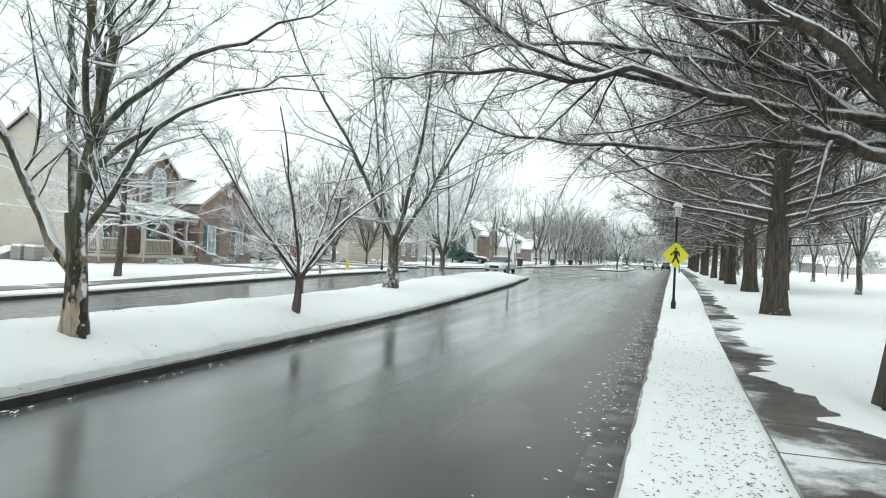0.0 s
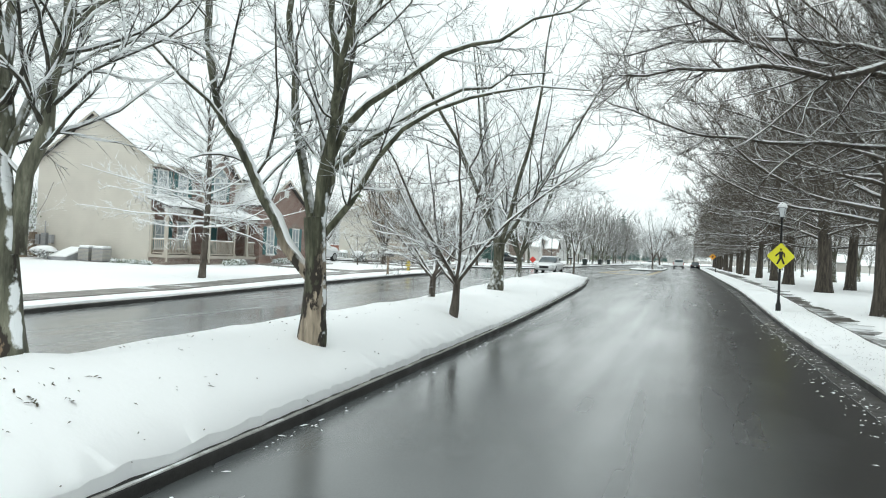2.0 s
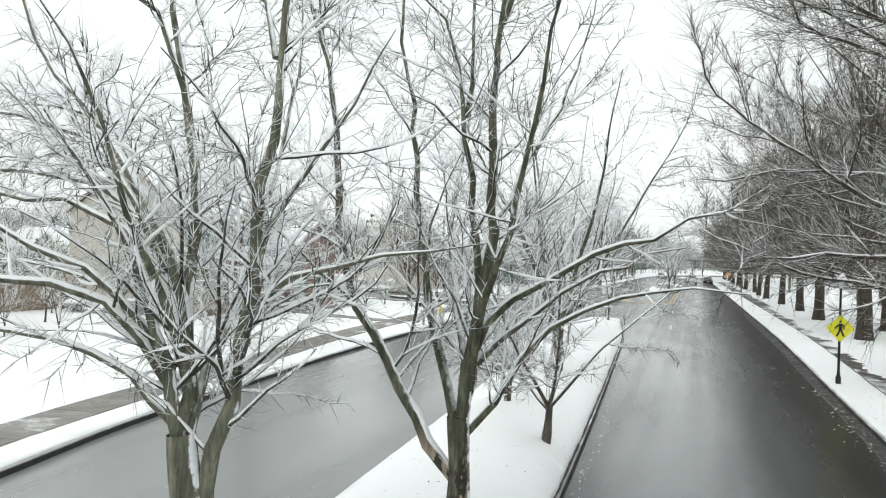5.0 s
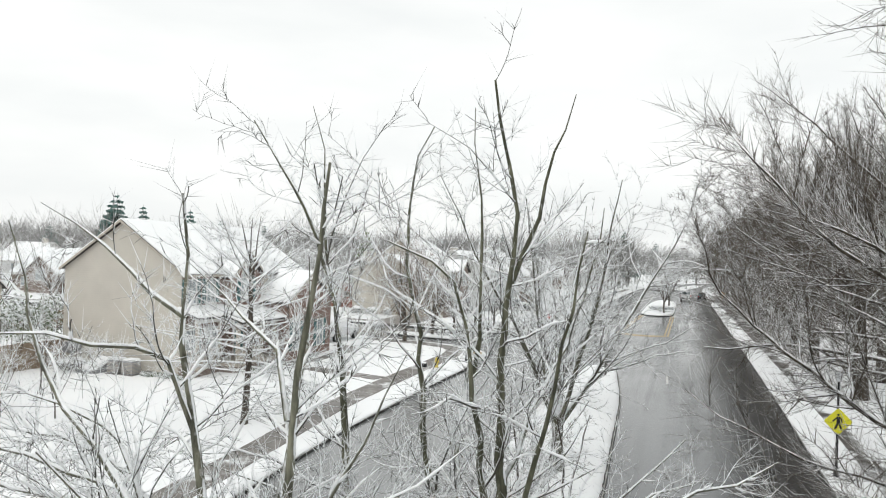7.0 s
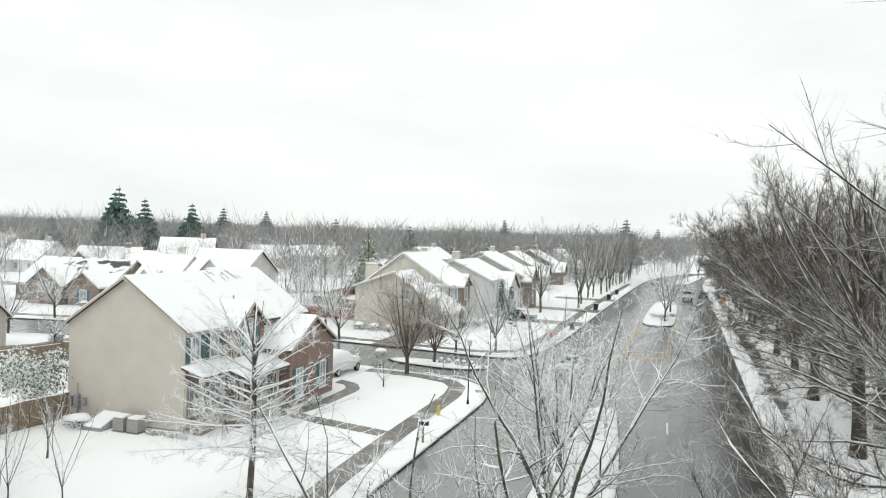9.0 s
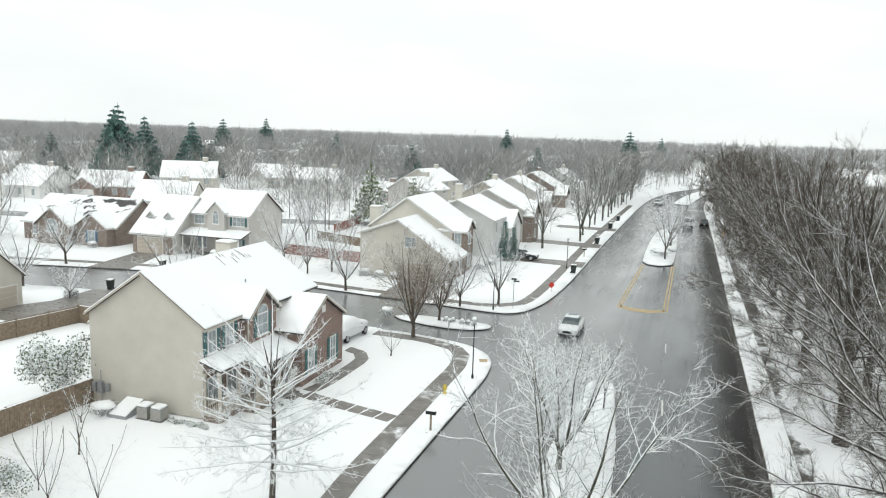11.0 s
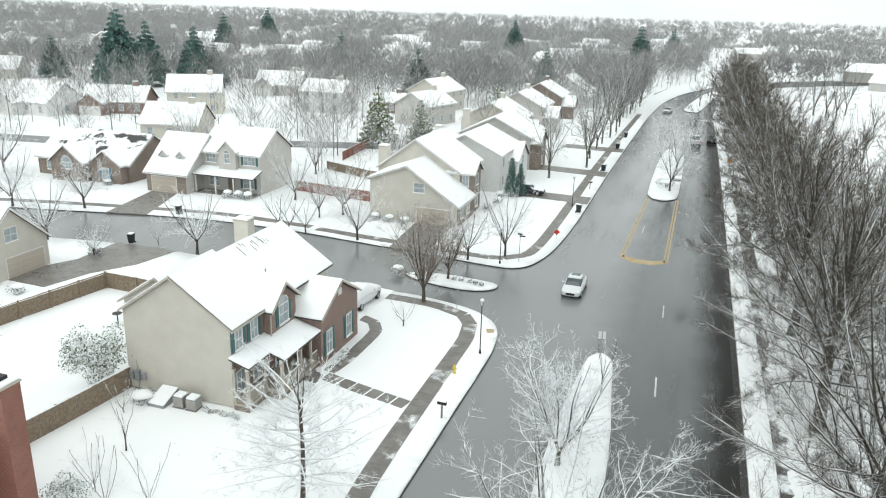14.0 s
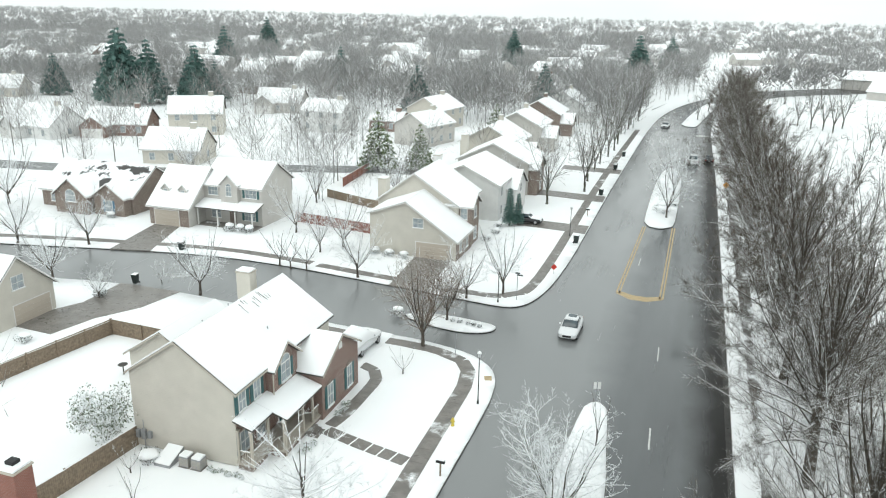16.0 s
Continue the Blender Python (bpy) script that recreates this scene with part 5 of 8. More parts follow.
# the corner house with its porch
h1 = thing("house", pose(0, 0, 0), "two-storey beige and red brick house with snowy roof and front porch", "house")
b = bmesh.new()
prism(b, [(-40.0, G), (-31.9, G), (-31.9, 5.55), (-36.0, 8.45), (-40.0, 5.75)], 'y', 35.15, 42.4)
part("wall", b, M["siding"], h1, "beige lap siding")
b = bmesh.new()
prism(b, [(-40.0, G), (-31.9, G), (-31.9, 5.55), (-36.0, 8.45), (-40.0, 5.75)], 'y', 42.404, 48.6)
part("wall", b, M["siding"], h1)
b = bmesh.new()
prism(b, [(42.35, G), (48.55, G), (48.55, 3.82), (45.45, 5.62), (42.35, 3.82)], 'x', -31.896, -29.35)
part("wall", b, M["brick"], h1, "red brick gabled wing")
b = bmesh.new()
prism(b, [(38.95, 2.9), (42.345, 2.9), (42.345, 5.5), (40.65, 6.8), (38.95, 5.5)], 'x', -31.896, -31.3)
part("wall", b, M["brick"], h1, "red brick bay over the porch")
part("wall", boxed(-31.896, -31.84, 35.2, 38.94, 0.6, 5.45), M["brick"], h1, "red brick front wall")
sl = (8.6 - 5.62) / 4.45
roof_plane(h1, [(-40.2, 34.9, 5.72), (-36, 34.9, 8.6), (-36, 48.85, 8.6), (-40.2, 48.85, 5.72)])
roof_plane(h1, [(-35.996, 34.9, 8.6), (-31.55, 34.9, 5.62), (-31.55, 48.85, 5.62), (-35.996, 48.85, 8.6)])
for ya, yb, zr, ze, xf, xb in ((38.7, 42.6, 6.98, 5.42, -30.98, -33.75), (42.1, 48.8, 5.8, 3.86, -29.1, -32.1)):
    ym = (ya + yb) / 2
    roof_plane(h1, [(xb, ya, ze), (xf, ya, ze), (xf, ym, zr), (xb, ym, zr)])
    roof_plane(h1, [(xb, ym + 0.004, zr), (xf, ym + 0.004, zr), (xf, yb, ze), (xb, yb, ze)])
    fascia(h1, (xf + 0.02, ya, ze), (xf + 0.02, ym, zr), "trim_tan")
    fascia(h1, (xf + 0.02, ym, zr), (xf + 0.02, yb, ze), "trim_tan")
fascia(h1, (-40.2, 34.88, 5.72), (-36, 34.88, 8.6), "trim_tan")
fascia(h1, (-36, 34.88, 8.6), (-31.55, 34.88, 5.62), "trim_tan")
fascia(h1, (-31.53, 34.8, 5.62), (-31.53, 38.7, 5.62), "trim_tan")
rng = random.Random(19)
for _ in range(13):
    y, d0 = rng.uniform(41.5, 46.2), rng.uniform(0.05, 0.7)
    ln, w = rng.uniform(0.2, 0.7), rng.uniform(0.02, 0.05)
    b = bmesh.new()
    prism(b, [(-35.99 + d, 8.6 - sl * d + dz) for d, dz in ((d0, 0.06), (d0 + ln, 0.06), (d0 + ln, 0.138), (d0 + 0.02, 0.142))], 'y', y, y + w)
    part("bare_shingle", b, M["shingle"], h1)
window(h1, '+x', -31.84, 35.95, 3.95, 0.75, 1.35, "teal")
window(h1, '+x', -31.84, 37.75, 3.95, 0.75, 1.35, "teal")
window(h1, '+x', -31.3, 40.65, 4.0, 1.15, 1.35, "teal", arch=True)
window(h1, '+x', -29.35, 43.6, 0.75, 0.8, 1.75, "teal", arch=False)
window(h1, '+x', -29.35, 46.9, 0.75, 0.8, 1.75, "teal", arch=False)
for yy in (43.6, 46.9):
    b = bmesh.new()
    prism(b, [(yy + 0.47 * math.cos(math.pi * i / 10), 2.6 + 0.3 * math.sin(math.pi * i / 10)) for i in range(11)], 'x', -29.36, -29.31)
    part("window_arch", b, M["brick_brown"], h1)
b = bmesh.new()
fbox(b, '+x', -29.35, 45.2, 45.7, 0.0, 0.05, 4.6, 5.1)
part("gable_vent", b, M["trim"], h1)
# ground-floor openings behind the porch
window(h1, '+x', -31.84, 36.0, 0.9, 1.0, 1.55, "teal")
window(h1, '+x', -31.84, 37.95, 0.9, 1.0, 1.55)
b = bmesh.new()
fbox(b, '+x', -31.84, 40.2, 41.3, 0.0, 0.06, 0.62, 2.75)
d = part("door", b, M["trim"], h1, "white front door frame")
b = bmesh.new()
fbox(b, '+x', -31.84, 40.3, 41.2, 0.062, 0.09, 0.64, 2.65, 0.01)
part("door_leaf", b, M["teal"], d)
part("wall", boxed(-31.896, -31.84, 38.95, 42.34, 0.6, 2.9), M["brick"], h1)
# porch
part("porch_floor", boxed(-31.85, -30.62, 34.95, 37.2, 0.42, 0.58), M["trim_tan"], h1)
part("porch_floor", boxed(-31.85, -29.52, 37.204, 42.33, 0.42, 0.58), M["trim_tan"], h1)
part("porch_base", boxed(-31.8, -30.7, 35.0, 37.1, -0.1, 0.415), M["brick_brown"], h1)
part("porch_base", boxed(-31.8, -29.6, 37.11, 42.3, -0.1, 0.415), M["brick_brown"], h1)
for x, y in ((-30.72, 35.05), (-30.72, 37.12), (-29.62, 37.32), (-29.62, 39.9), (-29.62, 41.3), (-31.7, 35.05)):
    b = bmesh.new()
    top = 2.72 if x > -30 else 2.977
    box(b, x - 0.075, x + 0.075, y - 0.075, y + 0.075, 0.58, top, 0.012)
    box(b, x - 0.11, x + 0.11, y - 0.11, y + 0.11, 0.58, 0.72)
    box(b, x - 0.11, x + 0.11, y - 0.11, y + 0.11, top - 0.12, top)
    part("porch_post", b, M["trim_tan"], h1)
for p, q in (((-31.62, 35.05), (-30.8, 35.05)), ((-30.72, 35.13), (-30.72, 37.04)), ((-29.62, 37.4), (-29.62, 39.82)), ((-29.62, 41.38), (-29.62, 42.25))):
    railing(h1, p, q, 0.58)
part("porch_beam", boxed(-30.82, -30.62, 34.95, 37.2, 2.98, 3.2), M["trim"], h1)
part("porch_beam", boxed(-29.72, -29.52, 37.21, 42.3, 2.723, 2.9), M["trim"], h1)
roof_plane(h1, [(-31.84, 34.75, 3.75), (-30.4, 34.75, 3.3), (-30.4, 37.25, 3.3), (-31.84, 37.25, 3.75)])
roof_plane(h1, [(-31.84, 37.254, 3.75), (-29.3, 37.254, 2.95), (-29.3, 42.3, 2.95), (-31.84, 42.3, 3.75)])
for k in range(3):
    part("porch_step", boxed(-29.5 + 0.3 * k, -29.2 + 0.3 * k, 40.0, 41.25, -0.05, 0.42 - 0.14 * k, 0.01), M["walk"], h1)
# downpipes
for x, y, z in ((-31.2, 38.85, 5.4), (-30.55, 34.95, 2.9), (-29.45, 37.25, 2.9)):
    b = bmesh.new()
    box(b, x - 0.035, x + 0.035, y - 0.035, y + 0.035, 0.2 if z < 3 else 3.2, z)
    part("downpipe", b, M["trim_tan"], h1)
# garage wing behind and its chimney
gable_block(h1, -46.6, -40.004, 42.6, 49.4, G, 2.75, 4.9, 'y', "siding", trim="trim_tan")
garage_door(h1, '+y', 49.4, -45.8, -41.4, 0.15, 2.3)
chimney(h1, -39.7, 49.2, 0.1, 8.2, 1.3, 1.0, "siding")
for x, y, z in ((-37.6, 40.2, 7.4), (-33.4, 42.0, 6.85), (-38.0, 44.0, 7.2)):
    b = bmesh.new()
    rod(b, (x, y, z - 0.5), (x, y, z + 0.35), 0.05, 0.05, 10)
    part("vent_pipe", b, M["grey"], h1)

# the beige house over the side street
h2 = thing("house", pose(0, 0, 0), "beige two-storey house with a side garage and snowy roof", "house")
gable_block(h2, -42.4, -31.2, 80.7, 87.3, G, 5.2, 6.95, 'y', "siding", ridge_at=-37.6, eave2=2.7)
garage_door(h2, '-y', 80.7, -36.3, -31.9, 0.14, 2.1)
window(h2, '-y', 80.7, -36.05, 3.9, 1.25, 1.15, cols=2)
part("wall", boxed(-31.196, -31.1, 80.75, 87.25, G, 2.6), M["brick_brown"], h2, "brown brick front")
for yy in (82.3, 85.0):
    window(h2, '+x', -31.1, yy, 0.9, 0.8, 1.4, trim="trim")
gable_block(h2, -44.0, -33.0, 87.35, 97.0, G, 5.3, 9.0, 'y', "siding", ridge_at=-39.0)
gable_block(h2, -34.5, -31.3, 87.5, 91.0, G, 5.4, 6.6, 'x', "brick_brown")
window(h2, '+x', -31.3, 89.2, 3.6, 1.0, 1.4)
window(h2, '+x', -31.3, 89.2, 0.8, 1.0, 1.5)
window(h2, '-y', 87.5, -32.3, 3.6, 0.8, 1.4)
chimney(h2, -44.6, 90.5, 0.1, 7.3, 1.2, 1.4, "siding")

h3 = thing("house", pose(0, 0, 0), "white-sided two-storey house with a snowy gable roof", "house")
gable_block(h3, -41.6, -31.0, 100.2, 112.0, G, 5.4, 7.9, 'y', "siding_white")
gable_block(h3, -34.0, -29.6, 105.0, 111.8, G, 4.0, 6.2, 'x', "siding_white")
window(h3, '+x', -31.0, 102.0, 3.5, 0.8, 1.4)
window(h3, '+x', -31.0, 102.0, 0.8, 0.8, 1.4)
window(h3, '+x', -29.6, 108.4, 3.0, 1.0, 1.3)
garage_door(h3, '+x', -29.6, 106.2, 110.6, 0.14, 2.2, "trim")
chimney(h3, -42.2, 106, 0.1, 8.0, 1.0, 1.4, "siding_white")

h4 = thing("house", pose(0, 0, 0), "grey two-storey house in a row of snowy gables", "house")
gable_block(h4, -42.5, -30.5, 117.5, 129.0, G, 5.4, 8.3, 'y', "siding_grey")
gable_block(h4, -33.0, -29.0, 118.0, 123.5, G, 4.6, 6.6, 'x', "brick_brown")
for zz in (0.8, 3.2):
    window(h4, '+x', -29.0, 120.7, zz, 1.0, 1.3)
chimney(h4, -43.0, 123, 0.1, 8.5, 1.0, 1.3, "siding")

# house with dormers and a long porch
h5 = thing("house", pose(0, 0, 0), "grey two-storey house with dormers, garage and long porch", "house")
gable_block(h5, -69.4, -60.3, 84.9, 93.2, G, 5.6, 8.4, 'x', "siding_grey")
gable_block(h5, -75.8, -69.404, 81.2, 92.0, G, 2.9, 7.4, 'x', "siding_grey")
part("wall", boxed(-75.75, -69.5, 81.1, 81.196, G, 2.7), M["brick_brown"], h5, "brown brick garage front")
garage_door(h5, '-y', 81.1, -74.9, -71.0, 0.14, 2.3)
gable_block(h5, -66.2, -63.6, 84.2, 86.8, 3.4, 5.9, 7.2, 'y', "siding_grey", over=0.2)
window(h5, '-y', 84.2, -64.9, 4.3, 0.8, 1.3, arch=True)
window(h5, '-y', 84.9, -67.9, 4.1, 1.5, 1.2, cols=3)
window(h5, '-y', 84.9, -61.9, 4.1, 1.7, 1.2, "teal", cols=3)
window(h5, '-y', 84.9, -62.2, 0.9, 1.6, 1.4, "teal", cols=3)
window(h5, '-y', 84.9, -67.6, 0.9, 1.4, 1.4, cols=2)
part("door", boxed(-65.4, -64.4, 84.82, 84.9, 0.3, 2.4), M["brick_brown"], h5)
roof_plane(h5, [(-69.4, 82.5, 2.8), (-60.0, 82.5, 2.8), (-60.0, 84.9, 3.5), (-69.4, 84.9, 3.5)])
part("porch_floor", boxed(-69.3, -60.4, 82.8, 84.89, 0.1, 0.3), M["walk"], h5)
for x in (-69.1, -66.0, -63.2, -60.6):
    part("porch_post", boxed(x - 0.08, x + 0.08, 82.7, 82.86, 0.3, 2.75), M["trim"], h5)
for x in (-74.2, -71.4):
    gable_block(h5, x - 0.6, x + 0.6, 82.9, 85.0, 3.6, 4.9, 5.5, 'y', "siding_grey", over=0.15, snow=0.1)
    window(h5, '-y', 82.9, x, 4.1, 0.6, 0.7)

# brick ranch house
h6 = thing("house", pose(0, 0, 0), "brown brick house with partly bare dark roof", "house")
gable_block(h6, -97.0, -80.6, 83.6, 94.0, G, 2.8, 6.2, 'x', "brick_brown", bare=True)
gable_block(h6, -92.2, -86.6, 81.2, 86.0, G, 3.0, 5.2, 'y', "brick_brown")
gable_block(h6, -86.2, -81.0, 82.2, 87.0, G, 2.9, 4.7, 'y', "brick_brown")
window(h6, '-y', 81.2, -89.4, 1.9, 1.7, 0.9, arch=True, cols=3)
window(h6, '-y', 82.2, -83.6, 0.7, 1.1, 1.6, "blue")
window(h6, '-y', 83.6, -94.6, 0.9, 1.4, 1.2)

# house with the garage by the side street
h7 = thing("house", pose(0, 0, 0), "grey-beige house with garage door facing its drive", "house")
gable_block(h7, -76.5, -64.0, 44.4, 52.4, G, 3.1, 6.7, 'x', "siding")
garage_door(h7, '+x', -64.0, 47.6, 51.8, 0.14, 2.1)
window(h7, '+x', -64.0, 48.4, 3.6, 1.3, 1.3, cols=2)

# brick house near the fence
h8 = thing("house", pose(0, 0, 0), "red brick house with a tall brick chimney", "house")
gable_block(h8, -47.0, -35.5, 8.0, 20.9, -0.2, 5.7, 8.4, 'y', "brick_red")
chimney(h8, -34.9, 21.5, -0.2, 8.0, 1.2, 1.1, "brick_red", True)
part("flue", boxed(-35.15, -34.65, 21.3, 21.75, 8.1, 8.42, 0.02), M["black"], h8)


def plain_house(x, y, w, d, rz, eave, ridge, wall, label, front='-y', wing=0):
    """A far house: gabled body, a wing, windows, door and chimney."""
    ob = thing("house", pose(x, y, 0, 0, 0, rz), label, "house")
    gable_block(ob, -w / 2, w / 2, 0, d, G, eave, ridge, 'x', wall)
    if wing:
        gable_block(ob, -w / 2 + 0.6, -w / 2 + 0.6 + w * 0.4, -wing, 3.0, G, min(eave, 3.4), min(eave, 3.4) + 2.0, 'y', wall)
        garage_door(ob, '-y', -wing, -w / 2 + 1.2, -w / 2 + w * 0.4, 0.14, 2.2, "trim")
    n = max(2, int(w / 3.4))
    for k in range(n):
        a = -w / 2 + (k + 0.5) * w / n
        if eave > 4:
            window(ob, '-y', 0, a, 3.7, 1.0, 1.25, sill_snow=False)
        if not wing or a > -w / 2 + w * 0.45:
            window(ob, '-y', 0, a, 0.9, 1.0, 1.35, sill_snow=False)
    window(ob, '+x', w / 2, d * 0.5, 0.9 if eave < 4 else 3.6, 1.0, 1.3, sill_snow=False)
    chimney(ob, w * 0.28, d * 0.5, eave, ridge + 0.9, 1.2, 0.8, "siding" if "siding" in wall else wall)
    return ob

for x, y, w, d, rz, e, r, wall, wing, lab in (
        (-36.5, 141, 12, 11, 90, 5.4, 8.4, "siding", 3, "far beige house in the street row"),
        (-36.5, 164, 12, 11, 90, 5.4, 8.2, "siding_grey", 3, "far grey house in the street row"),
        (-36.5, 187, 12, 11, 90, 5.3, 8.3, "brick_brown", 3, "far brick house in the street row"),
        (-34.5, 212, 12, 11, 85, 5.3, 8.3, "siding_white", 3, "far white house in the street row"),
        (-145.5, 128, 13, 10, -8, 3.0, 7.0, "siding_white", 3, "white house with steep snowy roof"),
        (-131, 138, 14, 9, 20, 2.9, 6.0, "brick", 4, "low red brick house with snowy gables"),
        (-115, 146, 12, 10, 30, 5.2, 8.6, "siding", 0, "beige two-storey house with snowy roof"),
        (-91, 162, 11, 9, 0, 5.2, 7.6, "siding_white", 0, "white two-storey house among bare trees"),
        (-78, 170, 8, 8, -4, 2.8, 4.6, "brick", 0, "low red brick house with snowy roof"),
        (-99, 116, 11, 9, 15, 3.0, 6.4, "siding", 0, "beige house with a chimney and snowy gable"),
        (-59, 158, 11, 9, 75, 4.6, 7.2, "siding_grey", 0, "grey house with snowy roof behind trees"),
        (-64, 182, 12, 10, 80, 5.2, 8.0, "siding", 0, "beige house with snowy roof behind trees"),
        (-118, 188, 13, 9, 12, 3.2, 6.6, "siding_grey", 3, "grey house far among the trees"),
        (-150, 226, 13, 9, -10, 3.2, 6.4, "brick_brown", 0, "brown house far among the trees"),
        (-196, 240, 13, 9, 22, 3.2, 6.6, "siding", 0, "beige house far among the trees"),
        (-122, 276, 13, 9, 4, 3.2, 6.6, "siding_white", 0, "white house far among the trees"),
        (-104, 316, 13, 9, 30, 3.2, 6.6, "brick_brown", 0, "brown house far among the trees"),
        (-88, 326, 13, 10, 80, 3.2, 6.8, "siding", 0, "beige house far among the trees"),
        (-54, 274, 12, 9, 70, 4.4, 7.2, "brick", 0, "red brick house far among the trees"),
        (-154, 298, 13, 9, -20, 3.2, 6.4, "siding_white", 0, "white house far among the trees"),
        (-177, 324, 13, 9, 14, 3.2, 6.6, "siding", 0, "beige house far among the trees"),
        (-304, 470, 16, 10, 10, 3.4, 7.0, "siding_grey", 0, "grey house far among the trees"),
        (-319, 331, 14, 10, -14, 3.2, 6.8, "brick_brown", 0, "brown house far among the trees"),
        (-215, 182, 14, 10, 24, 3.2, 6.8, "siding", 0, "beige house far among the trees"),
        (-240, 262, 14, 10, -6, 4.2, 7.4, "siding_white", 0, "white house far among the trees")):
    plain_house(x, y, w, d, rz, e, r, wall, lab, wing=wing)

# roofs of the far suburb
rng = random.Random(31)
roof_v, roof_f, wall_v, wall_f = [], [], [], []
suburb_spots = []
for k in range(420):
    y = 250 * math.exp(rng.uniform(0, 1.9))
    x = rng.uniform(-1.15 * y, 0.16 * y) if k % 3 else rng.uniform(-0.1 * y, 0.24 * y)
    if -40 < x < 60 and y < 480:
        continue
    w, d, e, r, a = rng.uniform(11, 18), rng.uniform(8, 11), rng.uniform(2.8, 5.4), 0, rng.uniform(-0.9, 0.9)
    r = e + rng.uniform(2.6, 3.8)
    c, s = math.cos(a), math.sin(a)
    suburb_spots.append((x, y))

    def wp(u, v, z):
        return (x + u * c - v * s, y + u * s + v * c, z)
    i = len(wall_v)
    wall_v += [wp(u, v, z) for z in (0, e) for u, v in ((-w / 2, -d / 2), (w / 2, -d / 2), (w / 2, d / 2), (-w / 2, d / 2))] + [wp(-w / 2, 0, r), wp(w / 2, 0, r)]
    wall_f += [(i, i + 1, i + 5, i + 4), (i + 1, i + 2, i + 6, i + 9, i + 5), (i + 2, i + 3, i + 7, i + 6), (i + 3, i, i + 4, i + 8, i + 7)]
    i = len(roof_v)
    roof_v += [wp(u, v, z) for u in (-w / 2 - 0.4, w / 2 + 0.4) for v, z in ((-d / 2 - 0.5, e - 0.2), (0, r + 0.15), (d / 2 + 0.5, e - 0.2), (-d / 2 - 0.5, e - 0.45), (d / 2 + 0.5, e - 0.45))]
    roof_f += [(i, i + 5, i + 6, i + 1), (i + 1, i + 6, i + 7, i + 2), (i + 3, i + 8, i + 5, i), (i + 2, i + 7, i + 9, i + 4)]
suburb = thing("far_houses", pose(0, 0, 0), "many small far houses with snow-covered roofs", "houses", kind="stuff")
from_arrays("wall", wall_v, wall_f, M["siding_grey"], suburb, False)["kind"] = "stuff"
from_arrays("roof", roof_v, roof_f, M["snow"], suburb, False)["kind"] = "stuff"


# ---- walks and drives ----
def strip_points(line, w):
    out = []
    for i, (x, y) in enumerate(line):
        a, b = line[max(0, i - 1)], line[min(len(line) - 1, i + 1)]
        dx, dy = b[0] - a[0], b[1] - a[1]
        ln = math.hypot(dx, dy) or 1
        out.append(((x - dy / ln * w / 2, y + dx / ln * w / 2), (x + dy / ln * w / 2, y - dx / ln * w / 2)))
    return out


def slab_walk(name, line, w, step, material, label, lift=0.2, gap=0.02):
    """A walk of separate concrete slabs along a line."""
    pts = smooth_line(line, step)
    root = thing(name, pose(0, 0, 0), label, "sidewalk", kind="structure")
    rng = random.Random(len(pts))
    for k, (p, q) in enumerate(zip(pts, pts[1:])):
        dx, dy = q[0] - p[0], q[1] - p[1]
        ln = math.hypot(dx, dy)
        nx, ny = -dy / ln * w / 2, dx / ln * w / 2
        g = gap / ln
        a = (p[0] + dx * g, p[1] + dy * g)
        b = (q[0], q[1])
        bm = bmesh.new()
        tilt = rng.uniform(-0.006, 0.006)
        top = [(a[0] + nx, a[1] + ny), (a[0] - nx, a[1] - ny), (b[0] - nx, b[1] - ny), (b[0] + nx, b[1] + ny)]
        hi = [bm.verts.new((x, y, gz(y) + lift + tilt)) for x, y in top]
        lo = [bm.verts.new((x, y, gz(y) + lift - 0.12)) for x, y in top]
        bm.faces.new(hi)
        for i in range(4):
            bm.faces.new((lo[i], lo[(i + 1) % 4], hi[(i + 1) % 4], hi[i]))
        bmesh.ops.recalc_face_normals(bm, faces=bm.faces[:])
        part("slab", bm, M[material], root)
    return root


def sheet(name, outline, lift, material, label, category="driveway"):
    bm = bmesh.new()
    vs = [bm.verts.new((x, y, gz(y) + lift)) for x, y in outline]
    f = bm.faces.new(vs)
    r = bmesh.ops.extrude_face_region(bm, geom=[f])["geom"]
    for v in r:
        if isinstance(v, bmesh.types.BMVert):
            v.co.z -= 0.15
    bmesh.ops.recalc_face_normals(bm, faces=bm.faces[:])
    return tagged(link(name, bm, M[material]), label, category, kind="structure")


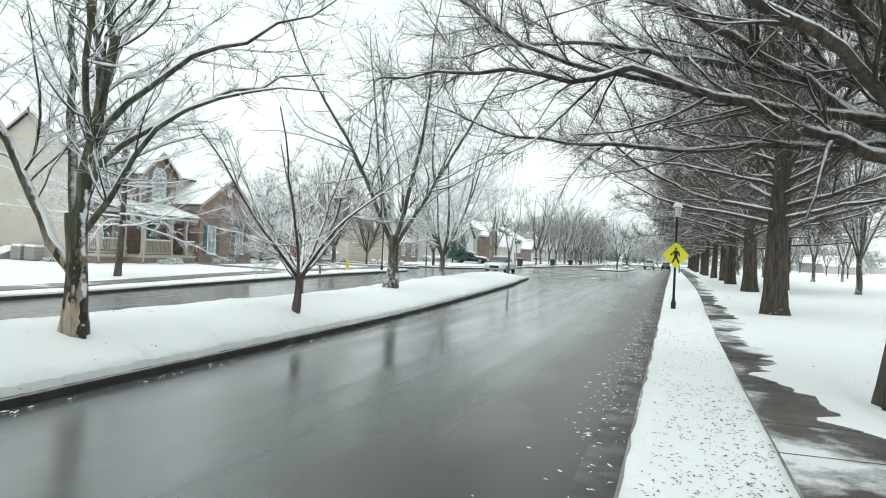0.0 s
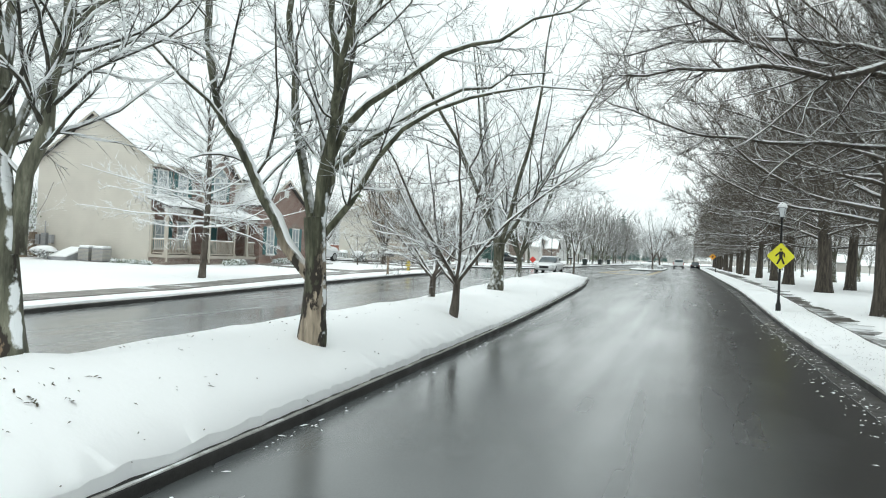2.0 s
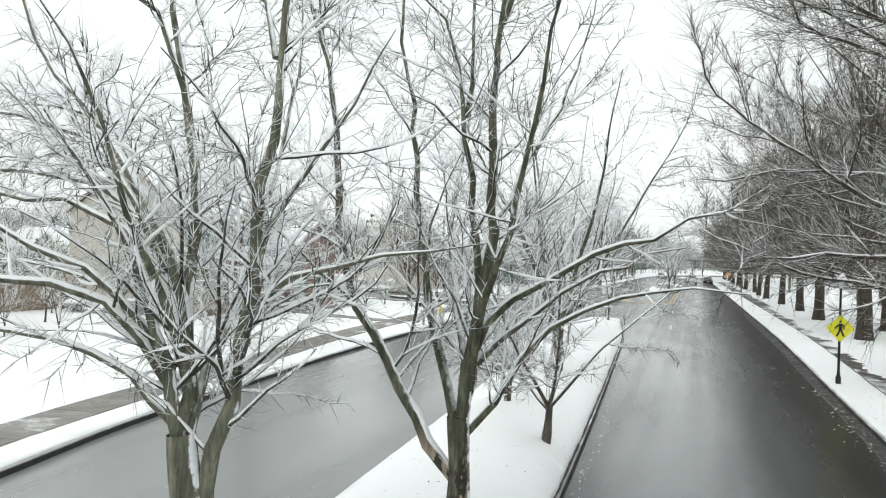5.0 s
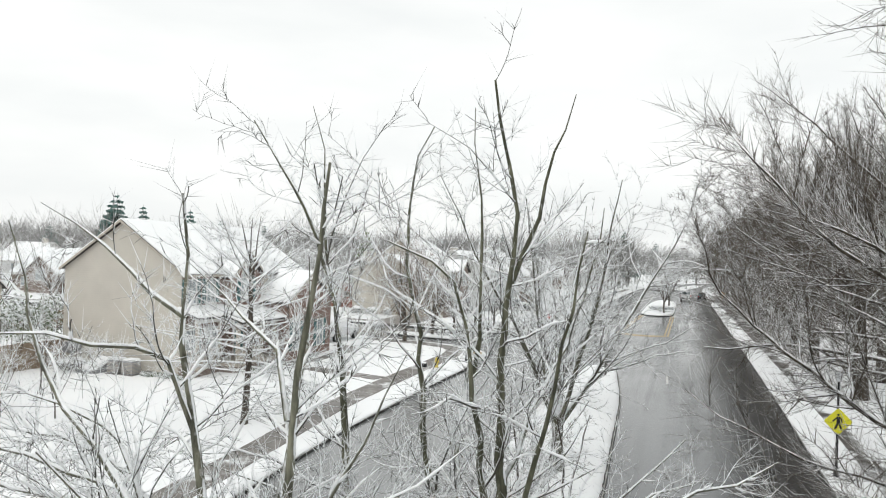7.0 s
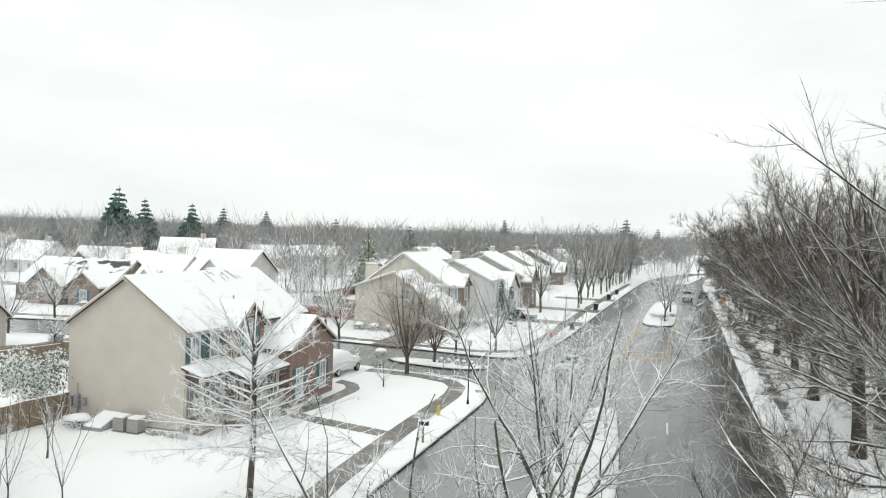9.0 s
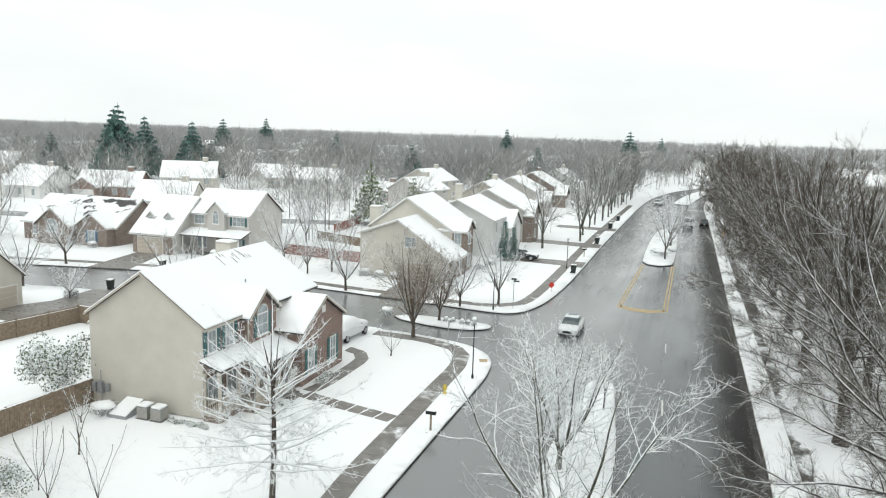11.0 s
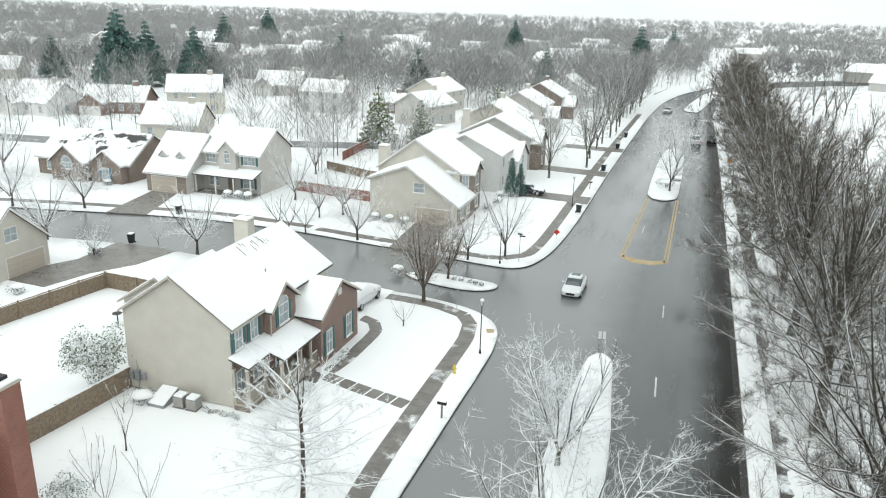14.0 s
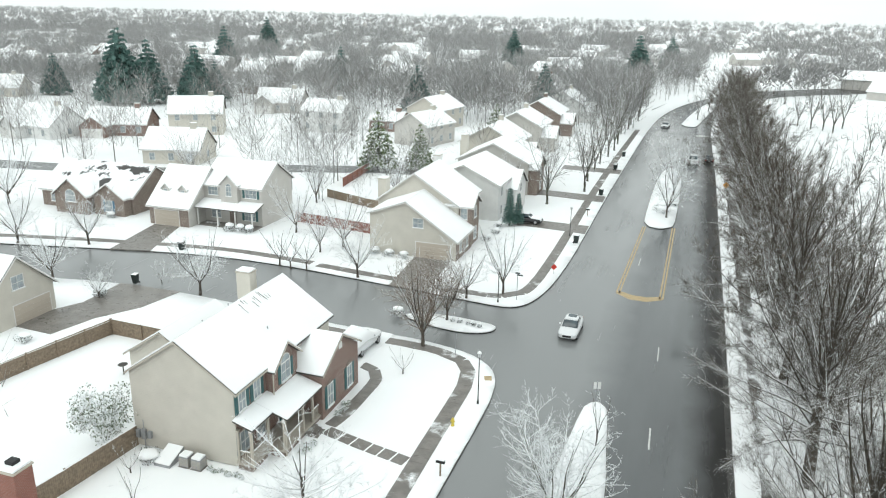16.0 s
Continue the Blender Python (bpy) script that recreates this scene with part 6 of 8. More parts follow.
slab_walk("sidewalk", [(-16.2, -12), (-17.4, 0), (-18.4, 10), (-19.3, 16), (-20.1, 24), (-20.75, 31), (-20.9, 38), (-20.95, 46), (-21.05, 51), (-21.5, 53.6), (-22.6, 55.3), (-24.8, 56.3), (-28, 56.8), (-34, 57.0), (-48, 58.2)], 1.25, 1.5, "walk", "wet brown-grey concrete sidewalk cleared of snow")
slab_walk("sidewalk", [(1.4, -8), (1.35, 10), (1.45, 25), (1.6, 45), (1.6, 80), (1.5, 130), (1.3, 180)], 1.25, 1.5, "walk_snowy", "concrete sidewalk half covered in thin snow")
drift = bmesh.new()
prev = None
for i in range(330):
    y = 9.6 + i * 0.2
    w = min(1.0, i / 5) * max(0.05, min(1.0, 0.56 + 0.5 * noise.noise((y * 0.4, 4.2, 0)) + 0.4 * noise.noise((y * 1.7, 9.1, 0)) + 0.2 * noise.noise((y * 5.3, 2.1, 0))))
    x1 = 2.25 + 0.2 * min(1, max(0, (y - 20) / 30))
    cur = []
    for q in (0.0, 0.12, 0.45, 1.0):
        x = x1 - 0.2 - 1.2 * w * (1 - q) + 0.05 * noise.noise((y * 3.1, q * 5, 1.0))
        cur.append(drift.verts.new((x, y, gz(y) + 0.196 + (0.0, 0.016, 0.03, 0.02)[(0, 0.12, 0.45, 1.0).index(q)])))
    if prev:
        for k in range(3):
            drift.faces.new((prev[k], prev[k + 1], cur[k + 1], cur[k]))
    prev = cur
bmesh.ops.recalc_face_normals(drift, faces=drift.faces[:])
tagged(link("snow_drift", drift, M["lawn"], smooth=True), "thin snow blown from the lawn over the walk", "snow", kind="structure")
slab_walk("sidewalk", [(-46, 73.6), (-36, 72.4), (-27, 71.4), (-23.2, 71.6), (-21.3, 73.4), (-20.6, 78), (-20.4, 88), (-20.4, 100), (-20.4, 125), (-20.0, 160), (-19.2, 200)], 1.2, 1.5, "walk", "wet concrete sidewalk between snowy lawns")
slab_walk("sidewalk", [(-112, 63), (-88, 69.6), (-69, 73.4), (-58, 74.7), (-47, 74.0)], 1.2, 1.8, "walk", "wet concrete sidewalk across the side street")
slab_walk("front_walk", [(-30.4, 51.6), (-29.0, 51.0), (-28.2, 49.6), (-28.1, 46.5), (-28.2, 43.6), (-28.5, 41.8)], 1.0, 0.9, "walk", "curved wet front walk beside the brick wing")
slab_walk("front_walk", [(-28.6, 41.2), (-27.2, 40.8), (-24.8, 40.2), (-21.7, 39.5)], 1.05, 0.95, "walk", "stepped front walk of wet slabs with snowy joints", gap=0.16)
sheet("driveway", [(-34.8, 58.9), (-30.2, 58.3), (-30.3, 50.0), (-31.4, 49.0), (-34.4, 49.2)], 0.212, "snow", "snow-covered drive beside the brick wing")
sheet("driveway", [(-63.0, 60.35), (-55.4, 60.4), (-56.3, 55.4), (-58.6, 51.6), (-59.6, 47.2), (-63.9, 47.4), (-63.9, 51.9), (-62.6, 54.4)], 0.21, "drive", "wet brown concrete drive cleared of snow")
sheet("driveway", [(-46.6, 59.7), (-41.2, 59.2), (-41.2, 49.5), (-46.2, 49.5)], 0.21, "drive", "wet brown concrete drive behind the corner house")
sheet("driveway", [(-74.9, 80.9), (-70.9, 80.9), (-67.6, 70.8), (-72.6, 69.6)], 0.21, "drive", "wet brown concrete drive to the garage")
sheet("driveway", [(-36.4, 80.5), (-31.8, 80.5), (-31.2, 69.9), (-35.6, 70.3)], 0.21, "drive", "wet brown concrete drive to the garage")
sheet("driveway", [(-29.5, 103.2), (-18.2, 102.6), (-18.2, 98.6), (-29.5, 99.6)], 0.21, "drive", "wet concrete drive by the white house")
sheet("driveway", [(-29.0, 122.6), (-18.1, 121.6), (-18.1, 117.6), (-29.0, 118.8)], 0.21, "drive", "wet concrete drive further along")
sheet("driveway", [(-29.0, 145.6), (-17.8, 145.0), (-17.8, 141.0), (-29.0, 141.8)], 0.21, "drive", "wet concrete drive further along")

sheet("road", [(-150, 97), (-125, 101), (-108, 104), (-92, 108), (-76, 118), (-60, 124), (-49, 126), (-49, 131), (-62, 129.5), (-79, 124), (-94, 114), (-109, 109.5), (-127, 107), (-150, 104)], 0.2, "drive_dark", "wet grey back street behind the houses", "road")

# ---- road markings ----
def paint(name, outline, material, label):
    bm = bmesh.new()
    hi = [bm.verts.new((x, y, gz(y) + 0.008)) for x, y in outline]
    lo = [bm.verts.new((x, y, gz(y) - 0.01)) for x, y in outline]
    bm.faces.new(hi)
    for i in range(len(hi)):
        bm.faces.new((lo[i], lo[(i + 1) % len(hi)], hi[(i + 1) % len(hi)], hi[i]))
    bmesh.ops.recalc_face_normals(bm, faces=bm.faces[:])
    return tagged(link(name, bm, M[material]), label, "road marking", kind="structure")


for p, q in (((-11.55, 77.6), (-10.75, 106.2)), ((-6.95, 77.2), (-6.75, 107.0))):
    for off in (-0.16, 0.16):
        paint("trim", [(p[0] + off - 0.085, p[1]), (p[0] + off + 0.085, p[1]), (q[0] + off + 0.085, q[1]), (q[0] + off - 0.085, q[1])], "line_yellow", "worn yellow road line")
paint("trim", [(-11.75, 77.4), (-10.2, 76.0), (-8.4, 75.9), (-6.8, 77.1), (-7.0, 78.0), (-8.4, 77.3), (-10.0, 77.4), (-11.5, 78.3)], "line_yellow", "worn yellow painted nose on the road")
paint("trim", [(-6.29, 46.8), (-6.17, 46.8), (-6.25, 49.85), (-6.37, 49.85)], "line_white", "white lane dash")
paint("trim", [(-6.5, 61.6), (-6.4, 61.6), (-6.45, 64.6), (-6.55, 64.6)], "line_white", "faded white lane dash")
paint("trim", [(-10.2, 88), (-10.1, 88), (-10.05, 91), (-10.15, 91)], "line_white", "white lane dash")
for k in range(9):
    paint("trim", [(-4.6 + k * 0.6, 196), (-4.2 + k * 0.6, 196), (-4.2 + k * 0.6, 198.6), (-4.6 + k * 0.6, 198.6)], "line_white", "white crossing bar far down the street")


# ---- street and garden trees ----
street_a = vase_tree("street_tree", at(-23.2, 72.3, None, 0), 101, 7.4, 1.5, 0.13, 8, 0.6, "bare street tree with snowy limbs", (M["bark_small"], M["bark_frost"]), 0.6, twig_r=0.014, ridge=False, sides=6)
street_b = vase_tree("street_tree", at(-26.5, 69.6, None, 0), 103, 6.2, 1.3, 0.12, 9, 0.8, "small bare street tree with snowy limbs", (M["bark_small"], M["bark_frost"]), 0.66, twig_r=0.014, ridge=False, sides=6)
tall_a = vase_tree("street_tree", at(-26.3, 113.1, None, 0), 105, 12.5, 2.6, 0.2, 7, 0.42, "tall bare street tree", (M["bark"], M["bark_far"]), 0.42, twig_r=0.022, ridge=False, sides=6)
brush = vase_tree("pear_tree", at(-26.8, 56.9, None, 0), 107, 8.2, 1.5, 0.17, 11, 0.55, "dense brown-twigged bare tree on the corner", (M["bark_small"], M["bark_brown"]), 0.8, twig_r=0.012, ridge=False, sides=7)
copy_thing(brush, at(-26.6, 63.4, None, 70, 0.72))
rng = random.Random(77)
for x, y, s in ((-39.9, 71.4, 1.1), (-53.2, 60.9, 1.15), (-84.8, 67.4, 1.25), (-76.4, 70.2, 1.2), (-70.4, 58.4, 1.15), (-94.5, 67.0, 1.3), (-46.0, 80.5, 1.2), (-102, 82, 1.5), (-54.9, 84.5, 1.1), (-62, 56, 0.6)):
    copy_thing(street_b, at(x, y, None, rng.uniform(0, 360), s))
for x, y, s in ((-8.0, 112.0, 1.15), (-7.6, 127.0, 1.2), (-48, 78, 0.8), (-98, 70, 1.0), (-33, 116, 0.9), (-60, 100, 1.0), (-104, 78, 1.1), (-86, 104, 1.1), (-50, 108, 1.0), (-66, 98, 1.2)):
    copy_thing(street_a, at(x, y, None, rng.uniform(0, 360), s))
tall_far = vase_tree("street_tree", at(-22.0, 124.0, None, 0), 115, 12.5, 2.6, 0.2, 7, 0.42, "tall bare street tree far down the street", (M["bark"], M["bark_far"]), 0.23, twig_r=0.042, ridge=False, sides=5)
for k in range(1, 13):
    y = 124 + 8.5 * k
    copy_thing(tall_far, at(-22.2 + rng.uniform(-0.6, 0.6) + max(0, y - 190) * 0.05, y, None, rng.uniform(0, 360), rng.uniform(0.85, 1.12)))
for x, y, s in ((-4.6, 228, 0.8), (-1.5, 250, 0.8), (24.4, 222, 1.1), (29, 216, 1.0), (32.8, 226, 1.1), (33.2, 191, 0.75), (34.6, 185, 0.7), (21.6, 226, 0.8), (27, 219, 1.05),
                (10.5, 52, 0.95), (13.5, 66, 1.05), (10.0, 80, 1.0), (14.8, 94, 1.05), (20.1, 106, 0.95), (11.5, 112, 1.0), (9.5, 128, 1.0), (24, 150, 0.8), (28, 143, 0.8), (11, 150, 0.95), (19, 36, 0.9), (30, 62, 0.9)):
    copy_thing(tall_a if y < 100 else tall_far, at(x, y, None, rng.uniform(0, 360), s))
small = vase_tree("ornamental_tree", at(-26.5, 51.2, None, 0), 109, 2.5, 0.5, 0.05, 6, 0.95, "low frosted ornamental tree in the lawn", (M["bark_small"], M["bark_frost"]), 1.0, twig_r=0.009, ridge=False, sides=6)
for x, y, s in ((-38.2, 32.3, 0.8), (-48.5, 71.6, 1.7), (-50.2, 72.0, 1.9), (-46.5, 71.8, 1.6), (-59, 62, 0.8)):
    copy_thing(small, at(x, y, None, rng.uniform(0, 360), s))
sapling = vase_tree("young_tree", at(-32.2, 24.0, None, 0), 113, 4.1, 0.7, 0.034, 5, 0.42, "slim upright bare sapling in the snowy lawn", (M["bark_small"], M["bark_frost"]), 0.75, twig_r=0.005, ridge=False, sides=6, count=420, group="saplings beside the house")
for x, y, s in ((-30.1, 24.8, 0.95), (-34.0, 25.2, 0.85)):
    copy_thing(sapling, at(x, y, None, rng.uniform(0, 360), s))


# ---- evergreens and shrubs ----
def leaf_cloud(rng, centres, n, size, squash=1.0):
    """Many small leaf blades scattered in lobes. centres: (x, y, z, radius)."""
    vs, fs = [], []
    C = np.array(centres, float)
    w = C[:, 3] ** 2
    pick = rng.choice(len(C), n, p=w / w.sum())
    d = rng.normal(0, 1, (n, 3))
    d /= np.linalg.norm(d, axis=1)[:, None]
    rad = C[pick, 3] * rng.uniform(0.35, 1.0, n) ** 0.5
    pos = C[pick, :3] + d * rad[:, None] * np.array([1, 1, squash])
    a = rng.normal(0, 1, (n, 3))
    a *= (size * rng.uniform(0.6, 1.3, n) / np.linalg.norm(a, axis=1))[:, None]
    b = np.cross(a, rng.normal(0, 1, (n, 3)))
    b *= (size * 0.5 / (np.linalg.norm(b, axis=1) + 1e-9))[:, None]
    verts = np.stack([pos - a, pos + b, pos + a, pos - b], 1).reshape(-1, 3)
    faces = [(4 * i, 4 * i + 1, 4 * i + 2, 4 * i + 3) for i in range(n)]
    return verts, faces


def conifer(name, m, seed, height, radius, material, label, n=2600, tiers=11, size=0.35):
    """A spruce: a stem and tiers of drooping boughs with gaps between them."""
    rng = np.random.default_rng(seed)
    root = thing(name, m, label, "tree")
    v, f = tubes([(np.array([[0, 0, -0.2], [0.05, 0, height * 0.5], [0, 0, height]]), np.array([height * 0.02, height * 0.012, 0.03]))], 8)
    from_arrays("trunk", v, f, M["bark_oak"], root)
    lobes = []
    for k in range(tiers):
        u = (k + 0.5) / tiers
        z = height * (0.12 + 0.86 * u)
        rr = radius * (1 - u) ** 0.85 + 0.15
        nb = max(4, int(9 * (1 - u)) + 3)
        for i in range(nb):
            az = 2 * math.pi * (i + rng.uniform(-0.35, 0.35)) / nb + k
            for q in (0.35, 0.7, 1.0):
                lobes.append((math.cos(az) * rr * q, math.sin(az) * rr * q, z - rr * 0.22 * q * q, max(0.16, rr * (0.3 - 0.1 * q))))
    v, f = leaf_cloud(rng, lobes, n, size, 0.45)
    from_arrays("crown", v, f, M[material], root, False)
    return root


sp = conifer("spruce_tree", at(-170, 187), 201, 23.0, 7.4, "conifer", "tall dark green spruce dusted with snow", 7600, 13, 0.75)
for x, y, s, r in ((-177, 193, 0.95, 40), (-163, 190, 0.85, 80), (-166, 216, 0.72, 120), (-150, 205, 0.55, 200), (-205, 196, 0.6, 10), (-52, 240, 0.6, 60), (-30, 330, 0.9, 5), (-146, 190, 0.8, 70), (-184, 200, 0.7, 150), (-128, 250, 0.7, 10), (-84, 210, 0.6, 90), (-210, 300, 0.9, 30), (-100, 400, 0.9, 60), (-20, 420, 0.8, 0), (-260, 420, 1.0, 44)):
    copy_thing(sp, at(x, y, None, r, s))
pn = conifer("pine_tree", at(-60.9, 126.6), 207, 11.5, 3.4, "pine", "yellowish green pine with snow on its boughs", 4600, 10, 0.34)
for x, y, s, r in ((-53.5, 129, 0.8, 90), (-46, 156, 0.9, 140), (-30, 250, 0.9, 200)):
    copy_thing(pn, at(x, y, None, r, s))
arb = conifer("arborvitae", at(-28.9, 98.6), 211, 5.6, 0.85, "conifer", "dark columnar evergreen streaked with snow", 2600, 16, 0.13)
copy_thing(arb, at(-27.8, 99.3, None, 100, 0.85))

# frosted evergreen bush behind the fence
rng_n = np.random.default_rng(221)
bush = thing("evergreen_bush", at(-42.2, 34.6, None, 0, 1.15), "large evergreen bush white with frost", "bush")
stems = []
for i in range(9):
    az = i * 0.7
    stems.append(limb(rng_n, (0, 0, -0.1), (math.cos(az) * 0.45, math.sin(az) * 0.45, 1), 3.4, 0.035, 0.008, 8, 0.07, 0.2))
v, f = tubes(stems + spawn(rng_n, stems, 4, 45, 0.4, 0.3, 0.3, 0.1, 5, 0.5, 0.2, rmin=0.006), 4)
from_arrays("trunk", v, f, M["bark_frost"], bush)
lobes = [(P[-1][0] + rng_n.normal(0, .3), P[-1][1] + rng_n.normal(0, .3), P[-1][2] * rng_n.uniform(0.4, 1.05), rng_n.uniform(0.35, 0.7)) for P, _ in stems for _ in range(5)] + [(0, 0, 0.5, 0.8)]
v, f = leaf_cloud(rng_n, lobes, 5200, 0.085)
from_arrays("crown", v, f, M["frost_leaf"], bush, False)


def snow_lump(bm, x, y, z, rx, ry, rz, seed=0):
    r = bmesh.ops.create_icosphere(bm, subdivisions=2, radius=1.0)
    for v in r["verts"]:
        k = 1 + 0.18 * noise.noise(v.co * 1.7 + Vector((seed, seed * 2.3, 0)))
        v.co = Vector((x + v.co.x * rx * k, y + v.co.y * ry * k, z + max(-0.25, v.co.z) * rz * k))


def shrub(x, y, rx, ry, h, seed, label, name="shrub", snow=True, group="", n=700, material="shrub"):
    root = thing(name, at(x, y), label, "shrub", group)
    rng = np.random.default_rng(seed)
    lobes = [(rng.uniform(-.6, .6) * rx, rng.uniform(-.6, .6) * ry, h * rng.uniform(0.35, 0.6), min(rx, ry) * rng.uniform(0.45, 0.7)) for _ in range(8)]
    v, f = leaf_cloud(rng, lobes, n, 0.07, min(1.0, h / max(rx, ry) * 0.8))
    v[:, 2] = np.clip(v[:, 2], -0.05, h)
    from_arrays("foliage", v, f, M[material], root, False)
    if snow:
        bm = bmesh.new()
        snow_lump(bm, 0.05 * rx, 0.08 * ry, h * 0.74, rx * 0.72, ry * 0.7, h * 0.34, seed)
        part("snow_cap", bm, M["snow"], root, smooth=True)
    return root


for x, y, s in ((-25.9, 63.25, 1.0), (-25.2, 63.15, 1.0), (-24.35, 63.05, 1.0), (-23.7, 62.9, 1.0), (-23.05, 62.75, 1.0)):
    shrub(x, y, 0.26, 0.26, 0.5, int(-x * 10), "small round dark shrub capped with snow", group="shrubs on the divider", n=260)
shrub(-33.9, 23.0, 1.15, 1.1, 3.2, 4, "tall evergreen shrub loaded with snow by the chimney", snow=False, n=2600, material="frost_leaf")
shrub(-38.0, 33.7, 1.1, 0.9, 0.75, 5, "low spreading shrub under a snow cap")
shrub(-8.7, 114.3, 1.7, 1.2, 1.0, 6, "broad dark shrub under thick snow")
shrub(-8.9, 117.4, 1.4, 1.1, 0.9, 7, "broad dark shrub under thick snow")
shrub(-7.3, 119.8, 0.8, 0.7, 0.6, 8, "dark shrub dusted with snow")
for k, x in enumerate((-63.6, -62.0, -60.6)):
    shrub(x, 81.9, 0.85, 0.8, 1.1, 20 + k, "round shrub capped with snow by the porch", group="porch shrubs")
for k, (x, y) in enumerate(((-82.6, 81.2), (-30.2, 97.2), (-29.7, 94.0), (-30.0, 90.5), (-37.5, 79.6), (-39.5, 79.8), (-41.5, 80.0), (-60.5, 45.2), (-61.5, 42.5), (-62.3, 56.4), (-31.6, 62.8))):
    shrub(x, y, 0.8, 0.7, 0.9, 30 + k, "dark foundation shrub capped with snow")
for k in range(9):
    shrub(-33.6 + 0.28 * k + (0.3 if k > 3 else 0), 34.35 - 0.12 * (k % 3), 0.22, 0.2, 0.3, 50 + k, "tuft of dry grass dusted with snow", "grass_tuft", snow=False, n=120, group="tufts by the house", material="frost_leaf")
for k in range(7):
    shrub(-28.7 + 0.15 * (k % 2), 38.0 + 0.42 * k if k < 4 else 43.3 + 0.8 * (k - 4), 0.35, 0.3, 0.45, 70 + k, "low snowy plant beside the porch", "garden_plant", snow=False, n=200, group="plants by the porch", material="frost_leaf")


# ---- far woods ----
def thicket(rng, spots, spikes, material, name, label, wide=1.0, sliver=False):
    """Many bare trees of thin tapering shoots, joined."""
    V, F = [], []
    tri = np.array([[1, 0, 0], [-0.5, 0.87, 0], [-0.5, -0.87, 0]])
    base = 0
    for x, y, h in spots:
        k = spikes
        p0 = np.zeros((k, 3))
        az, u = rng.uniform(0, 2 * np.pi, k), rng.uniform(0, 1, k) ** 0.8
        p0[:, 2] = h * (0.16 + 0.56 * u)
        p0[:, :2] = rng.normal(0, h * 0.09, (k, 2))
        ln = h * rng.uniform(0.16, 0.36, k)
        out = rng.uniform(0.35, 1.5, k) * (1.15 - 0.5 * u)
        d = np.stack([np.cos(az) * out, np.sin(az) * out, np.ones(k) * 0.8], 1)
        d /= np.linalg.norm(d, axis=1)[:, None]
        far = rng.random(k) < 0.62
        p0[far] += d[far] * (ln[far] * rng.uniform(0.5, 1.1, far.sum()))[:, None]
        ln[far] *= 0.8
        p1 = p0 + d * ln[:, None]
        p0 = np.vstack([[[0, 0, -0.3]], p0])
        p1 = np.vstack([[[0, 0, h * 0.7]], p1])
        r = np.concatenate([[h * 0.009], np.where(far, 0.0032, 0.0046) * h * rng.uniform(0.7, 1.3, k) * wide])
        n = k + 1
        if sliver:
            side = np.cross(p1 - p0, rng.normal(0, 1, (n, 3)))
            side *= (r / (np.linalg.norm(side, axis=1) + 1e-9))[:, None]
            V.append(np.stack([p0 - side, p0 + side, p1], 1).reshape(-1, 3) + np.array([x, y, gz(y) + 0.1]))
            i = base + 3 * np.arange(n)
            F += [tuple(t) for t in np.stack([i, i + 1, i + 2], 1).tolist()]
            base += 3 * n
            continue
        ringv = p0[:, None, :] + tri[None] * r[:, None, None]
        v = np.concatenate([ringv, p1[:, None, :]], 1).reshape(-1, 3) + np.array([x, y, gz(y) + 0.1])
        V.append(v)
        i = base + 4 * np.arange(n)
        F += [tuple(t) for t in np.concatenate([np.stack([i, i + 1, i + 3], 1), np.stack([i + 1, i + 2, i + 3], 1), np.stack([i + 2, i, i + 3], 1)]).tolist()]
        base += 4 * n
    ob = from_arrays(name, np.concatenate(V), F, material, None, False)
    return tagged(ob, label, "woods", kind="stuff")


def clear(x, y):
    """True where no street or house stands in the way of a far tree."""
    if -19.5 < x < 5 and y < 290:
        return False
    if y < 78 and x > -110:
        return False
    for hx, hy in ((-37, 84), (-37, 92), (-36, 106), (-36, 123), (-36, 142), (-36, 164), (-36, 187), (-65, 88), (-73, 86), (-88, 87), (-145, 131), (-131, 142), (-115, 150), (-91, 166), (-78, 173), (-99, 120), (-59, 158), (-64, 182), (-118, 192), (-150, 230), (-196, 244), (-122, 280), (-215, 186)):
        if abs(x - hx) < 9 and abs(y - hy) < 9:
            return False
    if -150 < x < -49 and abs(y - np.interp(x, (-150, -125, -108, -93, -78, -61, -49), (100.5, 104, 107, 111, 121, 127, 128.5))) < 5:
        return False
    if -102 < x < -22 and 70 < y < 100:
        return False
    return True


rng_n = np.random.default_rng(301)
near, mid, far = [], [], []
roofs = np.array(suburb_spots)


def seen(x, y):
    """True where a tree would stand close in front of a far roof."""
    return bool(((np.abs(roofs[:, 0] - x) < 10) & (roofs[:, 1] - y > -6) & (roofs[:, 1] - y < 26)).any())


while len(near) < 430:
    x, y = rng_n.uniform(-260, -20), rng_n.uniform(98, 260)
    if clear(x, y) and (x < -26 or y > 200):
        near.append((x, y, rng_n.uniform(7, 14)))
while len(mid) < 2300:
    y = rng_n.uniform(190, 640)
    x = rng_n.uniform(-1.3 * y, 0.03 * y - 16)
    if clear(x, y) and not seen(x, y):
        mid.append((x, y, rng_n.uniform(8, 15)))
while len(far) < 4200:
    y = 520 * math.exp(rng_n.uniform(0, 1.45))
    x = rng_n.uniform(-1.3 * y, 0.24 * y)
    if not seen(x, y):
        far.append((x, y, rng_n.uniform(9, 16)))
for _ in range(260):
    y = rng_n.uniform(300, 700)
    far.append((rng_n.uniform(0.06 * y, 0.22 * y) if y > 420 else rng_n.uniform(-12, 8) + (y - 262) * 0.5, y, rng_n.uniform(8, 14)))
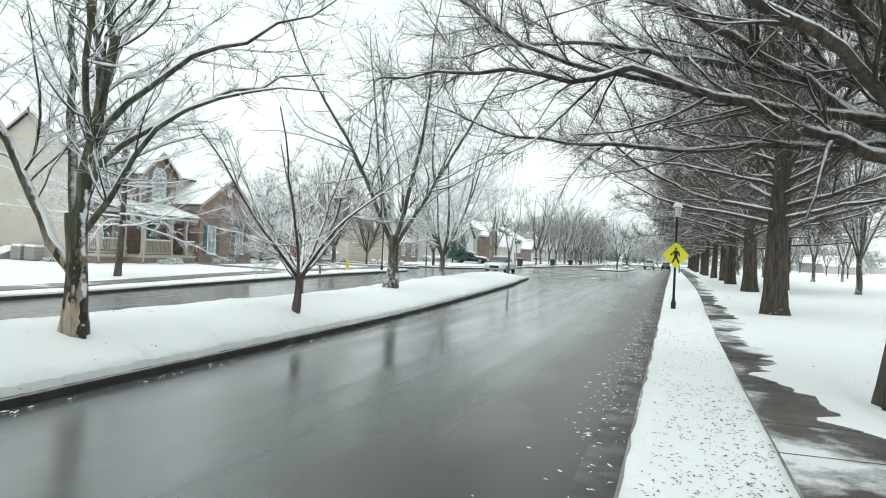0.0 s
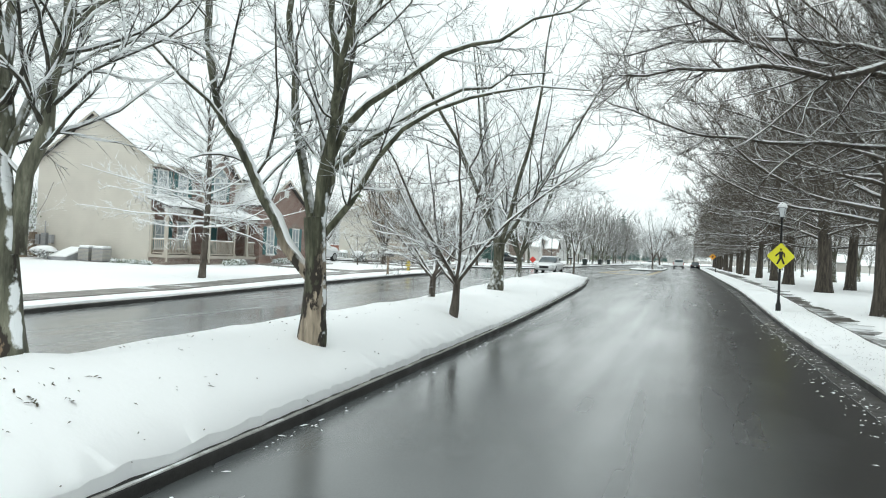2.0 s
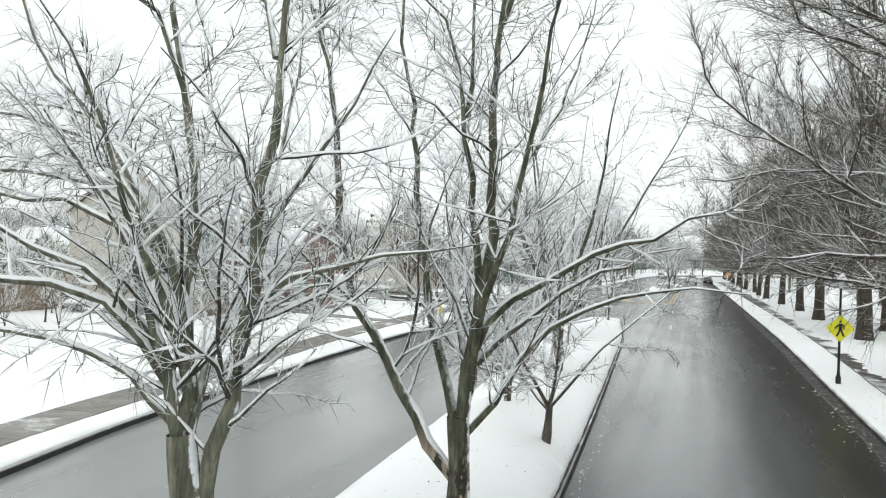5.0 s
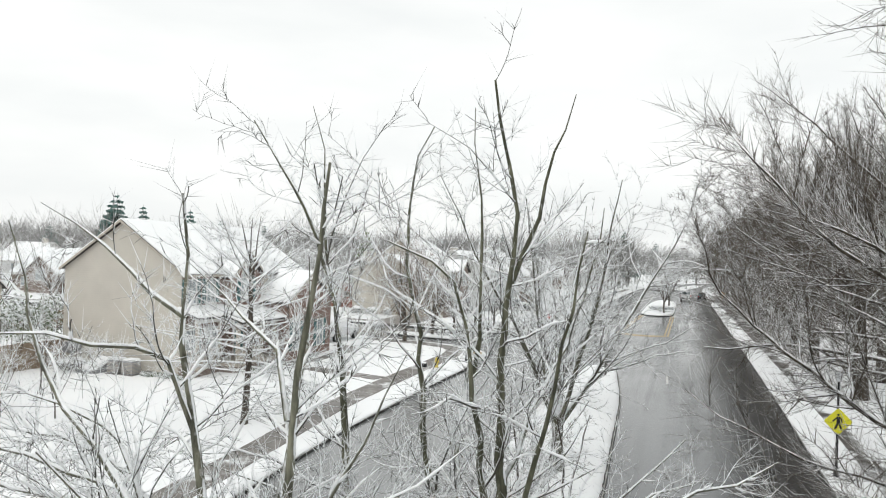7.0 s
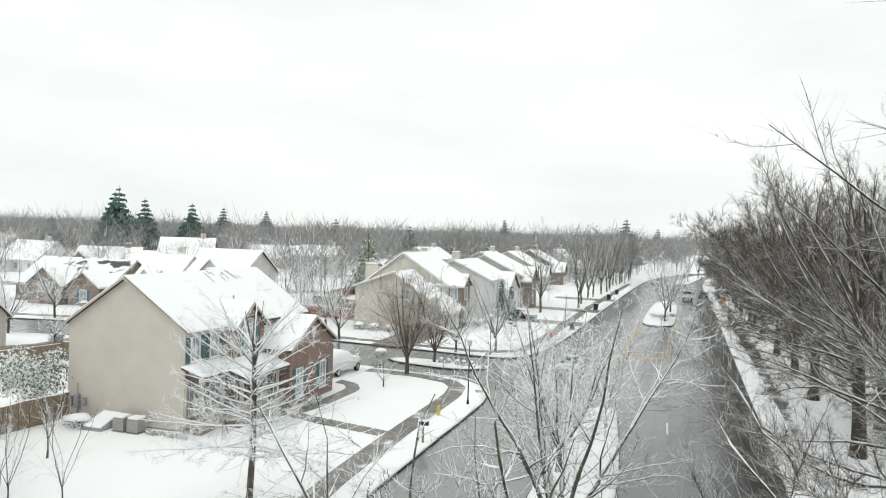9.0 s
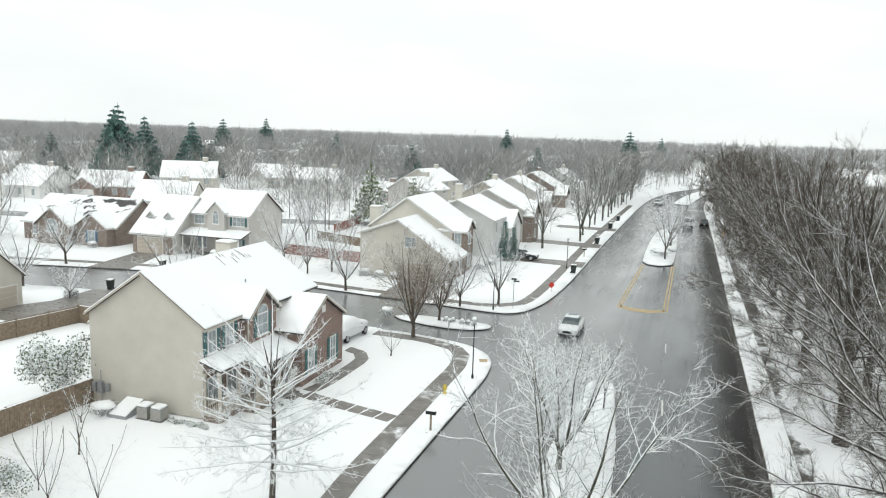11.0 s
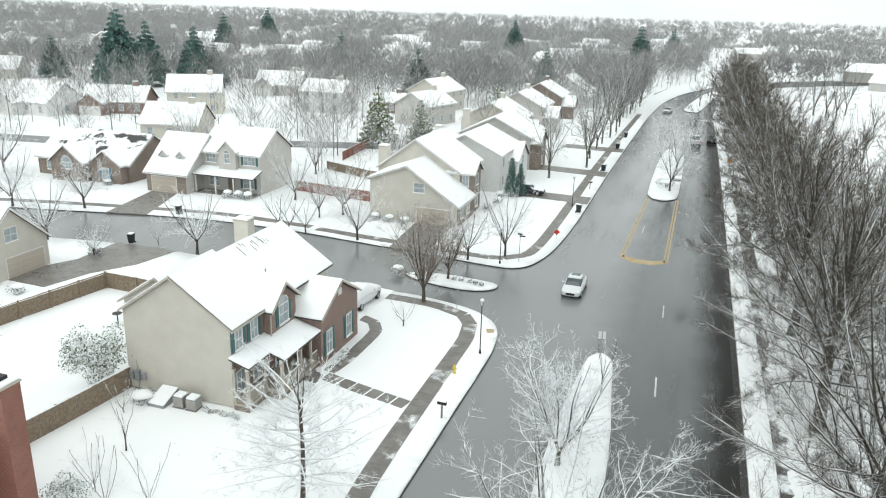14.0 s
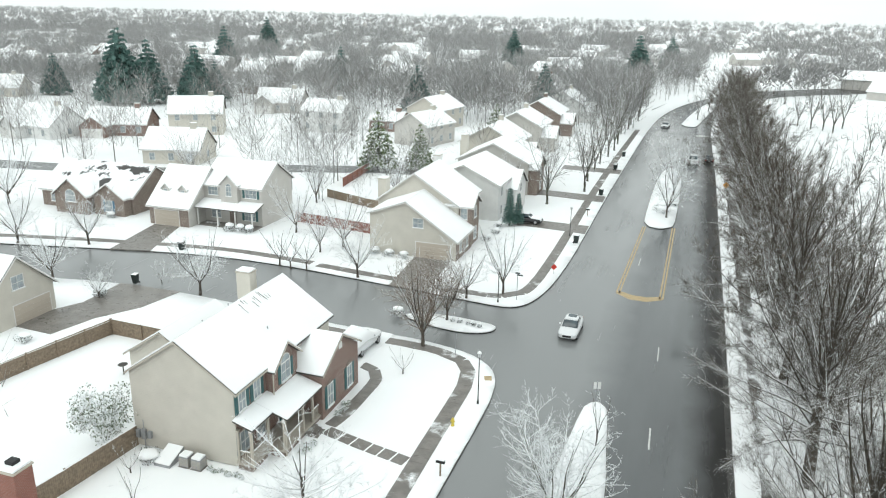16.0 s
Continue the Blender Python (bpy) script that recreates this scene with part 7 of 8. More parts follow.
for _ in range(70):
    y = rng_n.uniform(222, 300)
    near.append((rng_n.uniform(-44, -22) + max(0, y - 240) * 0.3, y, rng_n.uniform(8, 14)))
for _ in range(70):
    x, y = rng_n.uniform(-150, -28), rng_n.uniform(98, 140)
    if clear(x, y):
        near.append((x, y, rng_n.uniform(5, 10)))
# Both bark materials carry painted haze, besides the snow on their shoots.
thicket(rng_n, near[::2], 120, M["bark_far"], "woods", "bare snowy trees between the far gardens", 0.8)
thicket(rng_n, near[1::2], 120, M["bark_wood"], "woods", "frosted bare trees between the far gardens, paled for haze", 0.8)
thicket(rng_n, mid, 115, M["bark_wood"], "woods", "bare woods beyond the houses, colour greyed for haze", 1.9, True)
thicket(rng_n, far, 44, M["bark_wood"], "woods", "wooded distance, colour greyed for haze", 5.0, True)
left = [(x, y, h) for x, y, h in ((-48, 30, 8), (-60, 28, 9), (-70, 36, 10), (-66, 20, 9), (-80, 44, 10), (-90, 30, 11), (-95, 48, 9), (-110, 40, 11), (-120, 60, 10), (-105, 62, 8), (-76, 12, 10), (-58, 8, 9), (-84, 60, 7), (-130, 80, 11), (-118, 92, 10), (-140, 100, 12))]
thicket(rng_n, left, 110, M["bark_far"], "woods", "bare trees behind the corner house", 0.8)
park = [(rng_n.uniform(40, 130), rng_n.uniform(60, 330), rng_n.uniform(8, 14)) for _ in range(70)]
park = [p for p in park if not (25 < p[0] < 90 and 120 < p[1] < 300 and rng_n.random() < 0.7)]
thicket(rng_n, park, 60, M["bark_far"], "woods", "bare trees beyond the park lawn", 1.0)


# ---- signs, lamps, boxes ----
def lantern_post(x, y, h, label, sign=False, rz=0.0):
    """A slim black post with a glazed lantern and a snowy cap."""
    root = thing("street_lamp", at(x, y, None, rz), label, "street lamp")
    b = bmesh.new()
    turned(b, [(0.09, -0.2), (0.09, 0.25), (0.06, 0.3), (0.045, 0.5), (0.038, h - 0.55), (0.055, h - 0.52)], 12)
    part("post", b, M["black"], root, smooth=True)
    b = bmesh.new()
    turned(b, [(0.09, h - 0.515), (0.14, h - 0.22), (0.145, h - 0.2)], 8)
    part("lantern", b, M["head"], root, "clear lantern glass")
    for k in range(4):
        b = bmesh.new()
        a = k * math.pi / 2 + 0.4
        rod(b, (0.095 * math.cos(a), 0.095 * math.sin(a), h - 0.51), (0.15 * math.cos(a), 0.15 * math.sin(a), h - 0.2), 0.009, 0.009, 6)
        part("lantern_bar", b, M["black"], root)
    b = bmesh.new()
    turned(b, [(0.18, h - 0.195), (0.12, h - 0.1), (0.03, h - 0.04), (0.015, h)], 10)
    part("cap", b, M["black"], root)
    b = bmesh.new()
    turned(b, [(0.185, h - 0.185), (0.14, h - 0.07), (0.05, h + 0.0), (0.01, h + 0.03)], 10)
    part("cap_snow", b, M["snow"], root, smooth=True)
    return root


def diamond(root, z, size, material, y=-0.06, border=True):
    """A square plate standing on its corner, with a thin dark border and plain dark bars."""
    b = bmesh.new()
    d = size / 2
    vs = prism(b, [(-d, z), (0, z - d), (d, z), (0, z + d)], 'y', y - 0.004, y)
    bmesh.ops.bevel(b, geom=[e for e in b.edges if abs(e.verts[0].co.y - e.verts[1].co.y) > 0.003], offset=0.03, segments=3, affect='EDGES')
    plate = part("plate", b, M[material], root)
    return plate


def bars(parent, shapes, y, material="black"):
    for pts in shapes:
        b = bmesh.new()
        prism(b, pts, 'y', y - 0.003, y - 0.0005)
        part("mark", b, M[material], parent)


sign = lantern_post(-0.235, 29.33, 3.85, "slim black lamp post carrying a yellow diamond sign", rz=8)
pl = diamond(sign, 1.95, 0.96, "yellow")
zc = 1.95
bars(pl, [[(-0.035, zc + 0.2), (0.035, zc + 0.2), (0.035, zc + 0.27), (-0.035, zc + 0.27)],
          [(-0.06, zc - 0.06), (0.06, zc - 0.06), (0.07, zc + 0.17), (-0.06, zc + 0.17)],
          [(-0.05, zc - 0.06), (0.03, zc - 0.06), (-0.08, zc - 0.28), (-0.15, zc - 0.28)],
          [(-0.01, zc - 0.06), (0.06, zc - 0.06), (0.15, zc - 0.28), (0.08, zc - 0.28)],
          [(-0.06, zc + 0.15), (-0.06, zc + 0.08), (-0.17, zc - 0.03), (-0.2, zc + 0.02)],
          [(0.06, zc + 0.16), (0.13, zc + 0.1), (0.14, zc - 0.04), (0.1, zc - 0.04)]], -0.064)
lantern_post(-19.24, 48.62, 4.5, "tall slim black street lamp with a snowy cap")
lantern_post(-23.1, 69.8, 3.9, "slim black street lamp with a snowy cap")
lantern_post(0.55, 113.9, 4.2, "slim black street lamp beside the park walk")
lantern_post(-20.0, 96.8, 4.2, "slim black street lamp between lawn and walk")


def post_sign(name, x, y, h, label, plates, rz=0.0, material="grey"):
    """A thin post with flat plates. plates: (u, z, w, h, material)."""
    root = thing(name, at(x, y, None, rz), label, "sign")
    b = bmesh.new()
    rod(b, (0, 0, -0.2), (0, 0, h), 0.03, 0.03, 8)
    part("post", b, M[material], root)
    for u, z, w, hh, mm in plates:
        part("plate", boxed(u - w / 2, u + w / 2, -0.045, -0.034, z, z + hh, 0.004), M[mm], root)
    return root


post_sign("median_sign", -10.55, 51.3, 2.25, "two white plates on a thin post on the median nose", [(-0.16, 1.6, 0.24, 0.6, "white"), (0.16, 1.6, 0.24, 0.6, "white")], 20)
post_sign("street_sign", -21.4, 71.1, 3.0, "thin street name post with dark blades", [(0.25, 2.75, 0.6, 0.16, "bin"), (0.0, 2.95, 0.5, 0.16, "bin")])
post_sign("stop_sign", -23.4, 56.0, 2.1, "grey back of a sign on a thin post", [(0, 1.6, 0.5, 0.5, "grey")], 100)
warn = thing("warning_sign", at(0.5, 128, None, 10), "small orange diamond sign on a post by the park", "sign")
b = bmesh.new()
rod(b, (0, 0, -0.2), (0, 0, 2.6), 0.03, 0.03, 8)
part("post", b, M["grey"], warn)
pl = diamond(warn, 2.35, 1.05, "orange")
bars(pl, [[(-0.12, 2.2), (0.12, 2.2), (0.12, 2.5), (-0.12, 2.5)]], -0.064)
lawn_sign = thing("lawn_sign", at(-19.25, 80.8, None, 25), "small red diamond lawn sign on a stake", "sign")
b = bmesh.new()
rod(b, (0, 0, -0.1), (0, 0, 0.9), 0.02, 0.02, 8)
part("post", b, M["grey"], lawn_sign)
diamond(lawn_sign, 0.85, 0.75, "red", -0.03)

# mailboxes, hydrant
def mailbox(x, y, label, rz=0):
    root = thing("mailbox", at(x, y, None, rz), label, "mailbox")
    b = bmesh.new()
    box(b, -0.05, 0.05, -0.05, 0.05, -0.2, 1.0)
    part("post", b, M["wood"], root)
    b = bmesh.new()
    prism(b, [(-0.1, 1.003), (0.1, 1.003), (0.1, 1.15), (0.07, 1.21), (0, 1.235), (-0.07, 1.21), (-0.1, 1.15)], 'x', -0.3, 0.3)
    part("box", b, M["black"], root)
    b = bmesh.new()
    prism(b, [(-0.1, 1.215), (0.1, 1.215), (0.06, 1.27), (0, 1.29), (-0.06, 1.27)], 'x', -0.29, 0.29)
    part("box_snow", b, M["snow"], root)


mailbox(-19.0, 38.8, "black mailbox on a short wooden post")
mailbox(-19.2, 108, "black mailbox with snow on its top")
hyd = thing("fire_hydrant", at(-20.1, 44.9), "yellow fire hydrant dusted with snow", "hydrant")
b = bmesh.new()
turned(b, [(0.14, -0.05), (0.14, 0.04), (0.1, 0.06), (0.1, 0.46), (0.13, 0.48), (0.13, 0.52), (0.1, 0.6), (0.04, 0.66), (0.03, 0.7)], 14)
part("barrel", b, M["hydrant"], hyd, smooth=True)
for sgn in (-1, 1):
    b = bmesh.new()
    rod(b, (sgn * 0.08, 0, 0.38), (sgn * 0.17, 0, 0.38), 0.05, 0.05, 10)
    part("outlet", b, M["hydrant"], hyd)
ramp_pad = sheet("trim", [(-19.75, 52.5), (-19.2, 52.65), (-19.4, 53.4), (-20.0, 53.15)], 0.2, "line_yellow", "yellow tactile pad at the kerb ramp", "paving")


# ---- wheeled bins ----
def wheeled_bin(x, y, rz=0, name="wheeled_bin"):
    root = thing(name, at(x, y, None, rz), "dark wheeled bin with snow on its lid", "bin", "bins at the kerb")
    b = bmesh.new()
    lo = [b.verts.new(p) for p in ((-0.22, -0.26, 0.05), (0.22, -0.26, 0.05), (0.22, 0.26, 0.05), (-0.22, 0.26, 0.05))]
    hi = [b.verts.new(p) for p in ((-0.29, -0.36, 1.0), (0.29, -0.36, 1.0), (0.29, 0.34, 1.0), (-0.29, 0.34, 1.0))]
    b.faces.new(lo[::-1])
    b.faces.new(hi)
    for i in range(4):
        b.faces.new((lo[i], lo[(i + 1) % 4], hi[(i + 1) % 4], hi[i]))
    bmesh.ops.bevel(b, geom=b.edges[:], offset=0.03, segments=2, affect='EDGES')
    part("body", b, M["bin"], root)
    part("lid", boxed(-0.31, 0.31, -0.4, 0.38, 1.003, 1.07, 0.03), M["bin"], root)
    part("lid_snow", boxed(-0.28, 0.28, -0.36, 0.34, 1.074, 1.15, 0.035), M["snow"], root)
    for sx in (-0.27, 0.27):
        b = bmesh.new()
        rod(b, (sx - 0.03, 0.3, 0.1), (sx + 0.03, 0.3, 0.1), 0.1, 0.1, 12)
        part("wheel", b, M["tyre"], root)
    return root


for x, y, r in ((-61.5, 60.9, 10), (-18.7, 93.9, 90), (-19.0, 122.5, 80), (-19.1, 145.0, 90), (-19.1, 146.2, 100), (-64.3, 72.6, 0), (-18.9, 160.0, 90)):
    wheeled_bin(x, y, r)

# ---- beside the corner house ----
def condenser(x, y):
    root = thing("air_conditioner", at(x, y), "grey air conditioning unit capped with snow", "air conditioner", "units by the house wall")
    part("base", boxed(-0.42, 0.42, -0.42, 0.42, -0.05, 0.06), M["walk"], root)
    part("body", boxed(-0.36, 0.36, -0.36, 0.36, 0.063, 0.78, 0.03), M["grey"], root)
    for k in range(8):
        part("louvre", boxed(-0.365, 0.365, -0.372, 0.372, 0.14 + k * 0.075, 0.165 + k * 0.075), M["trim_tan"], root)
    part("snow_cap", boxed(-0.34, 0.34, -0.34, 0.34, 0.783, 0.92, 0.06), M["snow"], root)


condenser(-34.35, 34.3)
condenser(-35.3, 34.3)
hatch = thing("cellar_hatch", at(-36.7, 34.35), "sloping grey cellar hatch under thin snow", "hatch")
b = bmesh.new()
prism(b, [(-0.85, -0.05), (0.75, -0.05), (0.75, 0.72), (-0.85, 0.2)], 'x', -0.62, 0.62)
part("body", b, M["grey"], hatch)
b = bmesh.new()
prism(b, [(-0.83, 0.215), (0.74, 0.725), (0.74, 0.79), (-0.83, 0.27)], 'x', -0.6, 0.6)
part("snow_cover", b, M["snow"], hatch)
meter = thing("meter_box", pose(-39.2, 35.1, 0), "grey electric meter boxes on the side wall", "meter box")
for dx, z, w, h in ((0, 0.75, 0.34, 0.75), (0.5, 0.9, 0.25, 0.5), (-0.45, 0.8, 0.3, 0.6)):
    part("box", boxed(dx - w / 2, dx + w / 2, -0.2, 0.03, z, z + h, 0.02), M["grey"], meter)
for z0, z1, r in ((-0.1, 0.76, 0.035), (1.49, 2.2, 0.03)):
    b = bmesh.new()
    rod(b, (0, -0.06, z0), (0, -0.06, z1), r, r, 8)
    part("conduit", b, M["grey"], meter)
dish = thing("bird_bath", at(-48.0, 43.2), "dark shallow bird bath on a thin stem", "bird bath")
b = bmesh.new()
turned(b, [(0.16, -0.05), (0.05, 0.06), (0.045, 0.75), (0.1, 0.8), (0.36, 0.88), (0.4, 0.92), (0.36, 0.9)], 16)
part("bowl", b, M["shingle"], dish, smooth=True)


# ---- fences ----
def board_fence(pts, h, material, label, post=2.4, w=0.145):
    """Upright boards on rails between posts, with snow on the top edge."""
    root = thing("fence", pose(0, 0, 0), label, "fence")
    bm0 = bmesh.new()
    box(bm0, -w / 2 + 0.006, w / 2 - 0.006, -0.011, 0.011, 0, h)
    me = bpy.data.meshes.new("board")
    bm0.to_mesh(me)
    bm0.free()
    me.materials.append(M[material])
    rng = random.Random(int(abs(pts[0][0]) * 10))
    for p, q in zip(pts, pts[1:]):
        dx, dy = q[0] - p[0], q[1] - p[1]
        ln = math.hypot(dx, dy)
        a = math.degrees(math.atan2(dy, dx))
        n = int(ln / w)
        for i in range(n):
            t = (i + 0.5) / n
            x, y = p[0] + dx * t, p[1] + dy * t
            ob = new("board", me)
            ob.parent = root
            ob.matrix_basis = pose(x, y, gz(y) + 0.17 + rng.uniform(-0.012, 0.012), 0, 0, a)
        k = max(1, int(ln / post))
        for i in range(k + 1):
            t = i / k
            x, y = p[0] + dx * t, p[1] + dy * t
            b = bmesh.new()
            vs = box(b, -0.05, 0.05, -0.12, -0.02, -0.3, h + 0.08)
            bmesh.ops.transform(b, matrix=pose(x, y, gz(y) + 0.17, 0, 0, a), verts=vs)
            part("post", b, M[material], root)
        for z in (0.3, h - 0.3):
            b = bmesh.new()
            vs = box(b, 0, ln, -0.05, -0.014, z - 0.045, z + 0.045)
            bmesh.ops.transform(b, matrix=pose(p[0], p[1], gz(p[1]) + 0.17, 0, 0, a), verts=vs)
            part("rail", b, M[material], root)
        b = bmesh.new()
        vs = box(b, 0, ln, -0.03, 0.03, h + 0.014, h + 0.06)
        bmesh.ops.transform(b, matrix=pose(p[0], p[1], gz(p[1]) + 0.17, 0, 0, a), verts=vs)
        part("snow_cap", b, M["snow"], root)
    return root


board_fence([(-39.9, 35.2), (-40.6, 29.5), (-42.0, 20.0)], 1.5, "wood", "weathered brown board fence joining the house")
board_fence([(-57.4, 33.0), (-54.4, 49.2), (-47.4, 48.9)], 1.5, "wood", "weathered brown board fence round the back yard")
board_fence([(-57.6, 89.4), (-44.6, 87.6)], 1.4, "wood_red", "red-brown board fence beside the beige house", w=0.3)
board_fence([(-60.0, 104.0), (-51.1, 100.4), (-45.2, 99.4)], 1.3, "wood", "dark board fence behind the gardens", w=0.3)
board_fence([(-61.0, 111.5), (-62.4, 126.0)], 1.5, "wood_red", "red-stained board fence far in the gardens", w=0.4)


# ---- vehicles ----
def loft(bm, sections, n=20, power=3.2):
    """A body through rounded cross-sections: (y, half width, z low, z high)."""
    rings = []
    for y, hw, z0, z1 in sections:
        ring = []
        for i in range(n):
            a = 2 * math.pi * i / n
            c, s = math.cos(a), math.sin(a)
            ring.append(bm.verts.new((hw * math.copysign(abs(c) ** (2 / power), c), y, (z0 + z1) / 2 + (z1 - z0) / 2 * math.copysign(abs(s) ** (2 / power), s))))
        rings.append(ring)
    for a, b in zip(rings, rings[1:]):
        for i in range(n):
            bm.faces.new((a[i], a[(i + 1) % n], b[(i + 1) % n], b[i]))
    bm.faces.new(rings[0])
    bm.faces.new(rings[-1][::-1])
    bmesh.ops.recalc_face_normals(bm, faces=bm.faces[:])


def wheel(root, x, y, r, w=0.22):
    b = bmesh.new()
    m = Matrix.Translation((x, y, r)) @ Matrix.Rotation(math.pi / 2, 4, 'Y')
    for p, q, rr in ((-w / 2, w / 2, r),):
        bmesh.ops.create_cone(b, cap_ends=True, segments=24, radius1=rr, radius2=rr, depth=w, matrix=m)
    bmesh.ops.bevel(b, geom=[e for e in b.edges if len(e.link_faces) == 2 and e.calc_face_angle(0) > 1], offset=0.03, segments=2, affect='EDGES')
    t = part("tyre", b, M["tyre"], root)
    b = bmesh.new()
    s = 1 if x > 0 else -1
    m = Matrix.Translation((x + s * w / 2, y, r)) @ Matrix.Rotation(math.pi / 2, 4, 'Y')
    bmesh.ops.create_cone(b, cap_ends=True, segments=20, radius1=r * 0.62, radius2=r * 0.62, depth=0.03, matrix=m)
    part("rim", b, M["rim"], t)


def car(m, label, paint, snow=False, suv=False, name="car"):
    """A car whose front points to -y."""
    root = thing(name, m, label, "car")
    L = 4.75 if not suv else 4.9
    h0, h1, top = (0.22, 0.92, 1.45) if not suv else (0.3, 1.1, 1.8)
    b = bmesh.new()
    f = -L / 2
    loft(b, [(f, 0.62, h0 + 0.15, h1 - 0.3), (f + 0.12, 0.8, h0 + 0.04, h1 - 0.2), (f + 0.6, 0.9, h0, h1 - 0.1), (f + 1.3, 0.92, h0, h1), (0.3, 0.93, h0, h1 + 0.03), (L / 2 - 0.9, 0.92, h0, h1 + 0.04), (L / 2 - 0.2, 0.86, h0 + 0.05, h1 + 0.02), (L / 2, 0.7, h0 + 0.18, h1 - 0.1)], 24, 4.5)
    body = part("body", b, M[paint], root, smooth=True)
    b = bmesh.new()
    back = L / 2 - (0.75 if not suv else 0.25)
    loft(b, [(f + 1.35, 0.74, h1 - 0.06, h1 + 0.02), (f + 2.0, 0.7, h1 - 0.06, top - 0.09), (f + 2.35, 0.66, h1 - 0.06, top - 0.02), (0.6, 0.66, h1 - 0.06, top - 0.02), (back - 0.55, 0.65, h1 - 0.06, top - 0.08), (back, 0.7, h1 - 0.06, h1 + (0.06 if not suv else 0.3))], 20, 4.0)
    part("glasshouse", b, M["glass"], root, smooth=True)
    b = bmesh.new()
    loft(b, [(f + 2.05, 0.6, top - 0.14, top - 0.02), (f + 2.5, 0.64, top - 0.12, top + 0.02), (0.6, 0.64, top - 0.12, top + 0.02), (back - 0.5, 0.6, top - 0.15, top - 0.03)], 16, 4.5)
    roof = part("roof_panel", b, M[paint], root, smooth=True)
    if not snow:
        part("sunroof", boxed(-0.4, 0.4, f + 2.62, f + 3.3, top + 0.012, top + 0.028, 0.005), M["glass"], roof)
    for sx in (-1, 1):
        for yy in (f + 0.88, L / 2 - 0.95):
            wheel(root, sx * 0.8, yy, 0.33 if not suv else 0.37)
        part("headlight", boxed(sx * 0.62 - 0.17, sx * 0.62 + 0.17, f + 0.03, f + 0.2, h1 - 0.34, h1 - 0.2, 0.03), M["head"], root)
        part("tail_light", boxed(sx * 0.66 - 0.16, sx * 0.66 + 0.16, L / 2 - 0.14, L / 2 - 0.005, h1 - 0.26, h1 - 0.1, 0.02), M["tail"], root)
        part("mirror", boxed(sx * 0.98 - 0.09, sx * 0.98 + 0.09, f + 1.72, f + 1.85, h1 + 0.02, h1 + 0.15, 0.03), M[paint], root)
        for yy in (f + 2.55, 0.55):
            part("pillar", boxed(sx * 0.675 - 0.02, sx * 0.675 + 0.02, yy, yy + 0.09, h1 - 0.02, top - 0.1), M[paint], root)
    part("grille", boxed(-0.4, 0.4, f - 0.012, f + 0.06, h0 + 0.2, h0 + 0.4, 0.01), M["black"], root)
    part("number_plate", boxed(-0.15, 0.15, L / 2 - 0.01, L / 2 + 0.012, h0 + 0.3, h0 + 0.42), M["white"], root)
    if snow:
        b = bmesh.new()
        if suv:
            loft(b, [(f - 0.02, 0.7, h1 - 0.4, h1 - 0.15), (f + 0.5, 0.95, h1 - 0.4, h1 + 0.1), (f + 1.4, 0.97, h1 - 0.35, h1 + 0.2), (f + 2.1, 0.94, h1 - 0.3, top), (f + 2.7, 0.88, h1 - 0.3, top + 0.16), (back - 0.5, 0.88, h1 - 0.3, top + 0.15), (back + 0.1, 0.84, h1 - 0.3, top - 0.1), (L / 2 + 0.02, 0.75, h1 - 0.4, h1 + 0.1)], 20, 3)
            part("snow_cover", b, M["snow"], root, smooth=True)
            return root
        loft(b, [(f + 1.9, 0.5, top - 0.1, top + 0.04), (f + 2.4, 0.68, top - 0.06, top + 0.14), (back - 0.6, 0.66, top - 0.06, top + 0.13), (back - 0.1, 0.55, top - 0.3, top - 0.1)], 16, 3)
        part("snow_cover", b, M["snow"], root, smooth=True)
        b = bmesh.new()
        loft(b, [(f + 0.1, 0.6, h1 - 0.22, h1 - 0.1), (f + 0.5, 0.82, h1 - 0.2, h1 + 0.02), (f + 1.5, 0.8, h1 - 0.1, h1 + 0.12), (f + 1.9, 0.7, h1 + 0.1, h1 + 0.36)], 16, 3)
        part("snow_cover", b, M["snow"], root, smooth=True)
    return root


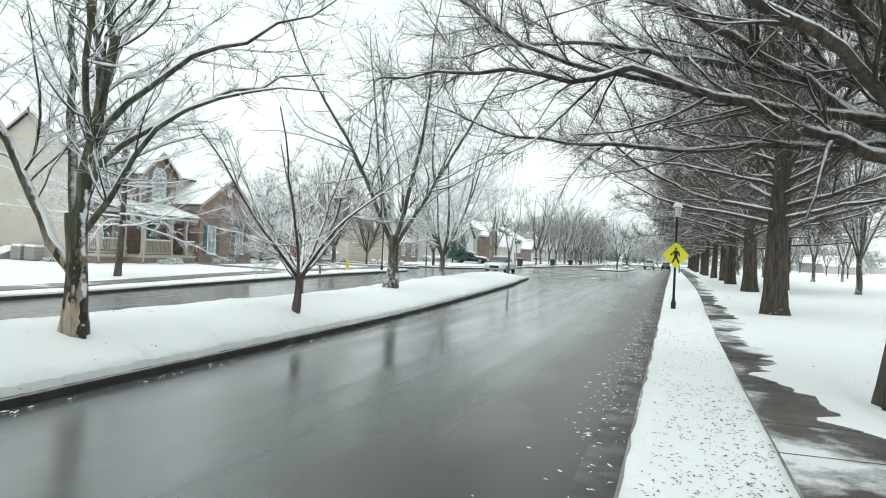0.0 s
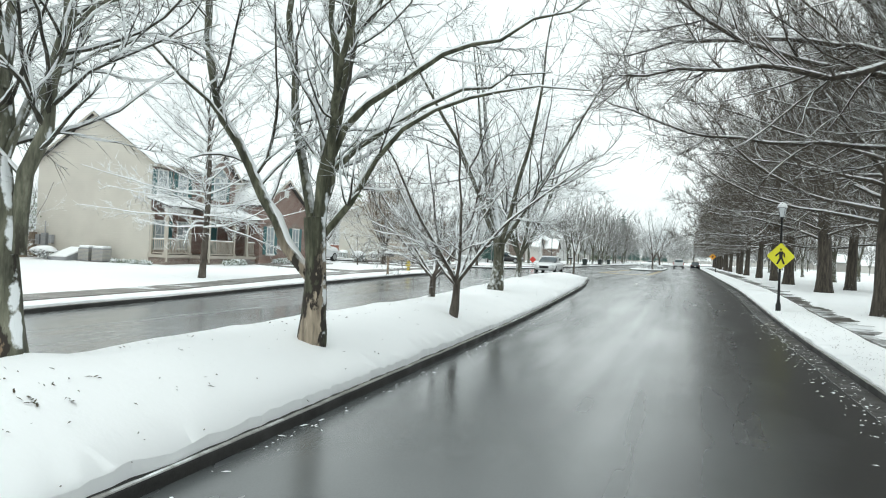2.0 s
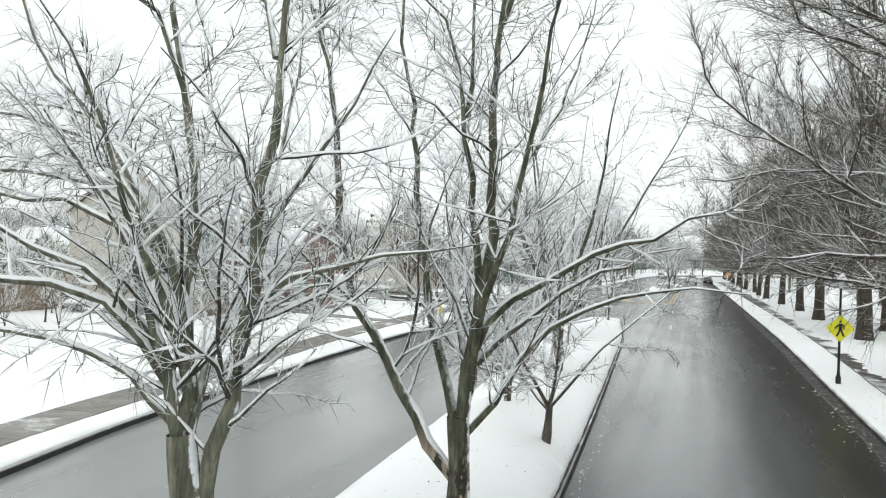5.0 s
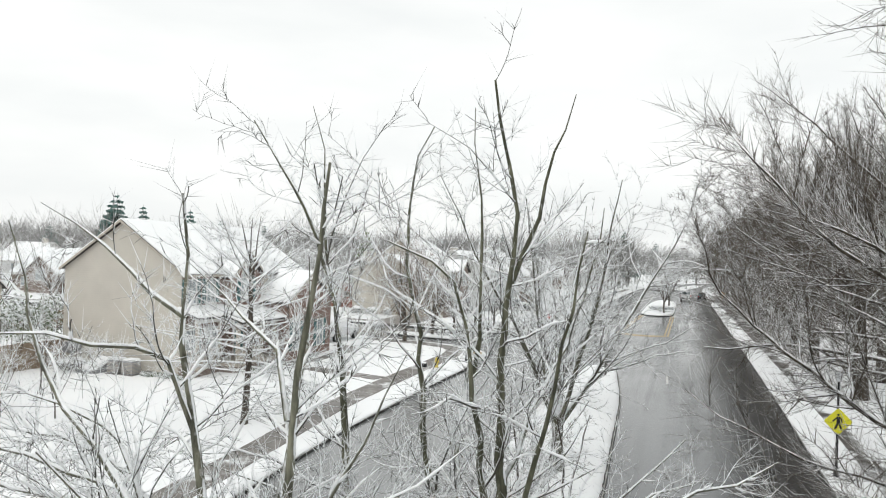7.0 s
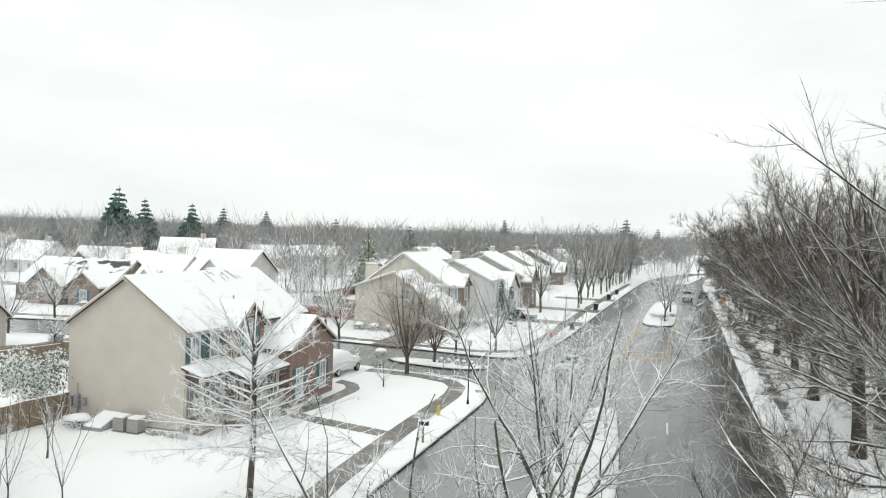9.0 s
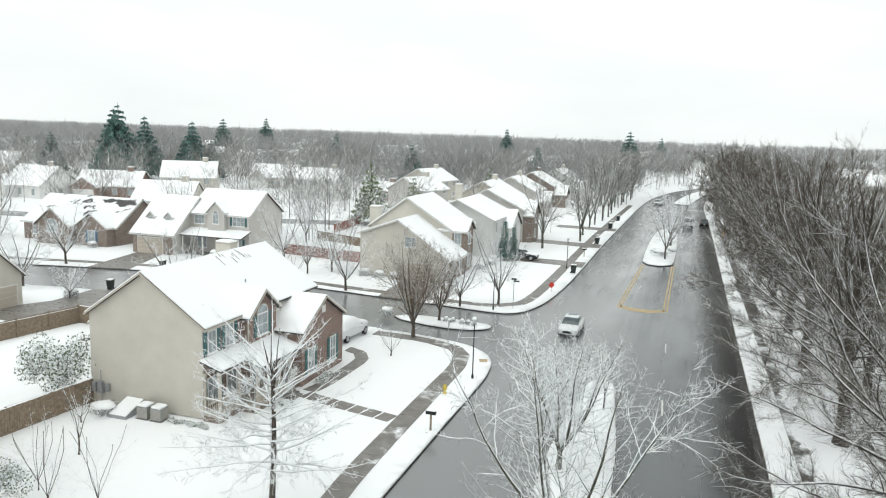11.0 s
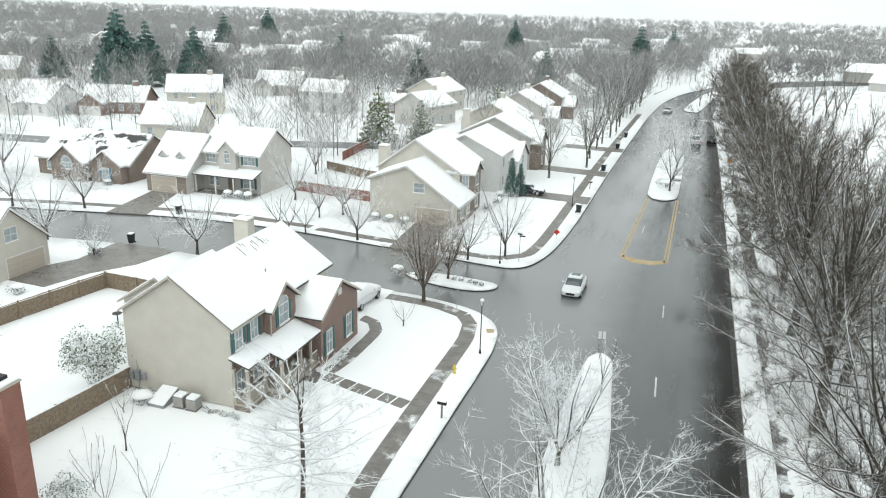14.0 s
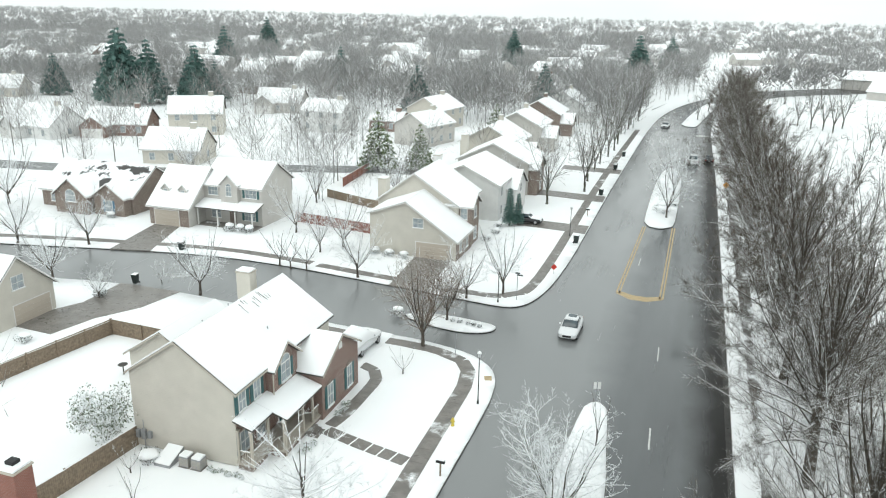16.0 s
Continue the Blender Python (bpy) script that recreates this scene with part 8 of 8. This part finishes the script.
def pickup(m, label):
    """A pickup whose tail points to -y."""
    root = thing("pickup_truck", m, label, "truck")
    b = bmesh.new()
    loft(b, [(-2.75, 0.9, 0.5, 1.12), (-2.65, 0.97, 0.45, 1.14), (0.0, 0.98, 0.42, 1.14), (1.6, 0.98, 0.42, 1.16), (2.5, 0.94, 0.45, 1.1), (2.75, 0.8, 0.52, 0.95)], 24, 7)
    part("body", b, M["car_white"], root, smooth=True)
    b = bmesh.new()
    for sx in (-1, 1):
        box(b, sx * 0.93 - 0.045, sx * 0.93 + 0.045, -2.7, -0.55, 1.1, 1.32)
    part("bed_side", b, M["car_white"], root)
    part("tailgate", boxed(-0.88, 0.88, -2.79, -2.7, 0.62, 1.3, 0.02), M["car_white"], root)
    b = bmesh.new()
    loft(b, [(-0.6, 0.8, 1.08, 1.5), (-0.5, 0.8, 1.08, 1.84), (0.0, 0.78, 1.08, 1.9), (0.9, 0.78, 1.08, 1.88), (1.75, 0.84, 1.08, 1.16)], 20, 4.5)
    part("glasshouse", b, M["glass"], root, smooth=True)
    b = bmesh.new()
    loft(b, [(-0.56, 0.74, 1.78, 1.9), (0.0, 0.76, 1.8, 1.95), (0.9, 0.74, 1.8, 1.93), (1.05, 0.68, 1.74, 1.86)], 16, 4.5)
    part("roof_panel", b, M["car_white"], root, smooth=True)
    for sx in (-1, 1):
        for yy in (-1.75, 1.75):
            wheel(root, sx * 0.84, yy, 0.4, 0.27)
        part("tail_light", boxed(sx * 0.92 - 0.07, sx * 0.92 + 0.07, -2.8, -2.7, 0.82, 1.22, 0.02), M["tail"], root)
        part("pillar", boxed(sx * 0.77 - 0.03, sx * 0.77 + 0.03, -0.6, -0.45, 1.1, 1.84), M["car_white"], root)
        part("mirror", boxed(sx * 1.07 - 0.1, sx * 1.07 + 0.1, 1.25, 1.38, 1.2, 1.42, 0.03), M["black"], root)
    part("bumper", boxed(-0.92, 0.92, -2.92, -2.78, 0.45, 0.62, 0.03), M["black"], root)
    part("number_plate", boxed(-0.16, 0.16, -2.935, -2.922, 0.47, 0.59), M["white"], root)
    return root


pickup(pose(-4.9, 158.0, 0.0), "white pickup truck driving away on the wet street")
car(pose(-14.7, 65.2, 0.0, 0, 0, -1), "white sedan with a dark sunroof on the wet street", "car_white")
car(pose(-31.7, 54.4, 0.22, 0, 0, 176), "parked vehicle under thick snow in the drive", "car_white", True, True)
car(pose(-27.0, 101.0, 0.22, 0, 0, 92), "dark parked sedan under snow in the drive", "car_dark", True)
car(pose(-1.75, 162.0, 0.0, 0, 0, 180), "dark car parked at the far kerb", "car_dark")
car(pose(-12.6, 209.0, 0.0, 0, 0, -8), "pale car far down the street", "car_white")


# ---- scattered crumbs ----
def litter(name, spots, size, material, label, flat=0.3, rng=None):
    V, F = [], []
    for x, y, z in spots:
        k = len(V)
        s = size * rng.uniform(0.5, 1.5)
        a = rng.uniform(0, 6.28)
        tilt = rng.uniform(-flat, flat)
        long, way = rng.uniform(0.7, 2.0), rng.uniform(0, 6.28)
        for i in range(5):
            t = a + i * 1.2566
            rr = s * rng.uniform(0.6, 1.1)
            u, w = math.cos(t) * rr * long, math.sin(t) * rr * 0.45
            V.append((x + u * math.cos(way) - w * math.sin(way), y + u * math.sin(way) + w * math.cos(way), z + 0.012 + tilt * math.cos(t) * rr))
        V.append((x, y, z + 0.012 + s * 0.3))
        F += [(k + i, k + (i + 1) % 5, k + 5) for i in range(5)]
    ob = from_arrays(name, V, F, material, None, False)
    return tagged(ob, label, "litter", kind="stuff")


rng = random.Random(404)
spots = []
for _ in range(420):
    y = rng.uniform(3, 45)
    x = -9.0 - 0.03 * y + rng.uniform(-1, 1) * 2.1
    spots.append((x, y, mound(x, y)))
for _ in range(1100):
    x, y = rng.uniform(-0.5, 0.7), 3 + 26 * rng.random() ** 2.4
    spots.append((x, y, gz(y) + 0.165 + soft(x, y)))
for _ in range(260):
    x, y = rng.uniform(2.1, 8), rng.uniform(4, 36)
    spots.append((x, y, gz(y) + 0.165 + soft(x, y)))
for _ in range(2000):
    u, w = rng.random() ** 0.6, rng.random()
    x, y = -0.5 + 1.2 * u, 1.5 + 11 * w ** 2.6
    spots.append((x, y, gz(y) + 0.165 + soft(x, y)))
litter("leaf_litter", spots, 0.0155, M["crumb"], "dark leaf crumbs lying on the snow", 0.3, rng)
spots = []
for _ in range(75):
    y = 2.2 + 9 * rng.random() ** 1.6
    x = rng.uniform(-9.8, -7.1)
    for _ in range(rng.choice((1, 1, 2, 4))):
        dx, dy = rng.gauss(0, 0.03), rng.gauss(0, 0.03)
        spots.append((x + dx, y + dy, mound(x + dx, y + dy)))
litter("leaf_litter", spots, 0.019, M["crumb"], "curled brown leaves lying on the median snow", 0.8, rng)
spots = []
for _ in range(420):
    y = rng.uniform(5, 48)
    x = -0.66 - abs(rng.gauss(0, 0.42)) - 0.03
    spots.append((x, y, gz(y) + 0.0))
for _ in range(170):
    y = 9 + 20 * rng.random()
    spots.append((-0.95 - abs(rng.gauss(0, 0.22)), y, gz(y)))
for _ in range(160):
    y = rng.uniform(2, 40)
    e = -6.9 - 0.012 * y - 0.0006 * y * y
    spots.append((e + abs(rng.gauss(0, 0.12)) + 0.03, y, gz(y)))
litter("snow_crumbs", spots, 0.023, M["snow"], "small clumps of snow along the kerb", 0.1, rng)
